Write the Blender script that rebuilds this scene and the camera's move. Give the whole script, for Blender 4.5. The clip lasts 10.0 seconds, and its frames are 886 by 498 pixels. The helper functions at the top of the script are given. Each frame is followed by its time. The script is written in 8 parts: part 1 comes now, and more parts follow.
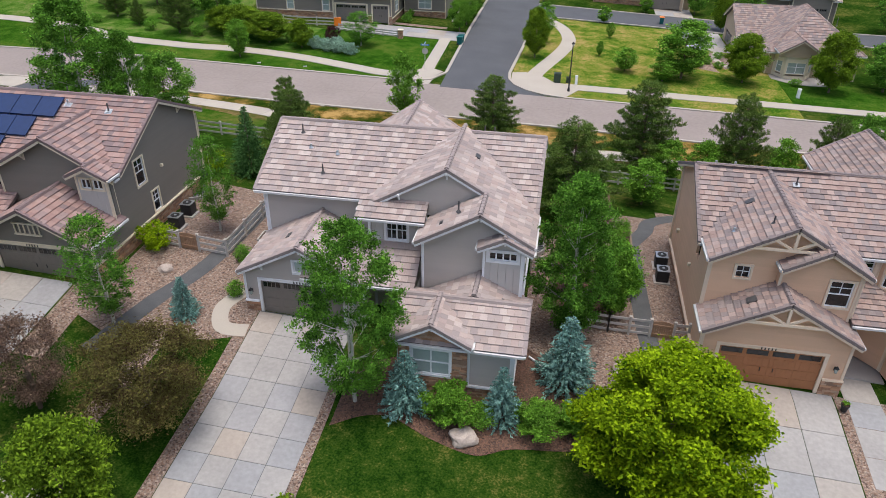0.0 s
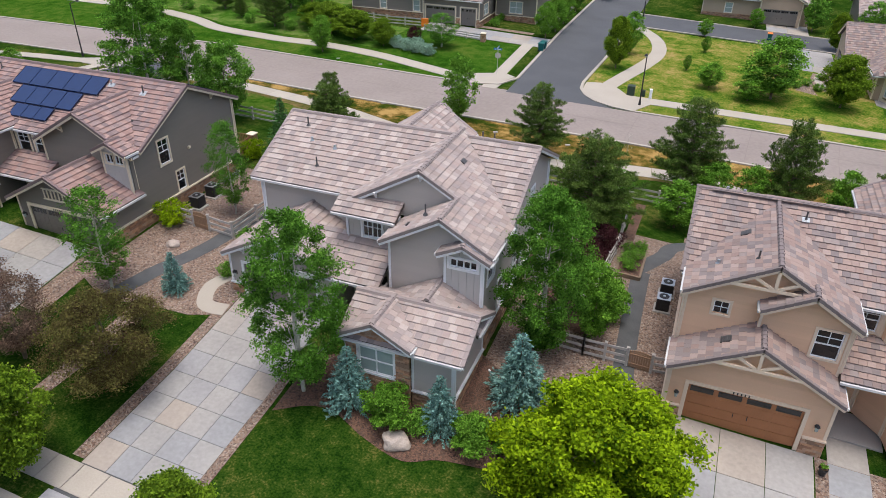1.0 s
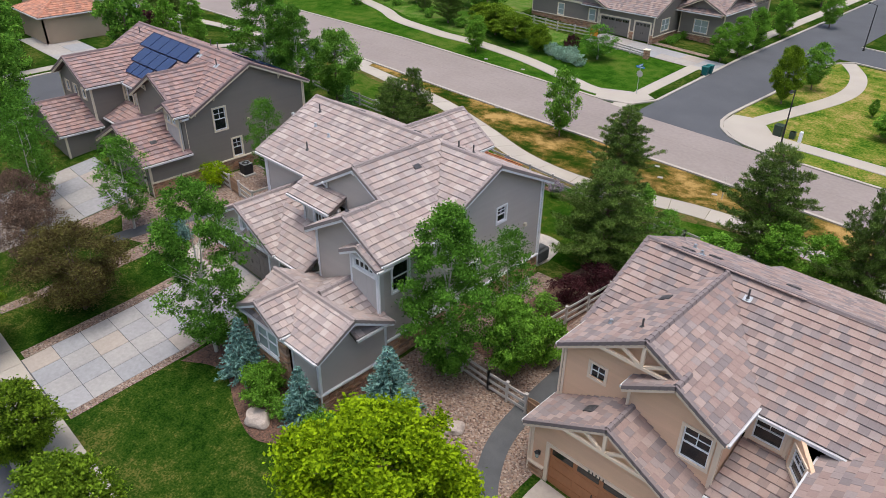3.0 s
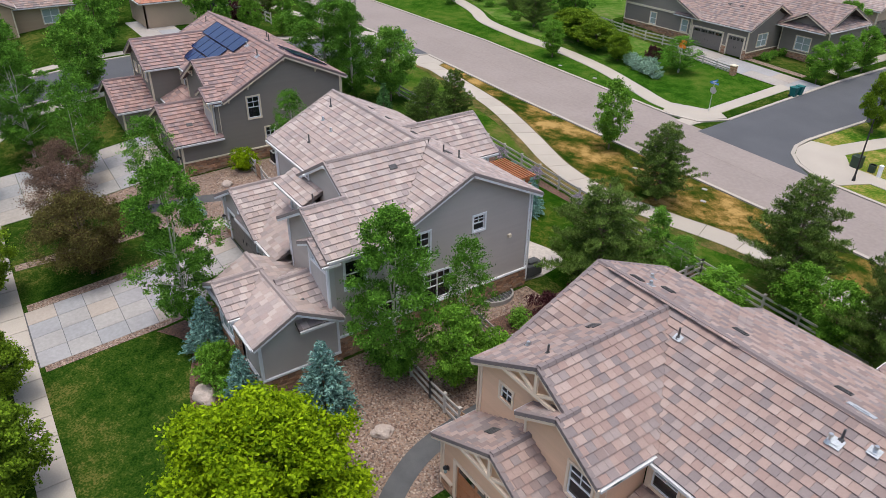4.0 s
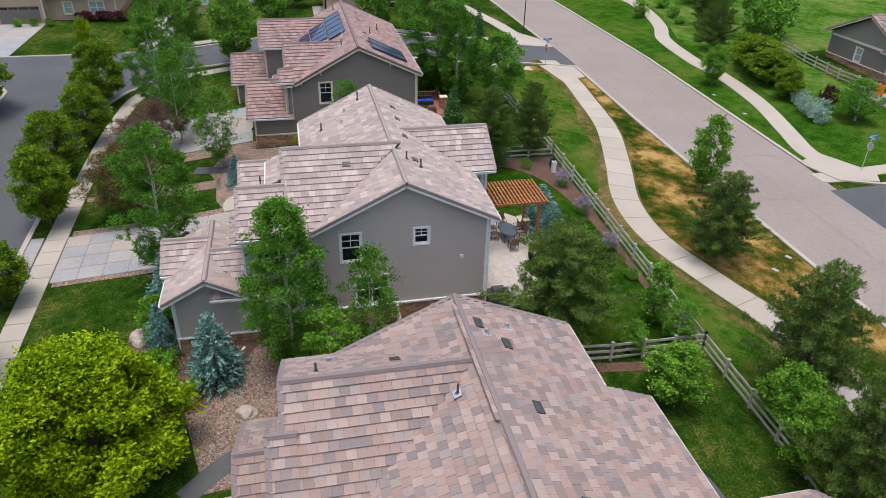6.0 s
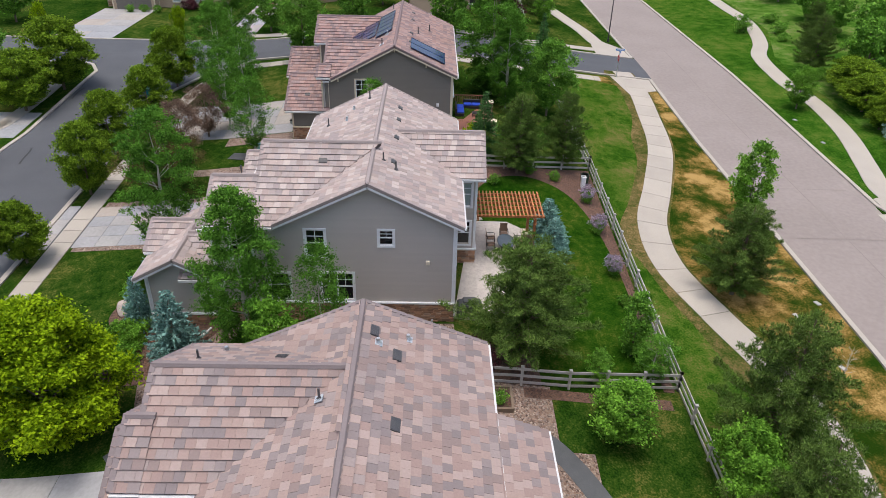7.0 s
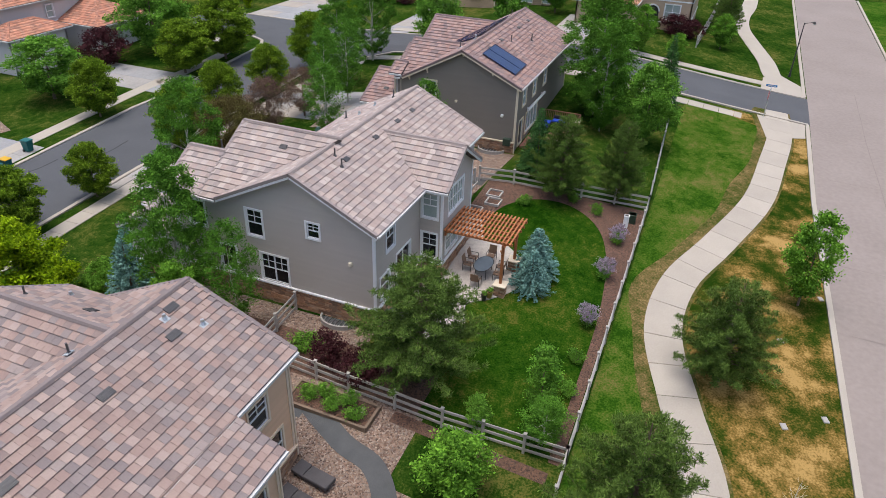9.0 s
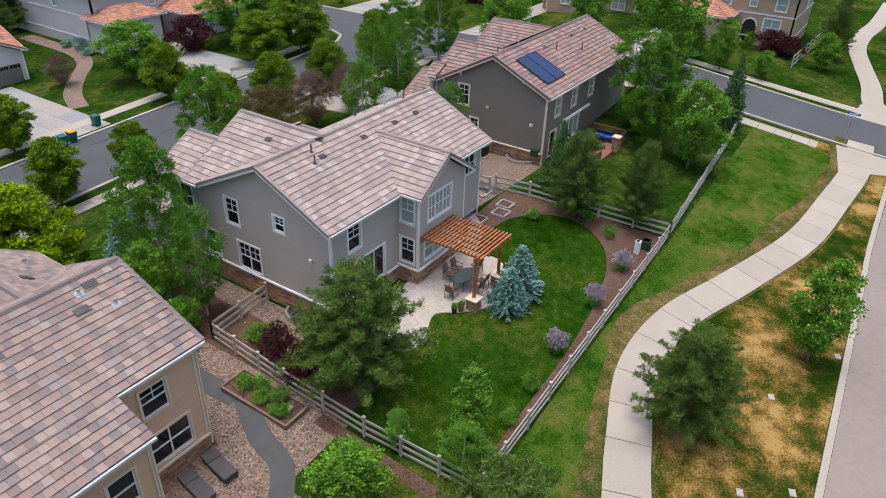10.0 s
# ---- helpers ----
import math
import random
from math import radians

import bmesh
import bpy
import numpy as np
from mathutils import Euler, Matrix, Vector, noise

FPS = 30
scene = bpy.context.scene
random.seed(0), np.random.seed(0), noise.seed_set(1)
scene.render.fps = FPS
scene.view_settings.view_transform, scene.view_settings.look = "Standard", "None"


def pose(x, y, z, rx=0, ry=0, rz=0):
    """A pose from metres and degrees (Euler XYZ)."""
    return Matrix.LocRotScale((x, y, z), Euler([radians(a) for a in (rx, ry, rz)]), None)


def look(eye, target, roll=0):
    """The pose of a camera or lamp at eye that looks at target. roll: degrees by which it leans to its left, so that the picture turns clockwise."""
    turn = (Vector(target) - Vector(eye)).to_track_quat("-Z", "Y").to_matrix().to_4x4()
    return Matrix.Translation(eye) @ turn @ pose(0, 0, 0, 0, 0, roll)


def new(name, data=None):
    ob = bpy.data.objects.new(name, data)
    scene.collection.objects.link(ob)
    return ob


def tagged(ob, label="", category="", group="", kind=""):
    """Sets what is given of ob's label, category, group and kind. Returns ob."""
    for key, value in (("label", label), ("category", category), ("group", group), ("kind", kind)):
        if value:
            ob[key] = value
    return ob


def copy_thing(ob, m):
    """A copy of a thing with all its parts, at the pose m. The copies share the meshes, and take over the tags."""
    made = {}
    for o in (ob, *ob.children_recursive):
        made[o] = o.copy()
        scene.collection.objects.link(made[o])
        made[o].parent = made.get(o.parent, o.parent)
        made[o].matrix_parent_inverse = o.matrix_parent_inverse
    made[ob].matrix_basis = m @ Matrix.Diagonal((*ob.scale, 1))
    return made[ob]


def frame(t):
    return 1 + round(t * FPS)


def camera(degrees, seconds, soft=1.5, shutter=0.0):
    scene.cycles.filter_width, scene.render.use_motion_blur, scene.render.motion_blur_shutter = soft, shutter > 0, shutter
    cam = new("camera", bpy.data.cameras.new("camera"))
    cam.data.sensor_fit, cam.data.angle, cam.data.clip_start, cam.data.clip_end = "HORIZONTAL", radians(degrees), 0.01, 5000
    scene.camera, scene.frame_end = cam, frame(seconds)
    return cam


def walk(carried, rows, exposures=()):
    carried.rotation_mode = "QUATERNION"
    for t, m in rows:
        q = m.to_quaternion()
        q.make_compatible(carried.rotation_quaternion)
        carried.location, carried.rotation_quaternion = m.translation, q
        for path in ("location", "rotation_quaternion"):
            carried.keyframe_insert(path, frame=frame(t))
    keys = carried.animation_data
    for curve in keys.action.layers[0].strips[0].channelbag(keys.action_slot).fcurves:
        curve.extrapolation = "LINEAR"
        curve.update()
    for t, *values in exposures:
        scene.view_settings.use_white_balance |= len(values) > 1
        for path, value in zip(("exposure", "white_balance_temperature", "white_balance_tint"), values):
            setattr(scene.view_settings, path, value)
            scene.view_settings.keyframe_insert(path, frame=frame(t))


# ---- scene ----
cam = camera(64.8, 10.0, soft=0.6)
# seconds, eye (x, y, z), heading, tilt and lean of the drone's camera
PATH = [
    (0.0, 0.384, -0.345, 24.375, 9.828, -30.843, 0.676),
    (0.5, 4.133, 0.651, 24.286, 15.554, -30.698, 0.628),
    (1.0, 7.855, 2.078, 24.225, 21.253, -30.600, 0.610),
    (1.5, 11.467, 3.897, 24.189, 26.926, -30.538, 0.619),
    (2.0, 14.897, 6.074, 24.173, 32.578, -30.506, 0.652),
    (2.5, 18.091, 8.578, 24.173, 38.209, -30.497, 0.705),
    (3.0, 21.001, 11.380, 24.186, 43.824, -30.505, 0.776),
    (3.5, 23.593, 14.449, 24.210, 49.426, -30.524, 0.862),
    (4.0, 25.841, 17.760, 24.241, 55.019, -30.552, 0.960),
    (4.5, 27.724, 21.283, 24.277, 60.606, -30.583, 1.066),
    (5.0, 29.229, 24.990, 24.316, 66.193, -30.617, 1.177),
    (5.5, 30.348, 28.851, 24.357, 71.783, -30.651, 1.291),
    (6.0, 31.074, 32.834, 24.397, 77.380, -30.686, 1.405),
    (6.5, 31.404, 36.905, 24.437, 82.989, -30.721, 1.514),
    (7.0, 31.333, 41.025, 24.476, 88.614, -30.757, 1.617),
    (7.5, 30.858, 45.154, 24.513, 94.258, -30.796, 1.710),
    (8.0, 29.971, 49.246, 24.549, 99.926, -30.843, 1.790),
    (8.5, 28.660, 53.248, 24.584, 105.620, -30.899, 1.854),
    (9.0, 26.911, 57.105, 24.619, 111.343, -30.970, 1.900),
    (9.5, 24.700, 60.753, 24.656, 117.097, -31.062, 1.923),
    (10.0, 21.996, 64.121, 24.696, 122.884, -31.182, 1.921),
]
walk(cam, [(t, pose(x, y, z, 90 + tilt, 0, yaw) @ pose(0, 0, 0, 0, 0, lean)) for t, x, y, z, yaw, tilt, lean in PATH])

import collections

# ---- light ----
world = bpy.data.worlds.new("sky")
scene.world = world
world.use_nodes = True
wn = world.node_tree
sky = wn.nodes.new("ShaderNodeTexSky")
sky.sky_type, sky.sun_disc = "NISHITA", False
sky.sun_elevation, sky.sun_rotation = radians(84), radians(130)
sky.air_density, sky.dust_density, sky.ozone_density = 1.0, 5.0, 1.0
wn.links.new(sky.outputs[0], wn.nodes["Background"].inputs[0])
wn.nodes["Background"].inputs[1].default_value = 0.148
sun = new("sun", bpy.data.lights.new("sun", "SUN"))
sun.data.energy, sun.data.angle, sun.data.color = 0.99, radians(19), (1.0, 0.98, 0.95)
sun.matrix_world = look((4, -3, 56), (0, 0, 0))
scene.view_settings.exposure = 0.53

# ---- materials ----


def mat(name, base, rough=0.8, metal=0.0, vary=0.15, scale=3.0, fine=40.0, bump=0.2, tint=None, island=0.0, obj=0.0, spec=0.3, rand_cols=None, use_obj=False):
    """Surface with colour variation at two scales, fine relief, and a change from piece to piece."""
    m = bpy.data.materials.new(name)
    m.use_nodes = True
    nt = m.node_tree
    bs = nt.nodes["Principled BSDF"]
    bs.inputs["Roughness"].default_value = rough
    bs.inputs["Metallic"].default_value = metal
    bs.inputs["Specular IOR Level"].default_value = spec
    L = nt.links.new
    tc = nt.nodes.new("ShaderNodeTexCoord")
    geo = nt.nodes.new("ShaderNodeNewGeometry")
    n1 = nt.nodes.new("ShaderNodeTexNoise")
    n1.inputs["Scale"].default_value, n1.inputs["Detail"].default_value = scale, 6
    n2 = nt.nodes.new("ShaderNodeTexNoise")
    n2.inputs["Scale"].default_value, n2.inputs["Detail"].default_value = fine, 3
    L(geo.outputs["Position"], n1.inputs["Vector"])
    L(geo.outputs["Position"], n2.inputs["Vector"])
    ramp = nt.nodes.new("ShaderNodeValToRGB")
    a, b = ramp.color_ramp.elements
    a.position, b.position = 0.3, 0.7
    dark = [c * (1 - vary) for c in base]
    light = [min(1, c * (1 + vary)) for c in (tint or base)]
    a.color, b.color = (*dark, 1), (*light, 1)
    mixv = nt.nodes.new("ShaderNodeMath")
    mixv.operation = "MULTIPLY_ADD"
    L(n2.outputs[0], mixv.inputs[0])
    mixv.inputs[1].default_value = 0.5
    half = nt.nodes.new("ShaderNodeMath")
    half.operation = "MULTIPLY"
    half.inputs[1].default_value = 0.5
    L(n1.outputs[0], half.inputs[0])
    L(half.outputs[0], mixv.inputs[2])
    L(mixv.outputs[0], ramp.inputs[0])
    col = ramp.outputs[0]
    if rand_cols:
        r2 = nt.nodes.new("ShaderNodeValToRGB")
        r2.color_ramp.interpolation = "CONSTANT"
        els = r2.color_ramp.elements
        while len(els) < len(rand_cols):
            els.new(0.5)
        for i, c in enumerate(rand_cols):
            els[i].position = i / len(rand_cols)
            els[i].color = (*c, 1)
        if use_obj:
            oi = nt.nodes.new("ShaderNodeObjectInfo")
            L(oi.outputs["Random"], r2.inputs[0])
        else:
            L(geo.outputs["Random Per Island"], r2.inputs[0])
        mx = nt.nodes.new("ShaderNodeMix")
        mx.data_type, mx.blend_type = "RGBA", "MULTIPLY"
        mx.inputs[0].default_value = 1.0
        L(col, mx.inputs[6])
        L(r2.outputs[0], mx.inputs[7])
        col = mx.outputs[2]
    if island:
        hv = nt.nodes.new("ShaderNodeHueSaturation")
        mr = nt.nodes.new("ShaderNodeMapRange")
        mr.inputs["To Min"].default_value, mr.inputs["To Max"].default_value = 1 - island, 1 + island
        if use_obj:
            oi2 = nt.nodes.new("ShaderNodeObjectInfo")
            L(oi2.outputs["Random"], mr.inputs[0])
        else:
            L(geo.outputs["Random Per Island"], mr.inputs[0])
        L(mr.outputs[0], hv.inputs["Value"])
        L(col, hv.inputs["Color"])
        col = hv.outputs[0]
    L(col, bs.inputs["Base Color"])
    if bump:
        bp = nt.nodes.new("ShaderNodeBump")
        bp.inputs["Strength"].default_value, bp.inputs["Distance"].default_value = bump, 0.02
        L(n2.outputs[0], bp.inputs["Height"])
        L(bp.outputs[0], bs.inputs["Normal"])
    return m


def ground_mat(name, cols, scale_big, scale_mid, scale_fine, bump=0.6, rough=0.95, dist=0.05, weights=(0.38, 0.26, 0.36), wide=0.24):
    """Lawn or earth: colour patches at three scales, from the first colour to the last."""
    m = bpy.data.materials.new(name)
    m.use_nodes = True
    nt = m.node_tree
    bs = nt.nodes["Principled BSDF"]
    bs.inputs["Roughness"].default_value = rough
    bs.inputs["Specular IOR Level"].default_value = 0.0
    L = nt.links.new
    geo = nt.nodes.new("ShaderNodeNewGeometry")
    total = None
    for sc, w in zip((scale_big, scale_mid, scale_fine), weights):
        n = nt.nodes.new("ShaderNodeTexNoise")
        n.inputs["Scale"].default_value, n.inputs["Detail"].default_value = sc, 5
        L(geo.outputs["Position"], n.inputs["Vector"])
        k = nt.nodes.new("ShaderNodeMath")
        k.operation = "MULTIPLY_ADD"
        k.inputs[1].default_value = w
        L(n.outputs[0], k.inputs[0])
        if total:
            L(total, k.inputs[2])
        else:
            k.inputs[2].default_value = 0
        total = k.outputs[0]
        last = n
    ramp = nt.nodes.new("ShaderNodeValToRGB")
    els = ramp.color_ramp.elements
    while len(els) < len(cols):
        els.new(0.5)
    for i, c in enumerate(cols):
        els[i].position = 0.5 - wide / 2 + wide * i / (len(cols) - 1)
        els[i].color = (*c, 1)
    L(total, ramp.inputs[0])
    L(ramp.outputs[0], bs.inputs["Base Color"])
    bp = nt.nodes.new("ShaderNodeBump")
    bp.inputs["Strength"].default_value, bp.inputs["Distance"].default_value = bump, dist
    L(last.outputs[0], bp.inputs["Height"])
    L(bp.outputs[0], bs.inputs["Normal"])
    return m


def pebble_mat(name, cols, scale, rough=0.85):
    """Loose stones: cells of different colour with dark gaps."""
    m = bpy.data.materials.new(name)
    m.use_nodes = True
    nt = m.node_tree
    bs = nt.nodes["Principled BSDF"]
    bs.inputs["Roughness"].default_value = rough
    L = nt.links.new
    geo = nt.nodes.new("ShaderNodeNewGeometry")
    vo = nt.nodes.new("ShaderNodeTexVoronoi")
    vo.inputs["Scale"].default_value = scale
    L(geo.outputs["Position"], vo.inputs["Vector"])
    sep = nt.nodes.new("ShaderNodeSeparateColor")
    L(vo.outputs["Color"], sep.inputs[0])
    ramp = nt.nodes.new("ShaderNodeValToRGB")
    els = ramp.color_ramp.elements
    while len(els) < len(cols):
        els.new(0.5)
    for i, c in enumerate(cols):
        els[i].position = i / (len(cols) - 1)
        els[i].color = (*c, 1)
    L(sep.outputs[0], ramp.inputs[0])
    n = nt.nodes.new("ShaderNodeTexNoise")
    n.inputs["Scale"].default_value = 0.8
    L(geo.outputs["Position"], n.inputs["Vector"])
    mr = nt.nodes.new("ShaderNodeMapRange")
    mr.inputs["To Min"].default_value, mr.inputs["To Max"].default_value = 0.75, 1.2
    L(n.outputs[0], mr.inputs[0])
    hv = nt.nodes.new("ShaderNodeHueSaturation")
    L(ramp.outputs[0], hv.inputs["Color"])
    L(mr.outputs[0], hv.inputs["Value"])
    L(hv.outputs[0], bs.inputs["Base Color"])
    bp = nt.nodes.new("ShaderNodeBump")
    bp.invert = True
    bp.inputs["Strength"].default_value, bp.inputs["Distance"].default_value = 0.9, 0.05
    L(vo.outputs["Distance"], bp.inputs["Height"])
    L(bp.outputs[0], bs.inputs["Normal"])
    return m


def leaf_mat(name, lo, hi, trans=0.25):
    """Leaves: colour changes from leaf to leaf, some light passes through."""
    m = bpy.data.materials.new(name)
    m.use_nodes = True
    nt = m.node_tree
    bs = nt.nodes["Principled BSDF"]
    L = nt.links.new
    geo = nt.nodes.new("ShaderNodeNewGeometry")
    oi = nt.nodes.new("ShaderNodeObjectInfo")
    ramp = nt.nodes.new("ShaderNodeValToRGB")
    a, b = ramp.color_ramp.elements
    a.color, b.color = (*[c * 0.72 for c in lo], 1), (*hi, 1)
    a.position, b.position = 0.08, 0.92
    n = nt.nodes.new("ShaderNodeTexNoise")
    n.inputs["Scale"].default_value = 0.9
    L(geo.outputs["Position"], n.inputs["Vector"])
    ad = nt.nodes.new("ShaderNodeMath")
    ad.operation = "MULTIPLY_ADD"
    L(geo.outputs["Random Per Island"], ad.inputs[0])
    ad.inputs[1].default_value = 0.6
    su = nt.nodes.new("ShaderNodeMath")
    su.operation = "MULTIPLY_ADD"
    L(n.outputs[0], su.inputs[0])
    su.inputs[1].default_value, su.inputs[2].default_value = 0.7, -0.15
    L(su.outputs[0], ad.inputs[2])
    L(ad.outputs[0], ramp.inputs[0])
    L(ramp.outputs[0], bs.inputs["Base Color"])
    bs.inputs["Roughness"].default_value = 0.6
    bs.inputs["Specular IOR Level"].default_value = 0.05
    tr = nt.nodes.new("ShaderNodeBsdfTranslucent")
    L(ramp.outputs[0], tr.inputs[0])
    mx = nt.nodes.new("ShaderNodeMixShader")
    mx.inputs[0].default_value = trans
    out = nt.nodes["Material Output"]
    L(bs.outputs[0], mx.inputs[1])
    L(tr.outputs[0], mx.inputs[2])
    L(mx.outputs[0], out.inputs[0])
    return m


SLAB_TONES = [(1, 1, 1), (0.94, 0.97, 1.03), (1.08, 0.99, 0.9), (0.98, 0.99, 1.0), (0.88, 0.93, 1.0), (1.04, 1.0, 0.95)]
TILE_TONES = [(1.0, 1.0, 1.0), (0.849, 0.807, 0.79), (1.102, 1.042, 1.0), (0.975, 0.899, 0.874), (0.798, 0.79, 0.807), (1.051, 0.991, 0.958), (1.219, 1.202, 1.186), (0.916, 0.899, 0.899)]
ROSE_TONES = [(1.0, 1.0, 1.0), (0.809, 0.751, 0.742), (1.133, 1.019, 0.952), (1.0, 0.875, 0.827), (0.713, 0.723, 0.761), (1.096, 0.981, 0.923), (0.827, 0.838, 0.867), (1.229, 1.154, 1.096)]
M_TILE = mat("concrete_tile", (0.365, 0.315, 0.3), 0.85, vary=0.1, scale=0.35, fine=14, bump=0.25, rand_cols=TILE_TONES)
M_TILE_ROSE = mat("rose_concrete_tile", (0.285, 0.236, 0.224), 0.85, vary=0.1, scale=0.35, fine=14, bump=0.25, rand_cols=ROSE_TONES)
M_TILE_ROSE_OBJ = mat("rose_concrete_tile_loose", (0.285, 0.236, 0.224), 0.85, vary=0.1, scale=0.35, fine=14, bump=0.25, rand_cols=ROSE_TONES, use_obj=True)
M_TILE_L = mat("brown_rose_tile", (0.285, 0.21, 0.2), 0.85, vary=0.1, scale=0.35, fine=14, bump=0.25, rand_cols=ROSE_TONES)
M_TILE_RED = mat("terracotta_tile", (0.46, 0.24, 0.17), 0.8, vary=0.15, scale=0.6, fine=18, bump=0.3, rand_cols=ROSE_TONES)
M_DECK = mat("roof_underlay", (0.12, 0.1, 0.095), 0.95)
M_GREY = mat("grey_lap_siding", (0.482, 0.441, 0.404), 0.7, vary=0.05, scale=0.5, fine=30, bump=0.1, island=0.02)
M_TAUPE = mat("taupe_lap_siding", (0.225, 0.2, 0.172), 0.7, vary=0.05, scale=0.5, fine=30, bump=0.1, island=0.02)
M_TAN = mat("tan_lap_siding", (0.7, 0.465, 0.315), 0.7, vary=0.05, scale=0.5, fine=30, bump=0.1, island=0.03)
M_TAN_FAR = mat("tan_plank_siding", (0.42, 0.31, 0.21), 0.7, vary=0.06, scale=0.5, fine=30, bump=0.1, island=0.03)
M_STUCCO = mat("pale_stucco", (0.6, 0.59, 0.6), 0.9, vary=0.08, scale=0.5, fine=30, bump=0.3)
M_STUCCO_TAN = mat("tan_stucco", (0.48, 0.37, 0.27), 0.9, vary=0.08, scale=0.5, fine=30, bump=0.3)
M_WHITE = mat("white_paint", (0.82, 0.83, 0.85), 0.5, vary=0.04, bump=0.05)
M_CREAM = mat("cream_paint", (0.76, 0.67, 0.52), 0.55, vary=0.05, bump=0.05)
M_CREAM2 = mat("pale_tan_paint", (0.74, 0.61, 0.48), 0.55, vary=0.05, bump=0.05)
M_STONE = mat("stacked_stone", (0.42, 0.29, 0.21), 0.9, vary=0.25, scale=4, fine=30, bump=0.5,
              rand_cols=[(1, 1, 1), (0.75, 0.62, 0.55), (1.1, 1.02, 0.95), (0.95, 0.78, 0.66), (0.65, 0.6, 0.58), (1.15, 0.95, 0.8)])
M_GLASS = mat("window_glass", (0.012, 0.014, 0.016), 0.04, vary=0.3, bump=0.0, spec=0.6)
M_BLIND = mat("window_blind", (0.35, 0.42, 0.4), 0.25, vary=0.1, bump=0.0, spec=0.6)
M_GLASSTOP = mat("smoky_table_glass", (0.1, 0.12, 0.13), 0.08, vary=0.2, bump=0.0, spec=0.6)
M_DARK = mat("dark_metal", (0.03, 0.03, 0.032), 0.5, vary=0.2, bump=0.1)
M_METAL = mat("galvanised_metal", (0.55, 0.58, 0.6), 0.35, metal=0.9, vary=0.1, bump=0.1)
M_LEAD = mat("dull_flashing_metal", (0.42, 0.46, 0.5), 0.6, metal=0.3, vary=0.25, scale=6, bump=0.2)
M_GUTTER = mat("pale_gutter_paint", (0.6, 0.61, 0.62), 0.5, vary=0.06, bump=0.05)
M_VENT = mat("roof_vent_metal", (0.1, 0.1, 0.105), 0.45, metal=0.4, vary=0.2, bump=0.1)
M_SOLAR = mat("solar_cell", (0.012, 0.03, 0.1), 0.14, vary=0.15, bump=0.0, spec=0.7)
M_PFRAME = mat("black_panel_frame", (0.01, 0.016, 0.045), 0.8, vary=0.1, bump=0.05, spec=0.1)
M_GDOOR = mat("taupe_garage_door", (0.2, 0.18, 0.16), 0.6, vary=0.06, bump=0.08)
M_GDOOR_WOOD = mat("stained_wood_garage_door", (0.36, 0.16, 0.075), 0.5, vary=0.15, scale=1.5, fine=30, bump=0.1)
M_CONC = mat("concrete", (0.37, 0.355, 0.335), 0.9, vary=0.1, scale=0.35, fine=25, bump=0.2, island=0.04)
M_CONC_SLAB = mat("driveway_concrete", (0.33, 0.32, 0.31), 0.9, vary=0.16, scale=0.45, fine=5, bump=0.2, rand_cols=SLAB_TONES, use_obj=True)
M_WALK = mat("walk_concrete", (0.395, 0.36, 0.312), 0.9, vary=0.08, scale=0.4, fine=25, bump=0.2)
M_WALK_SLAB = mat("walk_slab_concrete", (0.395, 0.36, 0.312), 0.9, vary=0.1, scale=0.5, fine=12, bump=0.2, island=0.06, use_obj=True)
M_TAR = mat("tar_seam", (0.035, 0.036, 0.04), 0.7, vary=0.2, bump=0.1)
M_STAIN = mat("tyre_stain", (0.228, 0.196, 0.183), 0.9, vary=0.12, scale=0.8, fine=8, bump=0.05)
M_ROAD_OLD = mat("pinkish_street_concrete", (0.262, 0.225, 0.208), 0.9, vary=0.12, scale=0.18, fine=3, bump=0.1)
M_ASPH = mat("asphalt", (0.085, 0.09, 0.1), 0.9, vary=0.18, scale=0.25, fine=30, bump=0.3)
M_PATIO = mat("stamped_patio", (0.46, 0.42, 0.38), 0.85, vary=0.22, scale=3, fine=9, bump=0.4)
M_LAWN = ground_mat("lawn", [(0.0072, 0.0252, 0.0027), (0.0171, 0.0468, 0.0054), (0.036, 0.0666, 0.0099), (0.108, 0.1062, 0.027)], 0.22, 1.8, 10, wide=0.2)
M_LAWN_B = ground_mat("bright_lawn", [(0.0066, 0.029, 0.0018), (0.0155, 0.051, 0.0038), (0.031, 0.069, 0.0066), (0.09, 0.09, 0.018)], 0.2, 1.8, 10, wide=0.2)
M_LAWN_FAR = ground_mat("watered_lawn", [(0.014, 0.05, 0.004), (0.026, 0.08, 0.007), (0.048, 0.105, 0.012), (0.09, 0.125, 0.022)], 0.1, 0.8, 6, wide=0.2)
M_LOT = ground_mat("olive_meadow", [(0.03, 0.09, 0.008), (0.085, 0.145, 0.016), (0.17, 0.18, 0.035), (0.3, 0.23, 0.085)], 0.22, 0.9, 5, wide=0.19)
M_BATTEN = mat("pale_grey_batten_board", (0.52, 0.5, 0.48), 0.7, vary=0.05, scale=0.5, fine=30, bump=0.1)
M_BAND = ground_mat("worn_grass_edge", [(0.028, 0.058, 0.008), (0.07, 0.078, 0.02), (0.13, 0.1, 0.04), (0.22, 0.16, 0.07)], 0.4, 1.8, 9, wide=0.2)
M_DRY = ground_mat("dry_lawn", [(0.0134, 0.0353, 0.0034), (0.042, 0.0554, 0.0084), (0.17, 0.112, 0.03), (0.36, 0.235, 0.085)], 0.24, 1.1, 9, weights=(0.55, 0.25, 0.2), wide=0.17)
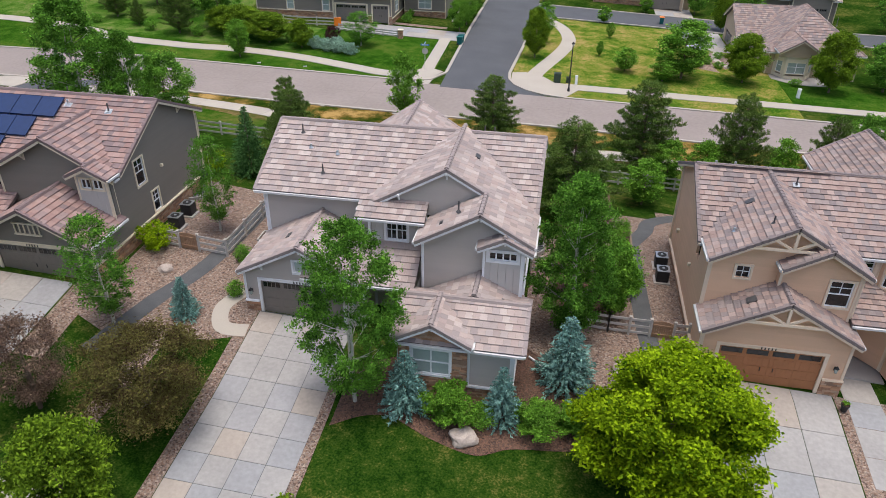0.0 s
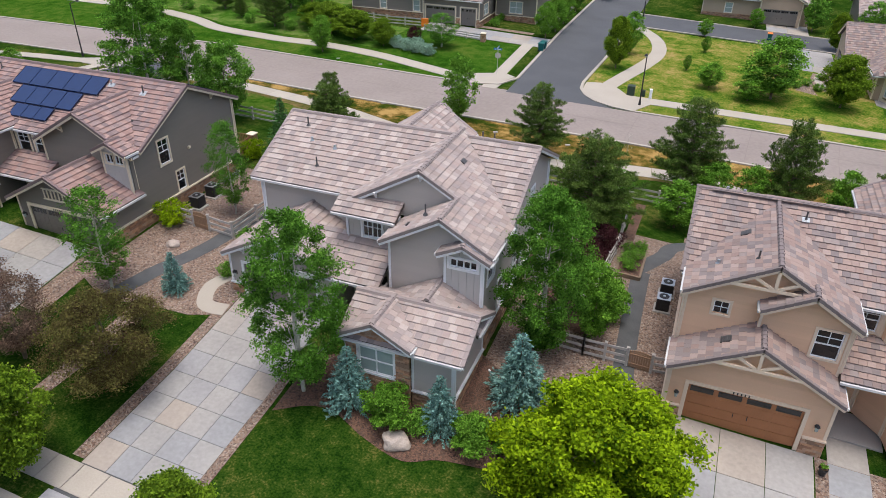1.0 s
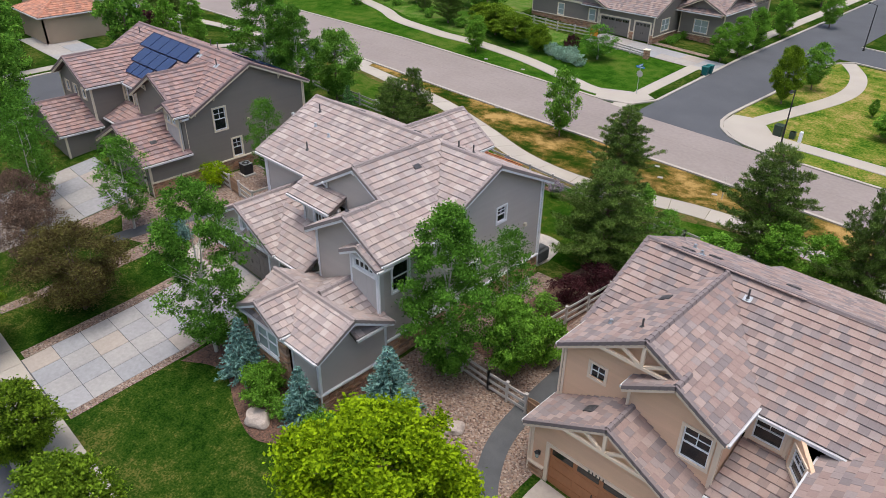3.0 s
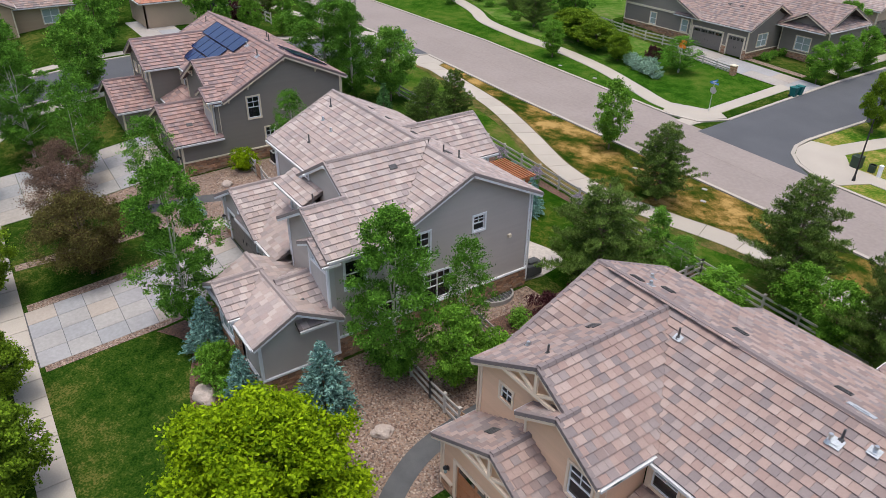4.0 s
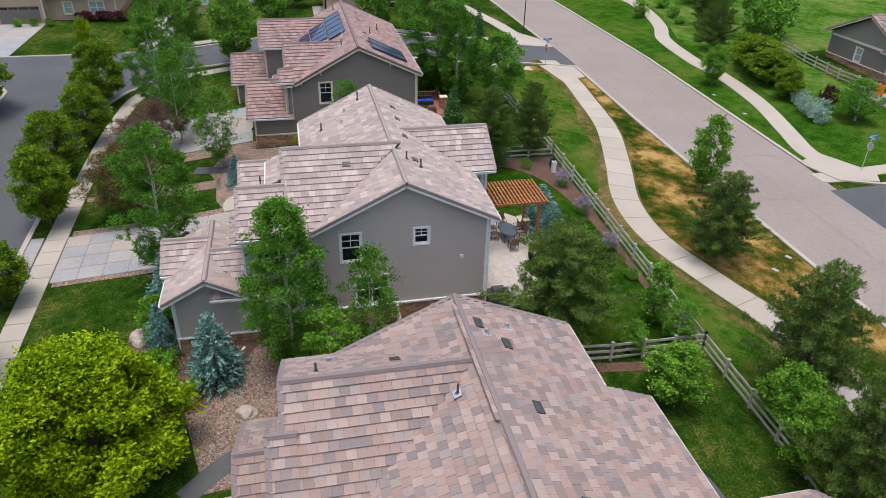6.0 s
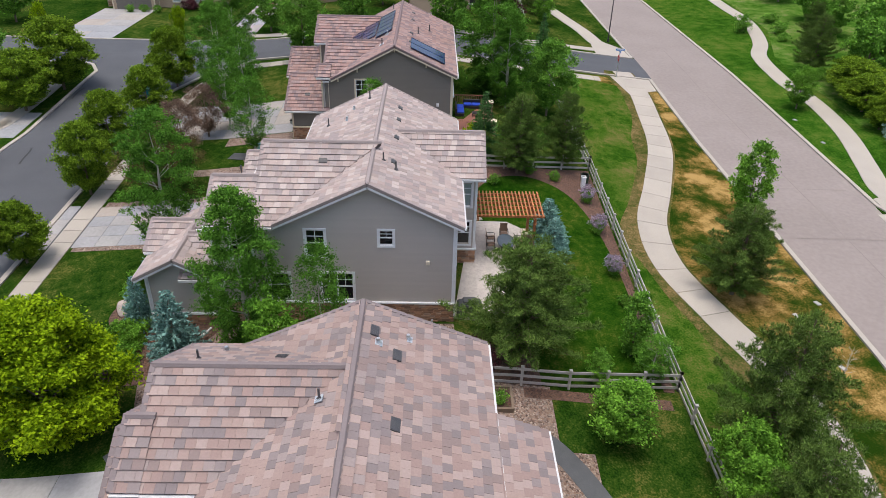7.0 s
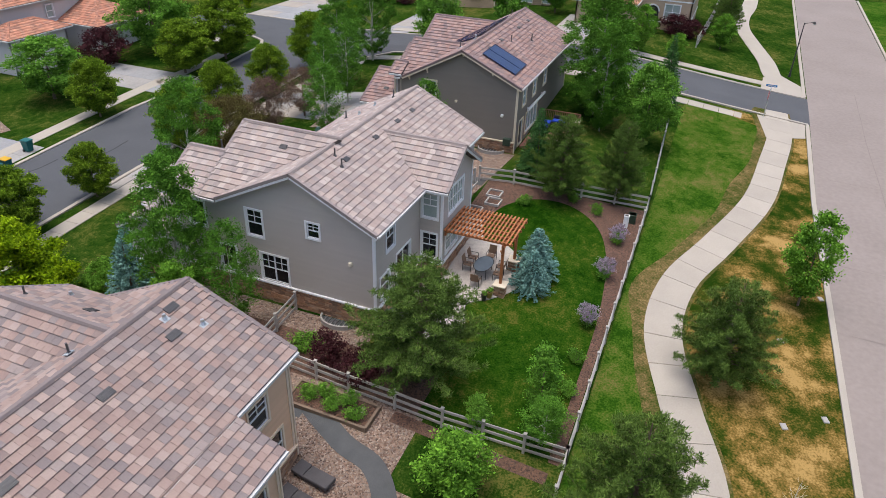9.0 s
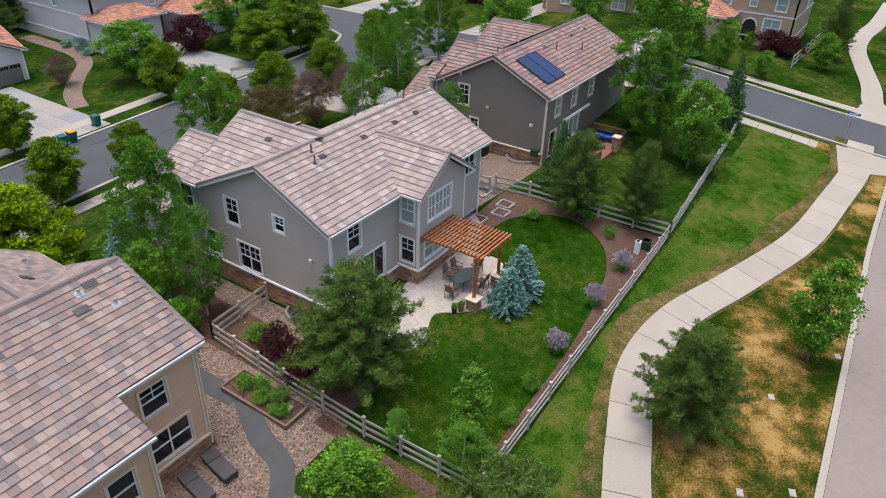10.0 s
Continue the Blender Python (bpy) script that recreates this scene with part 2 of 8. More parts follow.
M_FIELD = ground_mat("rough_grass", [(0.015, 0.052, 0.004), (0.034, 0.085, 0.008), (0.068, 0.108, 0.016), (0.13, 0.116, 0.038)], 0.3, 1.3, 9, wide=0.2)
M_MEADOW = ground_mat("lush_meadow", [(0.022, 0.075, 0.006), (0.05, 0.125, 0.014), (0.095, 0.16, 0.03), (0.16, 0.17, 0.07)], 0.18, 1.0, 7, wide=0.2)
M_ROCK = pebble_mat("river_rock", [(0.07, 0.045, 0.035), (0.2, 0.125, 0.09), (0.3, 0.215, 0.165), (0.15, 0.115, 0.1), (0.4, 0.32, 0.26)], 13)
M_MULCH = pebble_mat("bark_mulch", [(0.05, 0.028, 0.02), (0.11, 0.06, 0.04), (0.17, 0.09, 0.06), (0.08, 0.05, 0.04)], 14)
M_CRUSH = mat("crushed_slate", (0.09, 0.095, 0.1), 0.95, vary=0.25, scale=1.2, fine=60, bump=0.5)
M_FENCE = mat("weathered_fence_wood", (0.42, 0.4, 0.38), 0.85, vary=0.15, scale=2, fine=25, bump=0.25, island=0.08)
M_GATE = mat("cedar_gate", (0.3, 0.19, 0.12), 0.8, vary=0.15, scale=2, fine=25, bump=0.2, island=0.1)
M_PERG = mat("stained_redwood", (0.36, 0.135, 0.055), 0.6, vary=0.2, scale=2, fine=25, bump=0.15, island=0.1)
M_BARK = mat("bark", (0.16, 0.12, 0.09), 0.95, vary=0.3, scale=3, fine=20, bump=0.6)
M_BIRCH = mat("aspen_bark", (0.5, 0.48, 0.42), 0.9, vary=0.3, scale=4, fine=20, bump=0.3)
M_BOULD = mat("pale_boulder", (0.42, 0.36, 0.32), 0.9, vary=0.25, scale=2, fine=14, bump=0.6)
LF_GREEN = leaf_mat("fresh_green_leaves", (0.034, 0.115, 0.01), (0.26, 0.54, 0.06), 0.27)
LF_ASPEN = leaf_mat("aspen_leaves", (0.018, 0.068, 0.008), (0.185, 0.43, 0.05), 0.25)
LF_DEEP = leaf_mat("deep_green_leaves", (0.034, 0.115, 0.014), (0.26, 0.54, 0.07), 0.27)
LF_LIME = leaf_mat("lime_leaves", (0.026, 0.1, 0.003), (0.4, 0.58, 0.012), 0.25)
LF_OLIVE = leaf_mat("olive_leaves", (0.024, 0.072, 0.006), (0.27, 0.43, 0.03), 0.24)
LF_RED = leaf_mat("bronze_leaves", (0.07, 0.036, 0.034), (0.3, 0.21, 0.15))
LF_BRONZE = leaf_mat("olive_bronze_leaves", (0.055, 0.02, 0.022), (0.205, 0.2, 0.055))
LF_WINE = leaf_mat("wine_red_leaves", (0.026, 0.010, 0.013), (0.124, 0.043, 0.051))
LF_BLUE = leaf_mat("blue_spruce_needles", (0.045, 0.1, 0.085), (0.3, 0.55, 0.49), 0.1)
LF_PINE = leaf_mat("pine_needles", (0.016, 0.045, 0.008), (0.2, 0.32, 0.065), 0.12)
LF_SPRUCE = leaf_mat("spruce_needles", (0.017, 0.058, 0.017), (0.125, 0.291, 0.083), 0.1)
LF_LILAC = leaf_mat("lilac_blossom", (0.13, 0.11, 0.13), (0.6, 0.5, 0.62), 0.2)
LF_SAGE = leaf_mat("sage_leaves", (0.125, 0.215, 0.162), (0.425, 0.640, 0.494), 0.15)

# ---- mesh helpers ----
from mathutils.geometry import tessellate_polygon



def part(name, bm, material, parent=None, label=""):
    me = bpy.data.meshes.new(name)
    bm.to_mesh(me)
    bm.free()
    me.materials.append(material)
    ob = new(name, me)
    ob.parent = parent
    if label:
        ob["label"] = label
    return ob


def part_raw(name, verts, faces, material, parent=None, label=""):
    me = bpy.data.meshes.new(name)
    me.from_pydata(verts, [], faces)
    me.materials.append(material)
    ob = new(name, me)
    ob.parent = parent
    if label:
        ob["label"] = label
    return ob


def thing(name, label, category, at=(0, 0, 0), group="", turn=0.0):
    ob = new(name)
    ob.matrix_world = pose(*at, 0, 0, turn)
    return tagged(ob, label, category, group)


def box(bm, x0, y0, z0, x1, y1, z1, bevel=0.0):
    m = Matrix.LocRotScale(((x0 + x1) / 2, (y0 + y1) / 2, (z0 + z1) / 2), None, (abs(x1 - x0), abs(y1 - y0), abs(z1 - z0)))
    r = bmesh.ops.create_cube(bm, size=1, matrix=m)
    if bevel:
        es = list({e for v in r["verts"] for e in v.link_edges})
        bmesh.ops.bevel(bm, geom=es, offset=bevel, segments=1, affect="EDGES")


def beam(bm, a, b, w, h, up=(0, 0, 1)):
    """A straight bar from a to b, w wide and h high."""
    a, b = Vector(a), Vector(b)
    d = b - a
    n = d.length
    d.normalize()
    s = d.cross(Vector(up))
    if s.length < 1e-4:
        s = Vector((1, 0, 0))
    s.normalize()
    t = s.cross(d)
    m = Matrix((s, d, t)).transposed().to_4x4()
    m.translation = (a + b) / 2
    bmesh.ops.create_cube(bm, size=1, matrix=m @ Matrix.Diagonal((w, n, h, 1)))


def rod(bm, a, b, r0, r1=None, seg=8):
    a, b = Vector(a), Vector(b)
    d = b - a
    m = d.to_track_quat("Z", "Y").to_matrix().to_4x4()
    m.translation = (a + b) / 2
    bmesh.ops.create_cone(bm, cap_ends=True, segments=seg, radius1=r0, radius2=r0 if r1 is None else r1, depth=d.length, matrix=m)


GY = (-60, 10, 16.8, 23, 29, 33, 44, 54, 60, 66, 70, 77, 100, 400)
GZ = (-0.7, -0.6, -0.45, 0, 0.8, 0.95, 1.0, -0.1, -0.5, -0.75, -0.65, -0.5, 0.2, 0.2)
FALL = (0.055, 0.055, 0.055, 0.055, 0.055, 0.055, 0.055, 0.052, 0.045, 0.037, 0.032, 0.028, 0.044, 0.044)


def gz(x, y):
    """Height of the ground: it falls towards the streets and from house to house."""
    return float(np.interp(y, GY, GZ)) - float(np.interp(y, GY, FALL)) * (max(-50, min(45, x)) + 8)


def drape(name, pts, material, dz=0.01, thick=0.0, label="", parent=None, kind="structure", category=""):
    """A sheet with the outline pts that follows the ground dz above it, with a skirt when thick."""
    bm = bmesh.new()
    vv = [bm.verts.new((x, y, 0)) for x, y in pts]
    for tri in tessellate_polygon([[Vector((x, y, 0)) for x, y in pts]]):
        bm.faces.new([vv[i] for i in tri])
    for y in GY[1:-1]:
        bmesh.ops.bisect_plane(bm, geom=bm.verts[:] + bm.edges[:] + bm.faces[:], plane_co=(0, y, 0), plane_no=(0, 1, 0))
    lo, hi = min(p[0] for p in pts), max(p[0] for p in pts)
    far = max(p[1] for p in pts) > 44
    for x in [-50, 45] + ([x for x in range(-118, 121, 4) if lo < x < hi] if far else []):
        bmesh.ops.bisect_plane(bm, geom=bm.verts[:] + bm.edges[:] + bm.faces[:], plane_co=(x, 0, 0), plane_no=(1, 0, 0))
    for v in bm.verts:
        v.co.z = gz(v.co.x, v.co.y) + dz
    bmesh.ops.recalc_face_normals(bm, faces=bm.faces[:])
    for f in bm.faces:
        if f.normal.z < 0:
            f.normal_flip()
    if thick:
        edges = [e for e in bm.edges if e.is_boundary]
        r = bmesh.ops.extrude_edge_only(bm, edges=edges)
        for v in r["geom"]:
            if isinstance(v, bmesh.types.BMVert):
                v.co.z -= thick
    ob = part(name, bm, material, parent, label)
    if kind:
        tagged(ob, kind=kind, category=category)
    return ob


def ribbon(centre, width):
    """Outline of a path of that width along a smooth line through the points of centre."""
    P = [Vector((*p, 0)) for p in centre]
    out = []
    for i in range(len(P) - 1):
        p0, p1, p2, p3 = P[max(0, i - 1)], P[i], P[i + 1], P[min(len(P) - 1, i + 2)]
        for k in range(6):
            t = k / 6
            out.append(0.5 * (2 * p1 + (p2 - p0) * t + (2 * p0 - 5 * p1 + 4 * p2 - p3) * t * t + (3 * p1 - p0 - 3 * p2 + p3) * t ** 3))
    out.append(P[-1])
    lft, rgt = [], []
    for i, p in enumerate(out):
        d = out[min(i + 1, len(out) - 1)] - out[max(i - 1, 0)]
        n = Vector((-d.y, d.x, 0)).normalized() * width / 2
        lft.append((p.x + n.x, p.y + n.y))
        rgt.append((p.x - n.x, p.y - n.y))
    return lft, rgt


def path(name, centre, width, material, dz=0.02, thick=0.0, label="", category="path", joint=0.0):
    """A path along a smooth line; with a joint it is laid in slabs of that length."""
    lft, rgt = ribbon(centre, width)
    pairs = [(Vector((*a, 0)), Vector((*b, 0))) for a, b in zip(lft, rgt)]
    runs = [pairs]
    if joint:
        dense, acc = [], 0.0
        for (a, b), (c, d) in zip(pairs, pairs[1:]):
            n = max(1, round(((a + b) - (c + d)).length / 2 / 0.375))
            dense += [(a.lerp(c, i / n), b.lerp(d, i / n)) for i in range(n)]
        dense.append(pairs[-1])
        k = max(1, round(joint / 0.375))
        runs = [dense[i:i + k + 1] for i in range(0, len(dense) - 1, k)]
    root = tagged(new(name), label, category, kind="structure") if joint else None
    for run in runs:
        if joint and len(run) > 1:
            run = list(run)
            for e, o in ((0, 1), (-1, -2)):
                f = min(0.3, 0.02 / max(0.05, (run[o][0] - run[e][0]).length))
                run[e] = (run[e][0].lerp(run[o][0], f), run[e][1].lerp(run[o][1], f))
        vs, fs = [], []
        for a, b in run:
            for p in (a, b):
                vs.append((p.x, p.y, gz(p.x, p.y) + dz))
        n = len(vs) // 2
        for i in range(n - 1):
            fs.append((2 * i, 2 * i + 1, 2 * i + 3, 2 * i + 2))
        if thick:
            k = len(vs)
            vs += [(x, y, z - thick) for x, y, z in vs]
            for i in range(n - 1):
                fs.append((2 * i, 2 * i + 2, k + 2 * i + 2, k + 2 * i))
                fs.append((2 * i + 3, 2 * i + 1, k + 2 * i + 1, k + 2 * i + 3))
            fs += [(0, k, k + 1, 1), (2 * n - 2, 2 * n - 1, k + 2 * n - 1, k + 2 * n - 2)]
        ob = part_raw("slab" if joint else name, vs, fs, material, root, "" if joint else label)
        if not joint:
            tagged(ob, kind="structure", category=category)
    return root or ob


rng = random.Random(7)


def span(poly, v):
    """The stretch of u inside the convex outline poly at height v."""
    us = []
    n = len(poly)
    for i in range(n):
        (u0, v0), (u1, v1) = poly[i], poly[(i + 1) % n]
        if (v0 - v) * (v1 - v) <= 0 and v0 != v1:
            us.append(u0 + (u1 - u0) * (v - v0) / (v1 - v0))
    return (min(us), max(us)) if len(us) > 1 else None


def courses(A, U, V, N, poly, row, lens, gap, lo, hi, back=0.0, holes=(), over=0.0, wobble=0.0, stagger=True, picked=None):
    """Rows of pieces (tiles, boards, stones) over the convex outline poly in the plane at A with axes U, V and the normal N.
    lo, hi: how far a piece stands out at its lower and upper edge."""
    vs, fs = [], []
    back = back if isinstance(back, tuple) else (back, back)
    A, U, V, N = Vector(A), Vector(U), Vector(V), Vector(N)
    vmin, vmax = min(p[1] for p in poly), max(p[1] for p in poly)
    v, k = vmin, 0
    while v < vmax - 0.02:
        h = row if isinstance(row, float) else rng.uniform(*row)
        top = min(v + h, vmax)
        e = 0.004
        s0, s1 = span(poly, v + e), span(poly, top - e)
        mid = (v + top) / 2
        if s0 and s1:
            a0, b0, a1, b1 = s0[0], s0[1], s1[0], s1[1]
            cuts = sorted((h0, h1) for h0, h1, z0, z1 in holes if z0 < mid < z1)
            runs, lo_u, hi_u = [], min(a0, a1), max(b0, b1)
            cur = lo_u
            for c0, c1 in cuts:
                if c0 > cur:
                    runs.append((cur, min(c0, hi_u)))
                cur = max(cur, c1)
            if cur < hi_u:
                runs.append((cur, hi_u))
            for r0, r1 in runs:
                u = r0
                first = True
                while u < r1 - 0.01:
                    ln = rng.uniform(*lens)
                    if first and stagger:
                        ln *= 0.5 + 0.5 * (k % 2)
                    first = False
                    w = min(u + ln, r1)
                    if r1 - w < 0.25 * lens[0]:
                        w = r1
                    q = [(max(u, a0), v), (min(w, b0), v), (min(w, b1), top + over), (max(u, a1), top + over)]
                    if q[1][0] - q[0][0] > 0.01 or q[2][0] - q[3][0] > 0.01:
                        if q[1][0] < q[0][0]:
                            q[0] = q[1] = ((q[0][0] + q[1][0]) / 2, v)
                        if q[2][0] < q[3][0]:
                            q[2] = q[3] = ((q[2][0] + q[3][0]) / 2, top + over)
                        g = gap / 2
                        d = rng.uniform(-wobble, wobble)
                        q = [(q[0][0] + g, q[0][1]), (q[1][0] - g, q[1][1]), (q[2][0] - g, q[2][1] - gap * (over == 0)), (q[3][0] + g, q[3][1] - gap * (over == 0))]
                        full = abs((w - u) - ln) < 1e-6 and a0 <= u and w <= b0 and a1 <= u and w <= b1
                        if picked is not None and full and h == row and picked(A, U, V, N, u, v, top, ln, d):
                            pass
                        else:
                            b = len(vs)
                            for (x, y), o in zip(q, (lo + d, lo + d, hi + d, hi + d)):
                                vs.append(A + U * x + V * y + N * o)
                            for (x, y), o in zip(q, (back[0] + d, back[0] + d, back[1], back[1])):
                                vs.append(A + U * x + V * y + N * o)
                            fs += [(b, b + 1, b + 2, b + 3), (b, b + 4, b + 5, b + 1), (b + 1, b + 5, b + 6, b + 2), (b + 2, b + 6, b + 7, b + 3), (b + 3, b + 7, b + 4, b)]
                    u = w
        v, k = top, k + 1
    return vs, fs


class Builder:
    """Collects verts and faces of one part."""

    def __init__(self):
        self.vs, self.fs = [], []

    def add(self, vf):
        b = len(self.vs)
        self.vs += [tuple(v) for v in vf[0]]
        self.fs += [tuple(i + b for i in f) for f in vf[1]]

    def make(self, name, material, parent, label=""):
        return part_raw(name, self.vs, self.fs, material, parent, label) if self.vs else None


def slab(bm, pts, down):
    """A plate: the outline pts and the same outline lower by down (a vector)."""
    a = [bm.verts.new(p) for p in pts]
    b = [bm.verts.new(Vector(p) + Vector(down)) for p in pts]
    bm.faces.new(a)
    bm.faces.new(b[::-1])
    n = len(a)
    for i in range(n):
        bm.faces.new((a[i], b[i], b[(i + 1) % n], a[(i + 1) % n]))


class House:
    """A house: an Empty with roofs, walls, windows and trim as its parts."""

    def __init__(self, label, tile, trim, at):
        self.ob = thing("house", label, "house", at, "houses of the street")
        self.o = Vector(at)
        self.tile, self.trim, self.gutter = tile, trim, M_GUTTER
        self.tiles, self.caps = Builder(), Builder()
        self.picked = None
        self.single = True

    def tile_piece(self, vf):
        if self.single:
            part_raw("ridge_tile", vf[0], vf[1], self.tile, self.ob)
        else:
            self.caps.add(vf)

    def roof(self, pts, row=0.39, lens=(0.36, 0.36), gutter=True):
        """A roof plane: the eave's two ends first, then the others round the outline, seen from outside against the clock."""
        P = [Vector(p) - self.o for p in pts]
        U = (P[1] - P[0]).normalized()
        N = U.cross(P[2] - P[1]).normalized()
        if N.z < 0:
            N = -N
        V = N.cross(U)
        poly = [((p - P[0]).dot(U), (p - P[0]).dot(V)) for p in P]
        bm = bmesh.new()
        slab(bm, [p - N * 0.01 for p in P], (0, 0, -0.16))
        part("roof_deck", bm, M_DECK, self.ob)
        self.tiles.add(courses(P[0], U, V, N, poly, row, lens, 0.008, 0.078, 0.016, (0.036, -0.01), over=0.04, wobble=0.004, picked=self.picked))
        if gutter:
            bm = bmesh.new()
            out = U.cross(Vector((0, 0, 1)))
            a, b = P[0] + out * 0.06 - Vector((0, 0, 0.08)), P[1] + out * 0.06 - Vector((0, 0, 0.08))
            beam(bm, a, b, 0.12, 0.12)
            part("gutter", bm, self.gutter, self.ob)

    def cap(self, a, b):
        """Ridge or hip tiles from a to b."""
        a, b = Vector(a) - self.o, Vector(b) - self.o
        d = b - a
        n = max(1, round(d.length / 0.36))
        d /= n
        s = d.cross(Vector((0, 0, 1))).normalized()
        up = s.cross(d).normalized()
        for i in range(n):
            p, q = a + d * i, a + d * (i + 1.12)
            vs = []
            for e, w, h in ((p, 0.15, 0.0), (q, 0.125, -0.025)):
                for x, z in ((-1.0, -0.03), (-0.55, 0.09), (0.55, 0.09), (1.0, -0.03)):
                    vs.append(e + s * x * w + up * (z + h + 0.03))
            self.tile_piece((vs, [(0, 1, 5, 4), (1, 2, 6, 5), (2, 3, 7, 6), (3, 2, 1, 0), (4, 5, 6, 7)]))

    def rake(self, a, b, out, w=0.07):
        """Trim board with an edge tile under a gable's slope from the eave a to the peak b; out: the way that the gable faces."""
        a, b, out = Vector(a) - self.o, Vector(b) - self.o, Vector(out)
        bm = bmesh.new()
        beam(bm, a + out * w / 2 - Vector((0, 0, 0.14)), b + out * w / 2 - Vector((0, 0, 0.14)), w, 0.2)
        part("rake_board", bm, self.trim, self.ob)
        d = b - a
        n = max(1, round(d.length / 0.36))
        d /= n
        for i in range(n):
            p, q = a + d * i, a + d * (i + 1.1)
            side = out * 0.1
            vs = [p + side + Vector((0, 0, -0.1)), p + side + Vector((0, 0, 0.085)), p - side + Vector((0, 0, 0.085)), p - side + Vector((0, 0, 0.0)),
                  q + side + Vector((0, 0, -0.12)), q + side + Vector((0, 0, 0.06)), q - side + Vector((0, 0, 0.06)), q - side + Vector((0, 0, 0.0))]
            self.tile_piece((vs, [(0, 1, 5, 4), (1, 2, 6, 5), (2, 3, 7, 6), (0, 3, 2, 1), (4, 5, 6, 7)]))

    def gable(self, axis, ridge, z, r0, r1, half_l, half_r, slope, slope_r=None, ends=(True, True), over=0.0, row=0.39, r0e=None, r1e=None):
        """A gable roof. axis 'y': the ridge runs along y from r0 to r1 at x = ridge; axis 'x': along x at y = ridge.
        half_l, half_r: how far the eaves lie from the ridge, towards smaller and larger x or y."""
        sr = slope if slope_r is None else slope_r

        def P(c, r, zz):
            return (ridge + c, r, zz) if axis == "y" else (r, ridge + c, zz)
        zl, zr = z - half_l * slope, z - half_r * sr
        e0, e1 = r0 if r0e is None else r0e, r1 if r1e is None else r1e
        left = [P(-half_l, e1, zl), P(-half_l, e0, zl), P(0, r0, z), P(0, r1, z)]
        right = [P(half_r, e0, zr), P(half_r, e1, zr), P(0, r1, z), P(0, r0, z)]
        if axis == "x":
            left, right = [left[1], left[0], left[3], left[2]], [right[1], right[0], right[3], right[2]]
        if half_l > 0:
            self.roof(left, row=row)
        if half_r > 0:
            self.roof(right, row=row)
        self.cap(P(0, r0, z), P(0, r1, z))
        for e, r, s in ((ends[0], r0, -1), (ends[1], r1, 1)):
            if e:
                out = (0, s, 0) if axis == "y" else (s, 0, 0)
                if half_l > 0:
                    self.rake(P(-half_l, r, zl), P(0, r, z), out)
                if half_r > 0:
                    self.rake(P(half_r, r, zr), P(0, r, z), out)

    def wall(self, a, b, z0, tops, material, holes=(), kind="siding", lens=(3.0, 4.2), corner=(True, True)):
        """A wall over the ground line a to b, seen from outside from left to right; tops: (distance along it, height) of its upper outline; holes: (from, to, low, high)."""
        a3, b3 = Vector((*a, z0)) - self.o, Vector((*b, z0)) - self.o
        U = (b3 - a3).normalized()
        Ln = (b3 - a3).length
        N = U.cross(Vector((0, 0, 1)))
        V = Vector((0, 0, 1))
        poly = [(0, 0), (Ln, 0)] + [(u, z - z0) for u, z in reversed(tops)]
        hh = [(h0, h1, l - z0, t - z0) for h0, h1, l, t in holes]
        bl = Builder()
        if kind == "siding":
            bl.add(courses(a3, U, V, N, poly, 0.17, lens, 0.0, 0.0, -0.018, -0.16, hh, stagger=False))
            bl.make("siding", material, self.ob)
        elif kind == "batten":
            vs, fs = courses(a3, U, V, N, poly, 0.1, (0.4, 0.4), 0.016, 0.0, 0.0, -0.16, hh, over=0.001, stagger=False)
            boards = collections.defaultdict(Builder)
            for i in range(len(vs) // 8):
                key = round((vs[8 * i] - a3).dot(U), 1)
                boards[key].add((vs[8 * i:8 * i + 8], [tuple(k - 8 * i for k in f) for f in fs[5 * i:5 * i + 5]]))
            for bd in boards.values():
                ob = bd.make("board", material, self.ob)
                bm = bmesh.new()
                bm.from_mesh(ob.data)
                bmesh.ops.remove_doubles(bm, verts=bm.verts[:], dist=0.004)
                bm.to_mesh(ob.data)
                bm.free()
        elif kind == "stone":
            bl.add(courses(a3, U, V, N, poly, (0.09, 0.17), (0.18, 0.55), 0.014, 0.03, 0.03, -0.12, hh, wobble=0.025))
            bl.make("stone_veneer", material, self.ob)
        else:
            bl.add(courses(a3, U, V, N, poly, 0.8 if hh else 40.0, (60, 60), 0.0, 0.0, 0.0, -0.18, hh, stagger=False))
            bl.make("stucco_wall", material, self.ob)
        if kind in ("siding", "batten"):
            for on, p, hgt in ((corner[0], a3 + U * 0.05, tops[0][1] - z0), (corner[1], b3 - U * 0.05, tops[-1][1] - z0)):
                if on:
                    bm = bmesh.new()
                    beam(bm, p + N * 0.012, p + N * 0.012 + V * hgt, 0.12, 0.045, up=N)
                    part("corner_board", bm, self.trim, self.ob)
        return U, N

    def base(self, a, b, top, material=None):
        """Stacked stone along the foot of a wall from a to b, with a sill board on top."""
        z0 = min(gz(*a), gz(*b)) - 0.3
        L = (Vector(b) - Vector(a)).length
        U, N = self.wall(a, b, z0, [(0, top), (L, top)], material or M_STONE, kind="stone")
        bm = bmesh.new()
        A, B = Vector((*a, top)) - self.o, Vector((*b, top)) - self.o
        beam(bm, A + N * 0.03, B + N * 0.03, 0.14, 0.09)
        part("sill_board", bm, self.trim, self.ob)

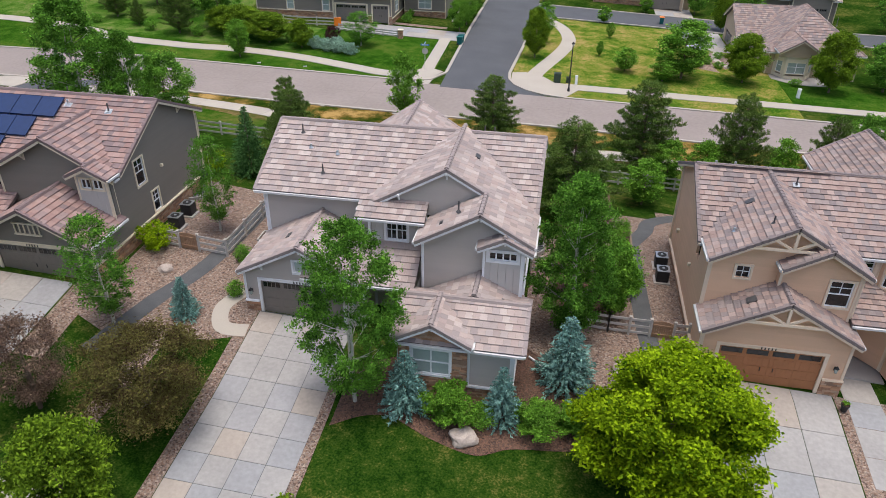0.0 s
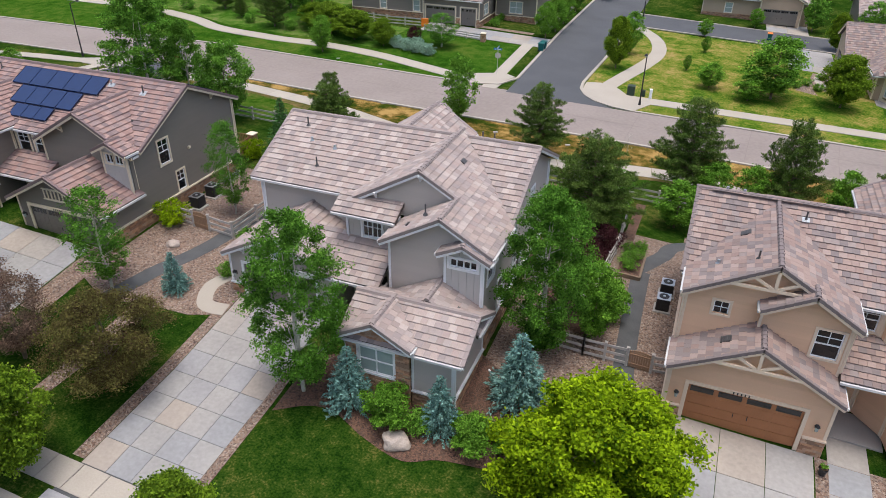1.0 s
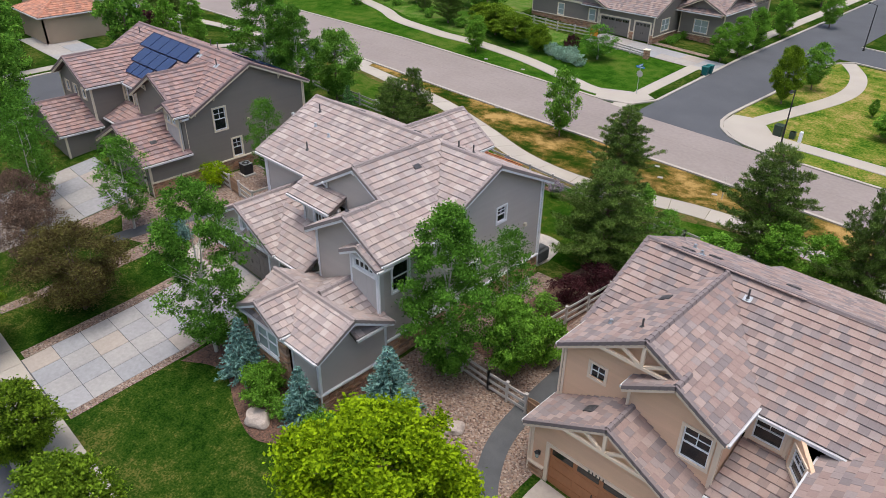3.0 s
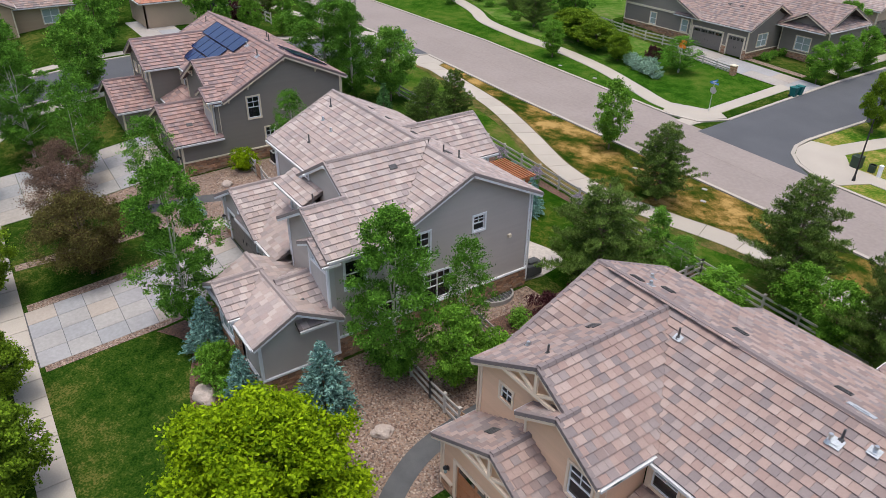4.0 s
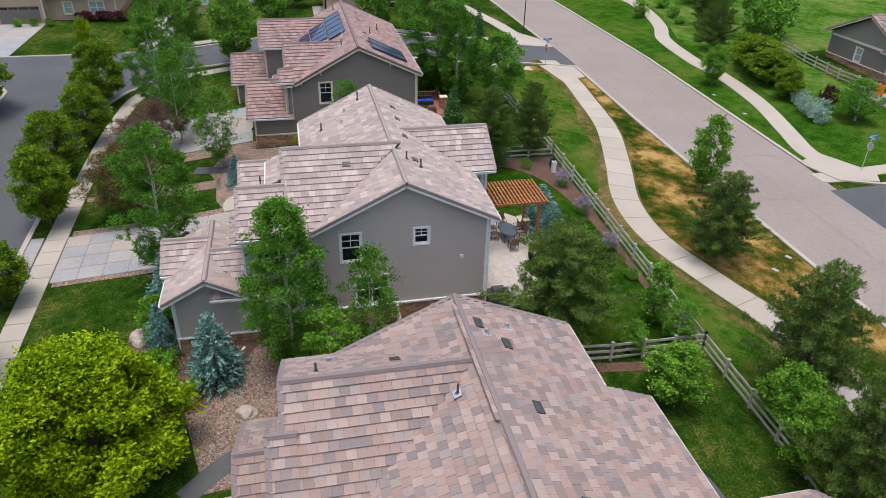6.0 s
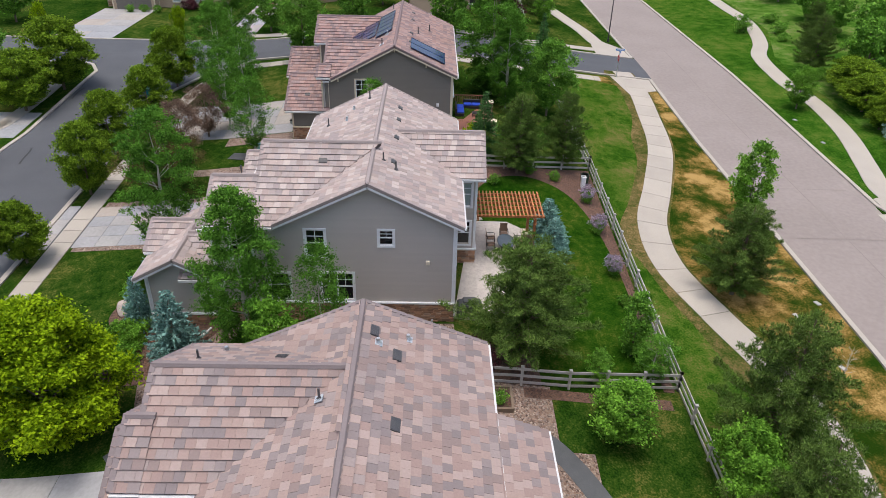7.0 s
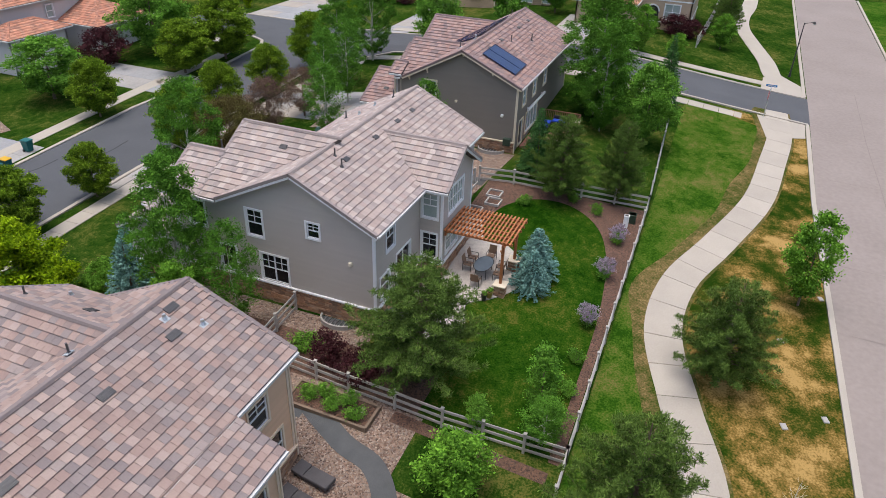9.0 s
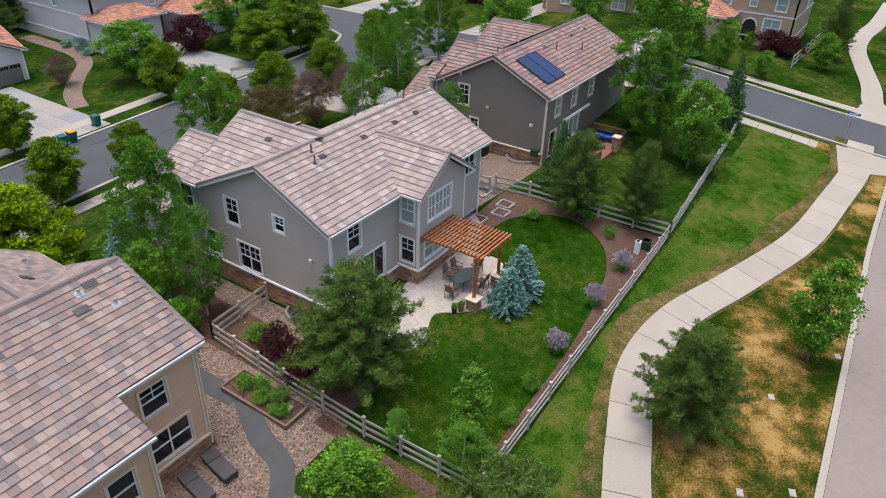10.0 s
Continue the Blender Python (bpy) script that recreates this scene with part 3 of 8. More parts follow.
    def window(self, c, u, w, h, rows=2, cols=1, muntin=False, blind=False, trim=None, tw=0.11):
        """A window with its middle at c in a wall that runs along u: trim boards, sashes with bars, and a pane."""
        C, U = Vector(c) - self.o, Vector((*u, 0)).normalized()
        N, V = U.cross(Vector((0, 0, 1))), Vector((0, 0, 1))
        tr = trim or self.trim
        frame_ob = None
        bm = bmesh.new()
        for s in (-1, 1):
            beam(bm, C + U * s * (w / 2 + tw / 2) - V * (h / 2 + tw) + N * 0.015, C + U * s * (w / 2 + tw / 2) + V * (h / 2 + tw) + N * 0.015, tw, 0.06, up=N)
            beam(bm, C + V * s * (h / 2 + tw / 2) - U * (w / 2) + N * 0.017, C + V * s * (h / 2 + tw / 2) + U * (w / 2) + N * 0.017, tw, 0.065, up=N)
        frame_ob = part("window", bm, tr, self.ob)
        bm = bmesh.new()
        t = 0.05
        dep = N * -0.05
        for s in (-1, 1):
            beam(bm, C + U * s * (w / 2 - t / 2) - V * h / 2 + dep, C + U * s * (w / 2 - t / 2) + V * h / 2 + dep, t, 0.06, up=N)
            beam(bm, C + V * s * (h / 2 - t / 2) - U * (w / 2 - t) + dep, C + V * s * (h / 2 - t / 2) + U * (w / 2 - t) + dep, t, 0.06, up=N)
        for i in range(1, cols):
            x = -w / 2 + w * i / cols
            beam(bm, C + U * x - V * (h / 2 - t) + dep, C + U * x + V * (h / 2 - t) + dep, 0.07, 0.058, up=N)
        if rows == 2:
            beam(bm, C - U * (w / 2 - t) + dep, C + U * (w / 2 - t) + dep, 0.055, 0.056, up=N)
        if muntin:
            for i in range(cols):
                x = -w / 2 + w * (i + 0.5) / cols
                z0 = 0.02 if rows == 2 else -h / 2 + t
                beam(bm, C + U * x + V * z0 + dep, C + U * x + V * (h / 2 - t) + dep, 0.03, 0.04, up=N)
            zz = h / 4 if rows == 2 else 0
            beam(bm, C - U * (w / 2 - t) + V * zz + dep, C + U * (w / 2 - t) + V * zz + dep, 0.03, 0.038, up=N)
        part("sash", bm, M_WHITE, frame_ob)
        bm = bmesh.new()
        beam(bm, C - U * (w / 2 - 0.02) + N * -0.08, C + U * (w / 2 - 0.02) + N * -0.08, 0.01, h - 0.04)
        part("pane", bm, M_BLIND if blind else M_GLASS, frame_ob)
        return frame_ob

    def vent_plate(self, c, n, size=(0.45, 0.3)):
        """A flat roof vent lying on the slope with the normal n."""
        C, N = Vector(c) - self.o, Vector(n).normalized()
        U = Vector((0, 0, 1)).cross(N).normalized()
        V = N.cross(U)
        m = Matrix((U, V, N)).transposed().to_4x4()
        m.translation = C + N * 0.07
        bm = bmesh.new()
        bmesh.ops.create_cube(bm, size=1, matrix=m @ Matrix.Diagonal((size[0], size[1], 0.06, 1)))
        for i in range(4):
            k = m @ Matrix.Translation((0, (i - 1.5) * size[1] / 4.5, 0.035))
            bmesh.ops.create_cube(bm, size=1, matrix=k @ Matrix.Diagonal((size[0] * 0.9, 0.025, 0.02, 1)))
        part("roof_vent", bm, M_VENT, self.ob)

    def flashing(self, c, n, size=(0.4, 0.4)):
        """A bright metal sheet lying on the tiles round a pipe."""
        C, N = Vector(c) - self.o, Vector(n).normalized()
        U = Vector((0, 0, 1)).cross(N).normalized()
        m = Matrix((U, N.cross(U), N)).transposed().to_4x4()
        m.translation = C + N * 0.045
        bm = bmesh.new()
        bmesh.ops.create_cube(bm, size=1, matrix=m @ Matrix.Diagonal((size[0], size[1], 0.03, 1)))
        bmesh.ops.create_cube(bm, size=1, matrix=m @ Matrix.Translation((0, 0, 0.02)) @ Matrix.Diagonal((size[0] * 0.55, size[1] * 0.55, 0.05, 1)))
        part("flashing", bm, M_LEAD, self.ob, "dull metal flashing")

    def pipe(self, c, h=0.45, hood=False):
        C = Vector(c) - self.o
        bm = bmesh.new()
        rod(bm, C - Vector((0, 0, 0.1)), C + Vector((0, 0, h)), 0.045)
        rod(bm, C + Vector((0, 0, 0.0)), C + Vector((0, 0, 0.12)), 0.14, 0.06)
        if hood:
            rod(bm, C + Vector((0, 0, h)), C + Vector((0, 0, h + 0.08)), 0.09, 0.07)
        part("vent_pipe", bm, M_METAL if hood else M_VENT, self.ob)

    def bracket(self, c, out):
        """A knee brace under the eave at c; out: the way that it points."""
        C, O = Vector(c) - self.o, Vector(out)
        bm = bmesh.new()
        beam(bm, C - Vector((0, 0, 0.12)), C + O * 0.36 - Vector((0, 0, 0.12)), 0.09, 0.09)
        beam(bm, C + O * 0.04 - Vector((0, 0, 0.1)), C + O * 0.04 - Vector((0, 0, 0.5)), 0.09, 0.09)
        beam(bm, C + O * 0.05 - Vector((0, 0, 0.42)), C + O * 0.3 - Vector((0, 0, 0.16)), 0.07, 0.07)
        part("knee_brace", bm, self.trim, self.ob)

    def done(self):
        t = self.tiles.make("roof_tiles", self.tile, self.ob, "staggered flat concrete roof tiles")
        if t:
            t["kind"] = "stuff"
        c = self.caps.make("ridge_tiles", self.tile, self.ob)
        if c:
            c["kind"] = "stuff"


def garage_door(parent, a, b, z0, z1, o, material, wood=False):
    """A panelled garage door with a row of small panes at its top."""
    A, B = Vector((*a, z0)) - o, Vector((*b, z0)) - o
    U = (B - A).normalized()
    N, V = U.cross(Vector((0, 0, 1))), Vector((0, 0, 1))
    L, H = (B - A).length, z1 - z0
    bm = bmesh.new()
    beam(bm, A - N * 0.1 + V * H / 2, B - N * 0.1 + V * H / 2, 0.05, H)
    door = part("garage_door", bm, material, parent)
    n = 4
    for i in range(n):
        u0, u1 = L * i / n + 0.05, L * (i + 1) / n - 0.05
        for r in range(3):
            bm = bmesh.new()
            beam(bm, A + U * u0 - N * 0.07 + V * (H * 0.25 * r + H * 0.125), A + U * u1 - N * 0.07 + V * (H * 0.25 * r + H * 0.125), 0.035, H * 0.25 - 0.05)
            for k in range(1, 5 if wood else 3):
                x = u0 + (u1 - u0) * k / (5 if wood else 3)
                beam(bm, A + U * x - N * 0.05 + V * (H * 0.25 * r + 0.04), A + U * x - N * 0.05 + V * (H * 0.25 * (r + 1) - 0.04), 0.03, 0.02, up=N)
            part("door_panel", bm, material, door)
        bm = bmesh.new()
        beam(bm, A + U * (u0 + 0.06) - N * 0.07 + V * H * 0.875, A + U * (u1 - 0.06) - N * 0.07 + V * H * 0.875, 0.02, H * 0.13)
        part("door_pane", bm, M_GLASS, door)
        for k in range(1, 4) if not wood else ():
            x = u0 + 0.06 + (u1 - u0 - 0.12) * k / 4
            bm = bmesh.new()
            beam(bm, A + U * x - N * 0.055 + V * H * 0.81, A + U * x - N * 0.055 + V * H * 0.94, 0.025, 0.02, up=N)
            part("pane_bar", bm, material, door)
    for i in (1.75, 2.25):
        bm = bmesh.new()
        beam(bm, A + U * L * i / 4 - N * 0.03 + V * H * 0.38, A + U * L * i / 4 - N * 0.03 + V * H * 0.48, 0.04, 0.04, up=N)
        part("handle", bm, M_DARK, door)

# ---- ground, streets and walks ----
bm = bmesh.new()
xs = [-1500, -400, -150] + sorted(set(range(-118, 121, 4)) | {-50, 45}) + [150, 400, 1500]
ys = [-1500, -400, -150] + list(GY) + [800, 2000]
gv = [[bm.verts.new((x, y, gz(x, y))) for x in xs] for y in ys]
for j in range(len(ys) - 1):
    for i in range(len(xs) - 1):
        bm.faces.new((gv[j][i], gv[j][i + 1], gv[j + 1][i + 1], gv[j + 1][i]))
tagged(part("ground", bm, M_LAWN, None, "dark green mown lawn over sloping ground"), kind="structure", category="ground")


def rect(x0, y0, x1, y1):
    return [(x0, y0), (x1, y0), (x1, y1), (x0, y1)]


# parkway behind the gardens, and the side street that meets it
drape("road", [(-400, 66.3), (-30, 66.4), (0, 67.4), (400, 67.4), (400, 75.6), (0, 75.6), (-18, 76.5), (-400, 76.6)], M_ROAD_OLD, 0.035, label="wide pinkish concrete street with faint tyre marks", category="road")
drape("road", [(-13.4, 75.6), (-1.4, 75.6), (-3.7, 77.0), (-5.2, 78.5), (-6.0, 80.4), (-6.2, 82.6), (-6.0, 86), (-5.6, 92), (-5.3, 99), (-5.0, 109), (-5.0, 112.0), (60, 112.0), (400, 112.0), (400, 119.5), (-5, 120.5), (-5, 400), (-13.4, 400)], M_ASPH, 0.042, label="dark asphalt side street", category="road")
drape("road", [(-55.6, 23.0), (-47.4, 23.0), (-47.4, 66.4), (-55.6, 66.4)], M_ASPH, 0.042, label="dark asphalt cross street", category="road")
drape("road", [(400, 4.0), (400, 13.4), (-20, 13.9), (-38, 14.3), (-42, 16.1), (-47.4, 21), (-47.4, 23), (-55.6, 23), (-55.9, 5), (-56.2, -12), (-46.2, -10), (-46.6, -3), (-47.4, 1), (-46.3, 3.7), (-44, 4.9), (-40, 4.9), (-28, 5.1), (-23, 4.5)], M_ASPH, 0.046, label="dark asphalt residential street", category="road")


def kerb(pts, label="pale concrete kerb"):
    for p, q in zip(pts, pts[1:]):
        bm = bmesh.new()
        a, b = Vector((*p, gz(*p) + 0.04)), Vector((*q, gz(*q) + 0.04))
        n = max(1, round((b - a).length / 4))
        for i in range(n):
            u, v = a.lerp(b, i / n), a.lerp(b, (i + 1) / n)
            u.z, v.z = gz(u.x, u.y) + 0.04, gz(v.x, v.y) + 0.04
            beam(bm, u, v, 0.34, 0.16)
        tagged(part("kerb", bm, M_WALK, None, label), kind="structure", category="kerb")


kerb([(-47.2, 66.15), (-30, 66.2), (0, 67.2), (120, 67.2)])
kerb([(-120, 66.1), (-56, 66.1)])
kerb([(-120, 76.8), (-18, 76.7), (-14.9, 77.7), (-13.5, 80.6), (-13.5, 160)])
kerb([(120, 75.8), (0.8, 75.8), (-1.6, 76.2), (-3.6, 77.1), (-5.1, 78.6), (-5.9, 80.4), (-6.1, 82.6), (-5.9, 86), (-5.5, 92), (-5.2, 99), (-4.9, 109), (-3, 111.8), (60, 111.8)])
kerb([(-4.9, 120.6), (60, 119.7)])
kerb([(-47.3, 66.2), (-47.3, 21.2)])
kerb([(-55.7, 66.2), (-55.7, 21), (-56.1, 5), (-56.4, -12)])
kerb([(60, 13.6), (-20, 14.1), (-38, 14.5), (-42, 16.3), (-47.3, 21.2)])
kerb([(60, 3.8), (-23, 4.3), (-28, 4.9), (-40, 4.7), (-44, 4.7), (-46.1, 3.5), (-47.2, 1), (-46.4, -3), (-46.0, -10)])

# tar seams and tyre stains
srng = random.Random(21)


def seam(x, y, dx, dy, n, w, m, label):
    pts = [(x, y)]
    for _ in range(n):
        px, py = pts[-1]
        pts.append((px + dx * srng.uniform(0.7, 1.3), py + dy + srng.uniform(-0.25, 0.25)))
    path("road_seam", pts, w, m, 0.056, 0.0, label, "road")


for x, y in ((-4, 8.5), (-14, 9.4), (-22, 7.2), (-30, 9.0), (-36, 5.5), (-9, 6.2)):
    seam(x, y, -1.0, 0.05, 3, 0.16, M_TAR, "dark tar seam in the asphalt")
for x in (-44, -35, -21, -13, 1, 12, 20):
    seam(x, 67.6, 0.1, 1.6, 5, 0.05, M_STAIN, "dark crack across the street")
for y in (71.4,):
    seam(-60, y, 9, 0.02, 12, 0.07, M_STAIN, "dark lengthwise joint in the street")

# verges and meadows
drape("verge", [(-46.5, 55.2), (60, 55.2), (60, 67.0), (0, 67.0), (-30, 66.0), (-46.5, 65.95)], M_DRY, 0.02, label="patchy dry grass verge beside the street", category="grass")
drape("verge", rect(-120, 77.0, -14.8, 79.0), M_LAWN_FAR, 0.02, label="bright green grass verge", category="grass")
drape("verge", rect(-120, 79.0, -15, 93.2), M_LAWN_FAR, 0.016, label="bright green mown lawn", category="lawn")
drape("verge", [(-120, 90.5), (-86, 90.0), (-70, 89.0), (-57, 84.6), (-48, 83.6), (-40, 84.2), (-34, 83.6), (-33, 93.4), (-46, 94.0), (-47, 120), (-120, 160)], M_MEADOW, 0.03, label="open meadow", category="grass")
drape("verge", [(0, 76.2), (26, 76.2), (26, 111.0), (-4.4, 111.0), (-5.0, 99), (-5.3, 92), (-5.7, 86), (-5.8, 81)], M_LOT, 0.02, label="corner lot of rough meadow grass", category="grass")
drape("verge", rect(26, 80.0, 90, 90.0), M_LAWN_FAR, 0.02, label="green lawn", category="lawn")
drape("verge", rect(-20.0, 44.3, 3.6, 54.0), M_LAWN_B, 0.012, label="mown garden lawn", category="lawn")
drape("verge", rect(4.9, 46.5, 40, 54.0), M_LAWN, 0.012, label="mown garden lawn", category="lawn")

# walks
WALK_REAR = [(-49, 63.2), (-43, 63.6), (-36, 63.0), (-28, 62.0), (-20, 59.6), (-14, 57.6), (-8.5, 57.3), (-3, 58.9), (2, 60.6), (8, 61.2), (16, 59.6), (26, 58.6), (60, 60)]
mid_l, _ = ribbon(WALK_REAR[1:], 0.01)
drape("verge", [(-46.8, 54.5)] + [(60, 54.5)] + mid_l[::-1], M_FIELD, 0.032, label="rough grass between the fence and the walk", category="grass")
edge_l, edge_r = ribbon(WALK_REAR, 2.6)
wavy = [(x, y - (0.8 + 0.3 * math.sin(i * 0.45) + 0.15 * math.sin(i * 0.83))) for i, (x, y) in enumerate(edge_r)]
drape("verge", edge_l + wavy[::-1], M_BAND, 0.045, label="worn tan grass along the walk", category="grass")
path("walk", WALK_REAR, 2.2, M_WALK_SLAB, 0.07, 0.2, "winding pale concrete walk in slabs", joint=2.6)
path("walk", [(-125, 92), (-110, 89.5), (-86, 88.4), (-78, 88.3), (-70.5, 87.2), (-63, 85.2), (-57, 82.7), (-48, 81.6), (-40.5, 82.0), (-32.3, 81.3), (-25, 79.6), (-20, 78.5), (-15, 79.4)], 1.9, M_WALK, 0.07, 0.2, "winding pale concrete walk")
path("walk", [(-15.2, 79.0), (-15.9, 83), (-15.9, 160)], 1.5, M_WALK, 0.06, 0.2, "straight concrete walk")
path("walk", [(-3.6, 79.4), (-3.2, 82.5), (-2.3, 86.0), (-0.6, 92), (0.4, 97), (0.3, 101.5), (-1.0, 106.5), (-3.6, 111.0)], 1.9, M_WALK, 0.06, 0.2, "curving concrete walk")
path("walk", [(-4.2, 78.8), (3, 79.6), (60, 80.2)], 1.9, M_WALK, 0.07, 0.2, "straight concrete walk")
path("walk", [(30, 15.9), (-20, 16.0), (-37, 16.9), (-42, 18.6), (-45.4, 22.5), (-45.6, 60)], 1.4, M_WALK_SLAB, 0.05, 0.2, "straight concrete walk in slabs", joint=1.5)
path("walk", [(60, 0.9), (-22, 1.4), (-30, 2.0), (-41, 2.0), (-44, -1), (-43.6, -10)], 1.4, M_WALK, 0.05, 0.2, "straight concrete walk")
path("walk", [(-58.2, 66), (-57.6, 40), (-58, 16)], 1.5, M_WALK, 0.05, 0.2, "straight concrete walk")
path("walk", [(-58.4, 64.4), (-61.5, 62.9), (-68, 62.0), (-76, 60.2), (-84, 58.6), (-92, 58.4), (-102, 59.2), (-120, 59.4)], 2.2, M_WALK, 0.06, 0.2, "winding pale concrete walk")
# ramps at the corners
drape("pavement", [(-46.9, 61.4), (-41.5, 62.4), (-43.5, 65.9), (-47.1, 65.95)], M_WALK, 0.06, 0.2, label="concrete corner ramp", category="pavement")
drape("pavement", [(-19, 77.0), (-17.6, 77.0), (-14.9, 78.0), (-13.9, 80.8), (-15.4, 81.6), (-20, 79.4)], M_WALK, 0.075, 0.2, label="concrete corner ramp", category="pavement")
drape("pavement", [(-5.7, 80.4), (-4.9, 78.7), (-3.4, 77.3), (-1.4, 76.4), (0.8, 76.1), (2.2, 78.8), (-0.6, 80.4), (-2.0, 82.2), (-4.2, 83.3), (-5.8, 82.8)], M_WALK, 0.075, 0.2, label="concrete corner ramp", category="pavement")

drape("pavement", [(-56.0, 61.6), (-60.5, 61.8), (-63, 63.6), (-60, 65.9), (-55.9, 65.95)], M_WALK, 0.062, 0.2, label="concrete corner ramp", category="pavement")

# driveways of separate slabs
def slabs(name, x0, x1, y0, y1, nx, ny, label, dz=0.03):
    root = tagged(new(name), label, "driveway", kind="structure")
    for i in range(nx):
        for j in range(ny):
            a, b = x0 + (x1 - x0) * i / nx + 0.015, x0 + (x1 - x0) * (i + 1) / nx - 0.015
            c, d = y0 + (y1 - y0) * j / ny + 0.015, y0 + (y1 - y0) * (j + 1) / ny - 0.015
            drape("slab", rect(a, c, b, d), M_CONC_SLAB, dz, 0.12, parent=root, kind="")


drape("driveway_bed", rect(-15.1, 13.4, -9.7, 29.3), M_CRUSH, 0.012, label="joint bed under the driveway", category="driveway")
slabs("driveway", -15.1, -9.7, 16.7, 29.2, 4, 8, "pale concrete driveway of square slabs")
slabs("driveway_apron", -15.3, -9.5, 13.7, 15.1, 3, 1, "concrete apron at the kerb")
slabs("driveway", 9.4, 15.6, 16.7, 29.9, 3, 5, "pale concrete driveway of square slabs")
slabs("driveway", 16.2, 18.0, 24.5, 31.5, 1, 4, "concrete entry walk slabs")
slabs("driveway", -34, -26.3, 16.7, 29.0, 4, 6, "pale concrete driveway of square slabs")
slabs("driveway", -31.6, -13.8, 93.5, 97.7, 7, 2, "wide pale concrete driveway")
slabs("driveway", -13.0, -7.0, -14, 3.6, 3, 6, "wide pale concrete driveway")
slabs("driveway", -32.6, -27.0, -13.4, 4.2, 2, 5, "pale concrete driveway")
slabs("driveway", 16.6, 22.4, 100.5, 111.5, 2, 4, "pale concrete driveway")
slabs("driveway", -72, -56, 36.2, 41.0, 5, 2, "pale concrete driveway")
slabs("driveway", -73, -56.4, -6.0, 1.4, 5, 2, "pale concrete driveway")
slabs("driveway", -80, -56, 15.0, 18.6, 6, 1, "pale concrete driveway")
slabs("driveway", 14, 20, 120, 135, 2, 4, "pale concrete driveway")

drape("porch_floor", rect(15.9, 31.5, 18.7, 33.6), M_CONC, 0.1, 0.2, label="concrete porch floor before the entry", category="porch")

# planting beds
lft, rgt = ribbon([(-13.6, -2.5), (-15.4, -6.5), (-18.4, -10.5), (-21.6, -14.0), (-23.4, -19.0), (-23.6, -30.0)], 1.8)
drape("rock_bed", lft + rgt[::-1], M_ROCK, 0.03, label="tan river rock strip round the pale house", category="gravel")
drape("rock_bed", rect(-25.6, 98.4, -16.6, 99.4), M_ROCK, 0.03, label="tan gravel beside the garage", category="gravel")
drape("rock_bed", [(17.0, 91.6), (19.4, 90.6), (21.4, 94.0), (21.6, 99.8), (19.4, 99.8), (18.6, 95.4)], M_ROCK, 0.03, label="pinkish gravel bed beside the tan house", category="gravel")
path("walk", [(20.6, 100.4), (19.8, 97.0), (20.6, 94.0), (22.6, 91.4)], 0.9, M_WALK, 0.06, 0.15, "curved concrete garden walk")
drape("rock_bed", rect(-15.8, 16.9, -15.12, 27.4), M_ROCK, 0.02, label="river rock strip beside the driveway", category="gravel")
drape("rock_bed", [(-20.6, 16.9), (-19.9, 16.9), (-19.0, 26.6), (-20.4, 26.6)], M_ROCK, 0.02, label="river rock strip between two lawns", category="gravel")
drape("rock_bed", [(-25.2, 27.0), (-22, 25.6), (-20.2, 26.3), (-17, 26.5), (-15.8, 27.0), (-15.1, 28.2), (-24.6, 28.4)], M_ROCK, 0.02, label="brown river rock bed", category="gravel")
drape("rock_bed", [(-24.6, 28), (-15.9, 27.6), (-15.9, 42), (-24.6, 43)], M_ROCK, 0.025, label="brown river rock between the houses", category="gravel")
drape("rock_bed", [(0.2, 25.2), (9.0, 27.5), (9.0, 43.5), (-0.5, 42.5), (-0.5, 29.5), (-2.5, 25.4)], M_ROCK, 0.02, label="brown river rock between the houses", category="gravel")
drape("rock_bed", rect(-9.7, 16.9, -9.2, 26.0), M_ROCK, 0.02, label="river rock strip beside the driveway", category="gravel")
drape("rock_bed", rect(-26.2, 23.5, -24.6, 29.3), M_ROCK, 0.024, label="brown river rock beside the driveway", category="gravel")
drape("rock_bed", rect(8.2, 43.0, 12.5, 49.0), M_ROCK, 0.02, label="tan river rock behind the house", category="gravel")
drape("rock_bed", rect(4.0, 41.0, 8.4, 47.4), M_ROCK, 0.024, label="tan river rock beside the house", category="gravel")
drape("rock_bed", [(15.65, 16.9), (20, 16.9), (22.5, 24), (22.5, 29.9), (15.65, 29.9)], M_ROCK, 0.02, label="tan river rock bed", category="gravel")
drape("mulch_bed", ribbon([(-9.0, 22.6), (-7.6, 23.5), (-6.2, 23.7), (-4.2, 22.9), (-2.0, 22.4), (-0.4, 23.1), (2.0, 23.5), (4.0, 24.0)], 0.0)[0] + [(4.0, 27.0), (-0.6, 30), (-6, 28), (-8.9, 26.5)], M_MULCH, 0.03, label="brown bark mulch bed", category="mulch")
drape("mulch_bed", [(-20, 42.5)] + ribbon([(-11, 42.5), (-12.5, 44.2), (-16.2, 44.6), (-18.7, 46.4), (-19.3, 49.0), (-17.6, 51.4), (-14.0, 52.8), (-8, 53.55), (-1, 53.65), (3.6, 53.6)], 0.0)[0] + [ (3.6, 54.2), (-21.8, 54.2)], M_MULCH, 0.03, label="brown bark mulch bed", category="mulch")
drape("mulch_bed", rect(4.2, 46.0, 4.9, 53.8), M_MULCH, 0.028, label="reddish mulch strip along the fence", category="mulch")
drape("mulch_bed", rect(1.0, 34.0, 4.0, 47.0), M_MULCH, 0.028, label="dark mulch under the shrubs", category="mulch")
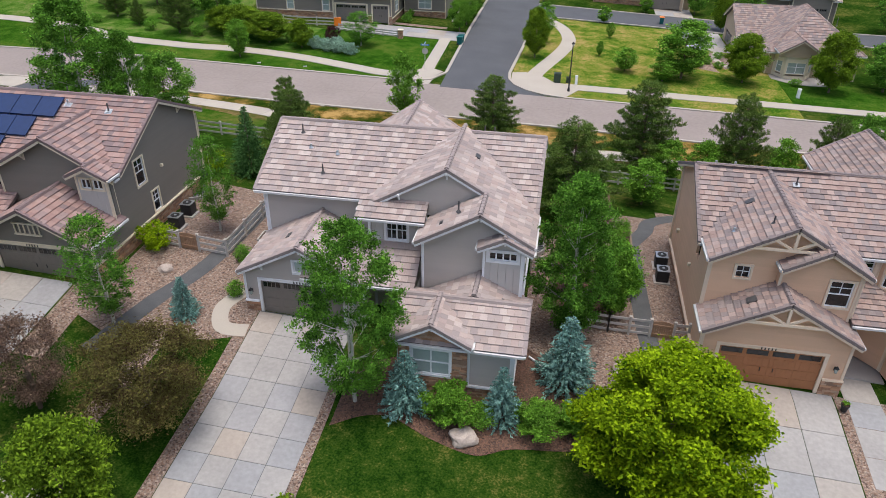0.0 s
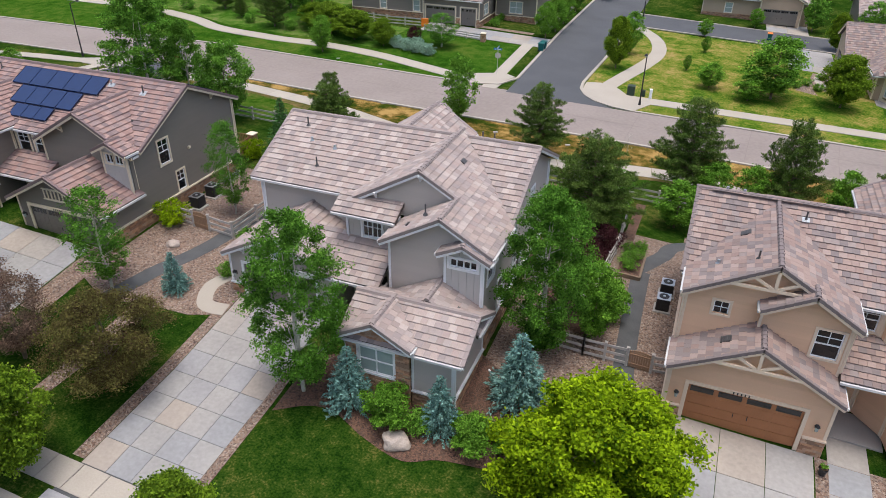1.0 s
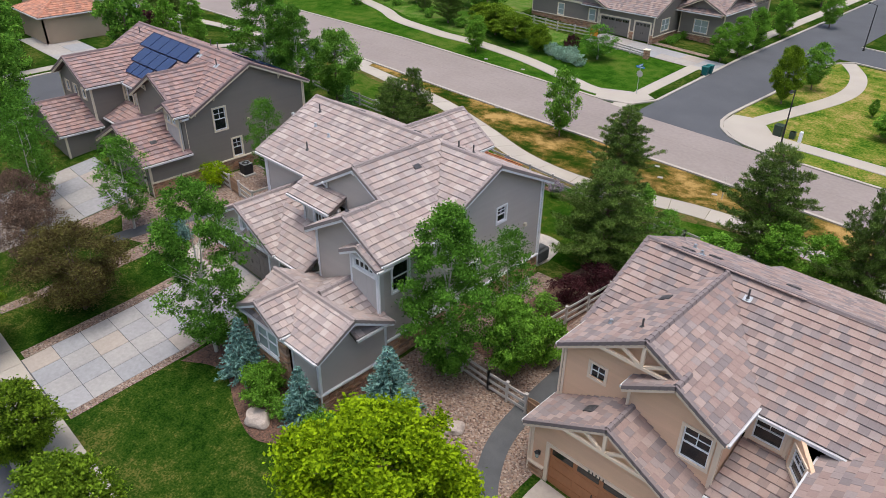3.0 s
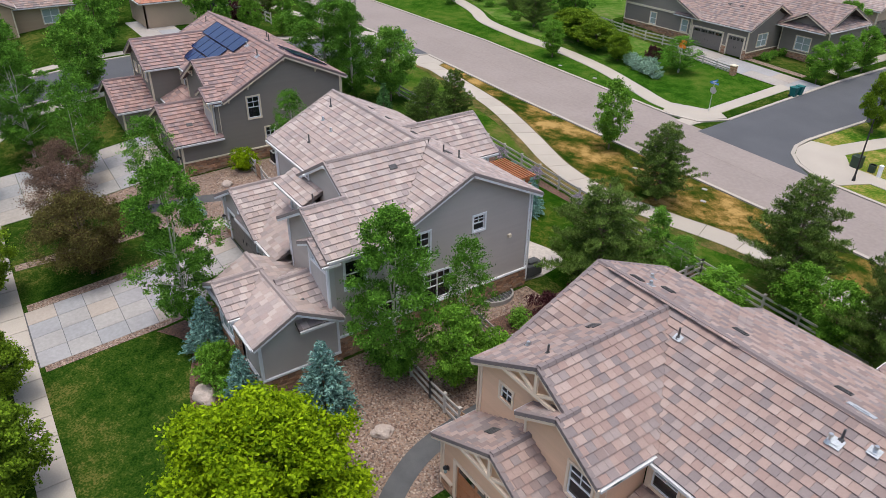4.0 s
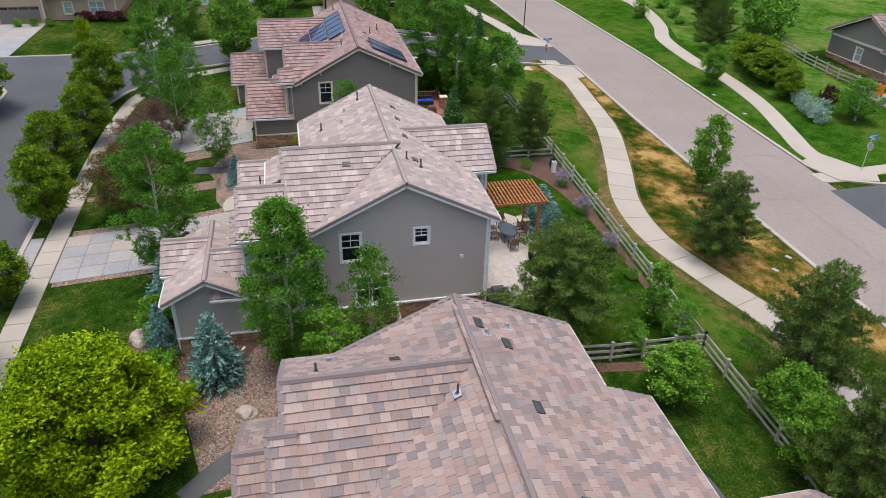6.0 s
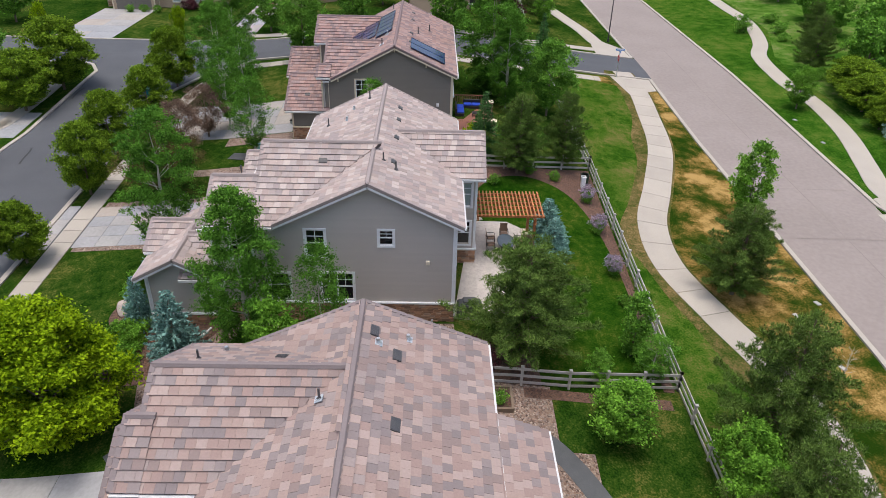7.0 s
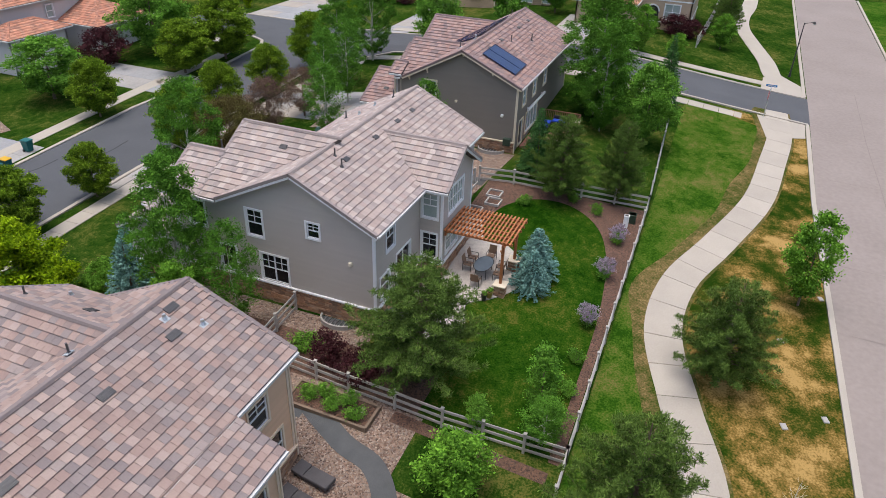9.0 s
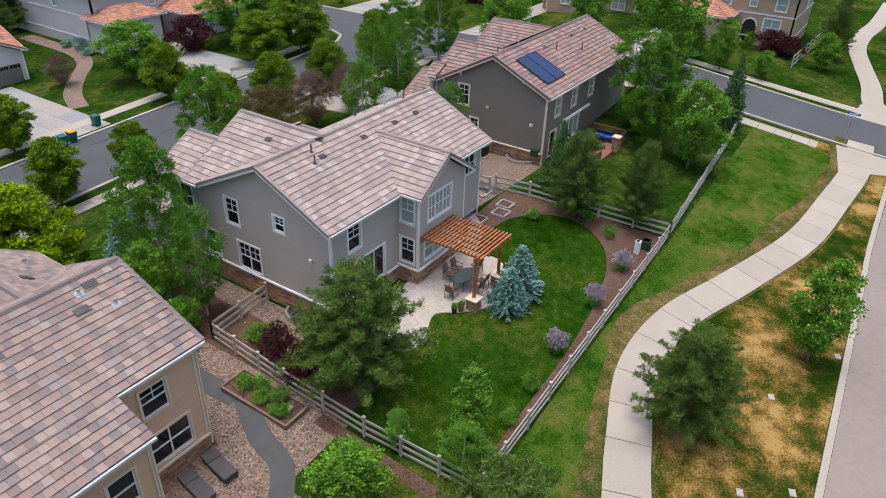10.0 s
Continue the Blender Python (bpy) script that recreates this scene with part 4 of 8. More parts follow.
path("slate_path", [(-22.6, 24.5), (-21.4, 28), (-20.0, 32), (-19.5, 36), (-19.2, 42.3)], 1.1, M_CRUSH, 0.045, label="dark crushed slate path")
path("slate_path", [(9.0, 26.6), (7.6, 28.4), (6.6, 31), (6.2, 36), (6.0, 42.0)], 1.1, M_CRUSH, 0.045, label="dark crushed slate path")
path("slate_path", [(5.6, 42.0), (7.0, 44.6), (7.6, 46.6), (9.6, 48.2), (12.5, 49.4), (16, 49.6)], 1.1, M_CRUSH, 0.045, label="dark crushed slate path")
drape("patio", [(-11.6, 44.0), (-1.0, 42.5)] + ribbon([(-0.8, 44.0), (-1.6, 46.5), (-3.0, 46.9), (-5.0, 46.2), (-6.2, 47.3), (-8.0, 48.4), (-10.4, 48.4), (-12.0, 46.5)], 0.0)[0], M_PATIO, 0.06, 0.2, label="mottled stamped concrete patio", category="patio")
drape("rock_bed", [(-17.0, 27.2), (-15.12, 27.2), (-15.12, 31.6), (-17.4, 31.6)], M_ROCK, 0.032, label="brown river rock beside the garage", category="gravel")
path("walk", [(-15.2, 27.6), (-16.6, 27.6), (-17.2, 29.0), (-16.6, 30.6), (-15.6, 31.2)], 0.9, M_WALK, 0.05, 0.15, "curved concrete step walk")
path("walk", [(-11.8, 44.4), (-14, 43.4), (-15.6, 41.5), (-16.4, 39.5)], 0.9, M_WALK, 0.055, 0.15, "curved concrete garden walk")

# ---- grey house in the middle ----
H = House("grey two-storey house with pale concrete tile roof", M_TILE, M_WHITE, (-8, 37, 1))
SM = 0.49
H.gable("x", 37.9, 9.35, -16.25, -0.3, 5.0, 5.0, SM)
H.gable("y", -5.05, 9.62, 31.8, 38.3, 4.85, 4.85, 0.57, ends=(True, False), r1e=32.9)
H.gable("y", -2.96, 8.46, 29.4, 31.82, 3.3, 2.75, 0.57, ends=(True, False))
H.gable("y", -1.66, 7.42, 29.1, 30.0, 1.35, 1.45, 0.5, ends=(True, False))
H.roof([(-9.75, 30.75, 6.95), (-6.0, 30.75, 6.95), (-6.0, 32.0, 7.55), (-9.75, 32.0, 7.55)])
H.gable("y", -12.4, 5.85, 28.85, 33.4, 3.5, 3.5, 0.52, ends=(True, False))
H.roof([(-12.4, 28.95, 3.95), (-6.2, 28.95, 3.95), (-6.2, 31.6, 5.4), (-12.4, 31.6, 5.4)])
H.gable("x", 27.5, 4.78, -6.6, -0.15, 2.3, 2.45, 0.54, ends=(False, True))
H.gable("y", -4.55, 4.85, 25.0, 27.6, 1.95, 1.95, 0.55, ends=(True, False))
H.gable("y", -2.9, 4.95, 27.6, 29.8, 3.0, 2.7, 0.52, ends=(False, False))
H.gable("y", -9.0, 8.82, 38.9, 44.3, 2.95, 2.8, 0.66, ends=(False, True), r0e=42.7)
# walls of the upper house
W = H.wall
rz = 1.85
W((-0.77, 29.7), (-0.77, 42.45), rz, [(0, 6.75), (3.4, 6.75), (8.2, 9.15), (12.75, 6.85)], M_GREY,
  holes=[(4.75, 5.85, 4.78, 6.45), (8.65, 9.5, 5.5, 6.45), (5.45, 7.25, 1.95, 3.75), (2.6, 3.8, 2.1, 3.7), (0.75, 1.95, 4.6, 6.2)])
H.window((-0.77, 35.0, 5.6), (0, 1), 1.0, 1.62, muntin=True)
H.window((-0.77, 38.77, 5.98), (0, 1), 0.75, 0.9, muntin=True)
H.window((-0.77, 36.05, 2.85), (0, 1), 1.75, 1.75, cols=2, muntin=True)
H.window((-0.77, 32.9, 2.9), (0, 1), 1.1, 1.55)
H.window((-0.77, 31.05, 5.4), (0, 1), 1.1, 1.55)
H.base((-0.74, 29.9), (-0.74, 42.5), 1.85)
# rear
W((-0.77, 42.45), (-15.8, 42.45), rz, [(0, 6.8), (15.03, 6.8)], M_GREY, holes=[(1.35, 2.45, 4.8, 6.4), (2.6, 4.5, 1.9, 4.0), (0.55, 1.75, 2.2, 3.6), (12.9, 14.3, 5.0, 6.4)])
H.window((-2.67, 42.45, 5.6), (-1, 0), 1.0, 1.55, muntin=True)
H.window((-1.92, 42.45, 2.9), (-1, 0), 1.1, 1.3)
H.window((-14.4, 42.45, 5.7), (-1, 0), 1.3, 1.35, cols=2)
H.window((-4.32, 42.45, 2.95), (-1, 0), 1.8, 2.05, rows=1, cols=2)
H.base((-0.74, 42.48), (-3.2, 42.48), 1.85)
H.base((-5.4, 42.48), (-6.6, 42.48), 1.85)
# rear wing
W((-6.6, 42.3), (-6.6, 43.9), rz, [(0, 6.9), (1.6, 6.9)], M_GREY, holes=[(0.3, 1.3, 4.9, 6.5), (0.3, 1.3, 2.3, 3.9)])
H.window((-6.6, 43.1, 5.75), (0, 1), 0.95, 1.6, muntin=True, blind=True)
H.window((-6.6, 43.1, 3.1), (0, 1), 0.95, 1.6, muntin=True)
W((-6.6, 43.9), (-11.5, 43.9), rz, [(0, 6.9), (2.4, 8.5), (4.9, 6.9)], M_GREY, holes=[(0.9, 3.4, 4.75, 6.5), (0.6, 2.6, 2.3, 3.8)])
H.window((-8.75, 43.9, 5.65), (-1, 0), 2.4, 1.6, cols=3, muntin=True, blind=True, rows=1)
H.window((-8.2, 43.9, 3.05), (-1, 0), 1.9, 1.4, cols=2, blind=True)
W((-11.5, 43.9), (-11.5, 42.3), rz, [(0, 6.9), (1.6, 6.9)], M_GREY)
H.base((-6.57, 42.3), (-6.57, 43.95), 1.95)
H.base((-6.55, 43.93), (-11.55, 43.93), 1.95)
# left side and front of the upper house
W((-15.8, 42.45), (-15.8, 33.3), 0.8, [(0, 6.85), (4.55, 9.1), (9.15, 6.85)], M_GREY)
W((-15.8, 33.3), (-9.2, 33.3), 0.8, [(0, 6.8), (6.6, 6.8)], M_GREY)
W((-9.2, 31.4), (-6.0, 31.4), 3.5, [(0, 7.0), (3.2, 7.0)], M_BATTEN, holes=[(0.95, 2.15, 5.4, 6.65)], kind="batten")
H.window((-7.65, 31.4, 6.02), (1, 0), 1.15, 1.2, rows=1, cols=2, muntin=True)
W((-9.2, 33.3), (-9.2, 31.4), 3.5, [(0, 6.9), (1.9, 6.9)], M_GREY)
W((-9.4, 32.0), (-0.9, 32.0), 6.8, [(0, 7.0), (4.35, 9.4), (8.5, 7.0)], M_GREY, corner=(False, False))
W((-5.95, 29.85), (-0.77, 29.85), 2.5, [(0, 6.75), (3.0, 8.3), (5.18, 7.0)], M_GREY)
W((-5.95, 31.5), (-5.95, 29.85), 2.5, [(0, 6.75), (1.65, 6.75)], M_GREY)
W((-2.75, 29.5), (-0.72, 29.5), 3.2, [(0, 6.75), (1.09, 7.25), (2.03, 6.75)], M_BATTEN, holes=[(0.28, 1.75, 5.93, 6.42)], kind="batten")
H.window((-1.73, 29.5, 6.17), (1, 0), 1.42, 0.46, rows=1, cols=4, tw=0.14)
W((-2.75, 29.9), (-2.75, 29.5), 3.2, [(0, 6.7), (0.4, 6.7)], M_BATTEN, kind="batten", corner=(False, False))
W((-0.72, 29.5), (-0.72, 29.9), 3.2, [(0, 6.7), (0.4, 6.7)], M_BATTEN, kind="batten", corner=(False, False))
# garage
W((-15.8, 29.3), (-9.0, 29.3), 0.9, [(0, 3.9), (3.4, 5.65), (6.8, 3.9)], M_GREY, holes=[(0.95, 5.6, 0.5, 3.3), (2.9, 3.7, 3.95, 4.75)])
garage_door(H.ob, (-14.85, 29.3), (-10.2, 29.3), 1.0, 3.28, H.o, M_GDOOR)
bm = bmesh.new()
for s in (-14.93, -10.12):
    beam(bm, Vector((s, 29.29, 1.0)) - H.o, Vector((s, 29.29, 3.45)) - H.o, 0.16, 0.07, up=(0, -1, 0))
beam(bm, Vector((-14.85, 29.29, 3.37)) - H.o, Vector((-10.2, 29.29, 3.37)) - H.o, 0.07, 0.18)
part("garage_door_trim", bm, M_WHITE, H.ob)
H.window((-12.5, 29.3, 4.35), (1, 0), 0.7, 0.7, rows=1, trim=M_WHITE, blind=True)
H.base((-15.85, 29.26), (-15.05, 29.26), 1.9)
W((-15.8, 33.3), (-15.8, 29.3), 0.8, [(0, 3.95), (4.0, 3.95)], M_GREY)
W((-9.0, 29.3), (-9.0, 31.5), 0.8, [(0, 3.9), (2.2, 3.9)], M_GREY)
W((-9.0, 31.45), (-5.95, 31.45), 0.8, [(0, 4.8), (3.05, 4.8)], M_GREY)
bm = bmesh.new()
beam(bm, Vector((-7.4, 31.4, 0.95)) - H.o, Vector((-7.4, 31.4, 3.05)) - H.o, 1.0, 0.08, up=(0, -1, 0))
part("front_door", bm, M_DARK, H.ob, "dark front door under the porch roof")
# study
W((-6.25, 25.4), (-2.85, 25.4), 0.0, [(0, 3.7), (1.7, 4.65), (3.4, 3.7)], M_STONE, holes=[(0.65, 2.6, 1.55, 3.1)], kind="stone")
H.window((-4.62, 25.4, 2.33), (1, 0), 1.85, 1.5, cols=2, blind=True)
W((-6.25, 31.45), (-6.25, 25.4), 0.0, [(0, 3.7), (6.05, 3.7)], M_GREY)
W((-2.85, 25.65), (-0.7, 25.65), 0.9, [(0, 3.6), (2.15, 3.6)], M_GREY)
W((-0.7, 25.65), (-0.7, 29.9), 0.95, [(0, 3.6), (1.85, 4.55), (4.25, 3.6)], M_GREY)
H.base((-2.85, 25.62), (-0.68, 25.62), 0.95)
H.base((-0.67, 25.6), (-0.67, 29.9), 0.98)
for c, o in (((-12.4, 28.9, 5.8), (0, -1, 0)), ((-14.6, 28.9, 4.6), (0, -1, 0)), ((-10.3, 28.9, 4.7), (0, -1, 0)), ((-5.05, 31.75, 9.5), (0, -1, 0)), ((-7.6, 31.7, 8.1), (0, -1, 0)),
             ((-2.96, 29.5, 8.4), (0, -1, 0)), ((-1.66, 29.2, 7.35), (0, -1, 0)), ((-4.55, 25.05, 4.8), (0, -1, 0)), ((-0.75, 27.5, 4.72), (1, 0, 0)), ((-0.75, 37.9, 9.3), (1, 0, 0)), ((-8.95, 43.9, 8.75), (0, 1, 0))):
    H.bracket((c[0] - 0.3 * o[0], c[1] - 0.3 * o[1] * 0 + 0.0, c[2]) if o[0] else (c[0], c[1] + 0.25 * (1 if o[1] < 0 else -1), c[2]), o)
NF, NB, NR = (0, -0.44, 0.9), (0, 0.44, 0.9), (0.5, 0, 0.87)
for p in ((-14.6, 36.9), (-12.6, 34.3)):
    H.pipe((p[0], p[1], 9.35 - (37.9 - p[1]) * SM + 0.05), 0.55)
for p in ((-13.8, 35.9), (-12.1, 35.6)):
    H.pipe((p[0], p[1], 9.35 - (37.9 - p[1]) * SM + 0.05), 0.16, True)
for x in (-13.0, -10.8, -7.8, -4.2):
    H.vent_plate((x, 39.0, 9.35 - 1.1 * SM), NB)
H.vent_plate((-3.9, 35.2, 9.62 - 1.15 * 0.57), NR)
H.vent_plate((-1.5, 28.3, 4.95 - 1.4 * 0.52), (0.46, 0, 0.89))
H.vent_plate((-13.6, 31.0, 5.85 - 1.2 * 0.52), (-0.46, 0, 0.89))
H.pipe((-3.9, 38.5, 9.05), 0.5)
H.pipe((-3.4, 39.2, 8.75), 0.5)
H.pipe((-4.2, 30.6, 7.9), 0.6)
H.vent_plate((-5.0, 30.3, 7.3), (-0.5, 0, 0.87), (0.25, 0.2))
H.done()

# ---- tan house ----
TAN_O = Vector((13, 37, 0))
T = House("tan two-storey house with rose concrete tile roof", M_TILE_ROSE, M_CREAM2, TAN_O)
ROSE_ROW = 0.36
PICK = []


def pick_tile(A, U, V, N, u, v, top, ln, d):
    """Sets aside the tiles of the stretch of roof over the landing window as pieces of their own."""
    q = A + U * (u + ln / 2) + V * (v + top) / 2 + TAN_O
    if len(PICK) < 295 and 9.0 < q.x < 15.5 and 38.3 < q.y < 42.6 and N.y > 0.2:
        PICK.append((A + U * u + V * v + N * d, U, V, N))
        return True
    return False


T.picked = pick_tile
T.gable("x", 38.45, 8.27, 8.3, 27.0, 5.0, 5.1, 0.474, slope_r=0.415, row=ROSE_ROW)
T.roof([(27.0, 45.6, 5.3), (12.35, 45.6, 5.3), (12.35, 43.5, 6.17), (27.0, 43.5, 6.17)], row=ROSE_ROW)
T.gable("y", 12.25, 8.23, 31.45, 38.4, 3.78, 3.8, 0.57, ends=(True, False), r1e=33.9, row=ROSE_ROW)
T.gable("y", 13.9, 7.38, 30.95, 31.9, 2.05, 2.15, 0.6, ends=(True, False), row=ROSE_ROW)
T.gable("y", 12.25, 5.1, 29.55, 31.9, 3.8, 3.8, 0.55, ends=(True, False), row=ROSE_ROW)
T.roof([(15.8, 30.9, 3.4), (18.9, 30.9, 3.4), (18.9, 33.75, 4.3), (15.8, 33.75, 4.3)], row=ROSE_ROW)
T.gable("y", 21.2, 7.2, 40.9, 49.2, 3.6, 3.6, 0.6, ends=(False, True), r0e=46.2, row=ROSE_ROW)
T.gable("y", 21.5, 7.1, 30.5, 36.0, 3.0, 3.0, 0.57, ends=(True, False), r1e=33.5, row=ROSE_ROW)
W = T.wall
W((8.65, 43.2), (8.65, 30.0), 0.6, [(0, 6.1), (4.75, 8.05), (9.6, 5.85), (11.3, 5.85), (11.32, 2.95), (13.2, 2.95)], M_TAN, holes=[(7.9, 8.8, 4.2, 5.5)])
W((12.5, 43.2), (8.65, 43.2), 0.9, [(0, 6.1), (3.85, 6.1)], M_TAN, holes=[(1.1, 2.4, 3.85, 5.3), (0.95, 3.1, 1.15, 2.8)])
T.window((10.75, 43.2, 4.57), (-1, 0), 1.2, 1.4, muntin=True)
T.window((10.45, 43.2, 1.97), (-1, 0), 2.05, 1.6, cols=2, blind=False)
T.base((12.5, 43.23), (8.6, 43.23), 0.92)
W((12.5, 45.2), (12.5, 43.2), 0.0, [(0, 5.3), (2.0, 6.0)], M_TAN)
W((27.0, 45.2), (12.5, 45.2), 0.0, [(0, 5.25), (14.5, 5.25)], M_TAN, holes=[(12.6, 13.8, 2.6, 4.2)])
T.window((13.8, 45.2, 3.4), (-1, 0), 1.1, 1.55)
W((8.65, 31.8), (15.75, 31.8), 2.5, [(0, 6.05), (3.6, 8.0), (7.1, 6.05)], M_TAN, holes=[(1.3, 2.05, 4.98, 5.72)])
T.window((10.3, 31.8, 5.35), (1, 0), 0.7, 0.7, rows=1, muntin=True)
W((11.95, 31.35), (15.75, 31.35), 2.5, [(0, 6.0), (1.95, 7.2), (3.8, 6.1)], M_TAN, holes=[(2.4, 3.55, 4.05, 5.6)])
T.window((14.92, 31.35, 4.83), (1, 0), 1.1, 1.5, muntin=True)
W((11.95, 31.8), (11.95, 31.35), 3.5, [(0, 6.0), (0.45, 6.0)], M_TAN, corner=(False, False))
W((15.75, 31.35), (15.75, 33.8), 2.5, [(0, 5.95), (2.45, 5.6)], M_TAN, corner=(False, False))
W((8.65, 29.98), (15.85, 29.98), -0.5, [(0, 2.95), (3.6, 4.9), (7.2, 2.95)], M_TAN, holes=[(0.95, 6.05, -0.6, 2.0)])
garage_door(T.ob, (9.62, 29.98), (14.68, 29.98), -0.32, 1.98, T.o, M_GDOOR_WOOD, True)
bm = bmesh.new()
for s in (9.53, 14.77):
    beam(bm, Vector((s, 29.97, -0.4)) - T.o, Vector((s, 29.97, 2.15)) - T.o, 0.18, 0.07, up=(0, -1, 0))
beam(bm, Vector((9.62, 29.97, 2.07)) - T.o, Vector((14.68, 29.97, 2.07)) - T.o, 0.07, 0.17)
part("garage_door_trim", bm, M_CREAM2, T.ob)
T.base((8.6, 29.94), (9.42, 29.94), 0.55)
T.base((14.88, 29.94), (15.9, 29.94), 0.55)
T.base((8.62, 43.2), (8.62, 30.0), 0.62)
W((15.85, 29.98), (15.85, 33.6), -0.5, [(0, 2.9), (3.62, 2.9)], M_TAN)
W((15.85, 33.75), (17.4, 33.75), -0.3, [(0, 5.95), (1.55, 5.95)], M_TAN, holes=[(0.2, 1.35, 4.5, 5.75)])
T.window((16.62, 33.75, 5.12), (1, 0), 1.1, 1.2, muntin=True)
W((17.4, 33.75), (18.6, 32.3), -0.3, [(0, 5.95), (1.88, 5.5)], M_TAN, holes=[(0.4, 1.5, 4.3, 5.4)])
T.window((18.0, 33.02, 4.85), (1.2, -1.45), 1.05, 1.05, muntin=True)
W((18.6, 32.3), (18.8, 31.0), -0.3, [(0, 5.3), (1.3, 5.3)], M_TAN)
W((18.8, 31.0), (24.2, 31.0), -0.5, [(0, 5.4), (2.7, 6.9), (5.4, 5.4)], M_TAN)
W((24.2, 31.0), (24.2, 33.75), -0.5, [(0, 5.4), (2.75, 5.4)], M_TAN)
W((24.2, 33.75), (27.0, 33.75), -0.5, [(0, 5.9), (2.8, 5.9)], M_TAN)
W((27.0, 33.6), (27.0, 45.2), -0.9, [(0, 5.6), (4.85, 8.1), (11.6, 5.3)], M_TAN)
W((24.5, 48.8), (17.9, 48.8), -1.2, [(0, 5.0), (3.3, 6.9), (6.6, 5.0)], M_TAN)
W((17.9, 48.8), (17.9, 45.2), -1.2, [(0, 5.0), (3.6, 5.0)], M_TAN)
W((24.5, 45.2), (24.5, 48.8), -1.2, [(0, 5.0), (3.6, 5.0)], M_TAN)
# gable timbers
for y, zp, s in ((31.42, 7.95, 1.0), (29.52, 4.85, 1.0)):
    bm = bmesh.new()
    beam(bm, Vector((10.2, y, zp - 0.95)) - T.o, Vector((14.3, y, zp - 0.95)) - T.o, 0.1, 0.14)
    beam(bm, Vector((12.25, y - 0.006, zp)) - T.o, Vector((12.25, y - 0.006, zp - 0.87)) - T.o, 0.14, 0.1, up=(0, -1, 0))
    for q in (-1, 1):
        beam(bm, Vector((12.25 + q * 0.9, y + 0.006 * q + 0.012, zp - 0.45)) - T.o, Vector((12.25 + q * 0.06, y + 0.006 * q + 0.012, zp - 0.9)) - T.o, 0.12, 0.1, up=(0, -1, 0))
    part("gable_truss", bm, M_CREAM2, T.ob, "pale timber gable truss")
NTB = (0, 0.383, 0.92)
for x, y in ((11.0, 39.9), (14.5, 40.0), (18.6, 40.2), (10.0, 39.0)):
    T.vent_plate((x, y, 8.27 - (y - 38.45) * 0.415), NTB, (0.6, 0.34))
for x, y in ((9.8, 40.3), (10.6, 39.2)):
    T.pipe((x, y, 8.27 - (y - 38.45) * 0.415 + 0.03), 0.16, True)
T.vent_plate((10.9, 35.6, 8.23 - 1.35 * 0.57), (-0.5, 0, 0.87), (0.4, 0.5))
T.vent_plate((10.8, 30.8, 5.1 - 1.45 * 0.55), (-0.48, 0, 0.88), (0.45, 0.5))
T.pipe((11.4, 32.7, 7.75), 0.45)
T.pipe((9.8, 33.2, 6.85), 0.14, True)
NTF = (0, -0.4, 0.92)
T.pipe((13.55, 37.4, 7.86), 0.5)
T.flashing((13.55, 37.4, 7.86), NTF, (0.34, 0.3))
T.pipe((19.94, 37.46, 7.87), 0.5)
T.pipe((19.7, 37.2, 7.76), 0.3, True)
T.flashing((19.85, 37.3, 7.8), NTF, (0.5, 0.4))
T.pipe((20.84, 37.71, 8.0), 0.2, True)
T.flashing((20.84, 37.71, 8.0), NTF, (0.38, 0.34))
T.flashing((19.64, 39.17, 8.0), NTB, (0.95, 0.35))
T.flashing((9.8, 40.3, 7.5), NTB, (0.35, 0.3))
T.flashing((10.6, 39.2, 7.96), NTB, (0.35, 0.3))
T.done()
TILE_MESH = bpy.data.meshes.new("roof_tile")
tv = [(0.004, 0, 0.066), (0.356, 0, 0.066), (0.356, 0.4, 0.016), (0.004, 0.4, 0.016), (0.004, 0, 0.03), (0.356, 0, 0.03), (0.356, 0.4, -0.01), (0.004, 0.4, -0.01)]
TILE_MESH.from_pydata(tv, [], [(0, 1, 2, 3), (0, 4, 5, 1), (1, 5, 6, 2), (2, 6, 7, 3), (3, 7, 4, 0)])
TILE_MESH.materials.append(M_TILE_ROSE_OBJ)
for p, U, V, N in PICK:
    ob = new("roof_tile", TILE_MESH)
    m = Matrix((U, V, N)).transposed().to_4x4()
    m.translation = p
    ob.parent = T.ob
    ob.matrix_local = m

# ---- taupe house with solar panels ----
LO = Vector((-33, 37, 2))
K = House("dark taupe two-storey house with rose tile roof", M_TILE_L, M_CREAM, LO)
K.gable("x", 38.05, 9.85, -42.0, -24.55, 5.2, 5.1, 0.53, slope_r=0.46)
K.gable("y", -28.6, 9.25, 32.2, 37.0, 4.0, 4.05, 0.56, ends=(True, False), r1e=32.7)
K.gable("y", -25.9, 7.9, 31.7, 32.8, 1.3, 1.35, 0.5, ends=(True, False))
K.gable("y", -28.4, 6.35, 28.9, 32.6, 3.9, 3.85, 0.52, ends=(True, False))
K.gable("y", -38.6, 9.0, 30.0, 36.5, 3.4, 3.4, 0.52, ends=(True, False), r1e=33.1)
K.gable("y", -38.6, 5.9, 27.2, 30.6, 3.6, 3.6, 0.5, ends=(True, False))
K.roof([(-36, 31.0, 4.6), (-31.5, 31.0, 4.6), (-31.5, 33.2, 5.6), (-36, 33.2, 5.6)])
W = K.wall
W((-24.9, 29.4), (-24.9, 42.75), 1.6, [(0, 4.3), (2.9, 4.3), (2.92, 7.0), (3.9, 7.0), (8.65, 9.65), (13.35, 7.45)], M_TAUPE, holes=[(5.4, 6.4, 5.3, 7.0), (6.6, 7.4, 2.95, 4.4)])
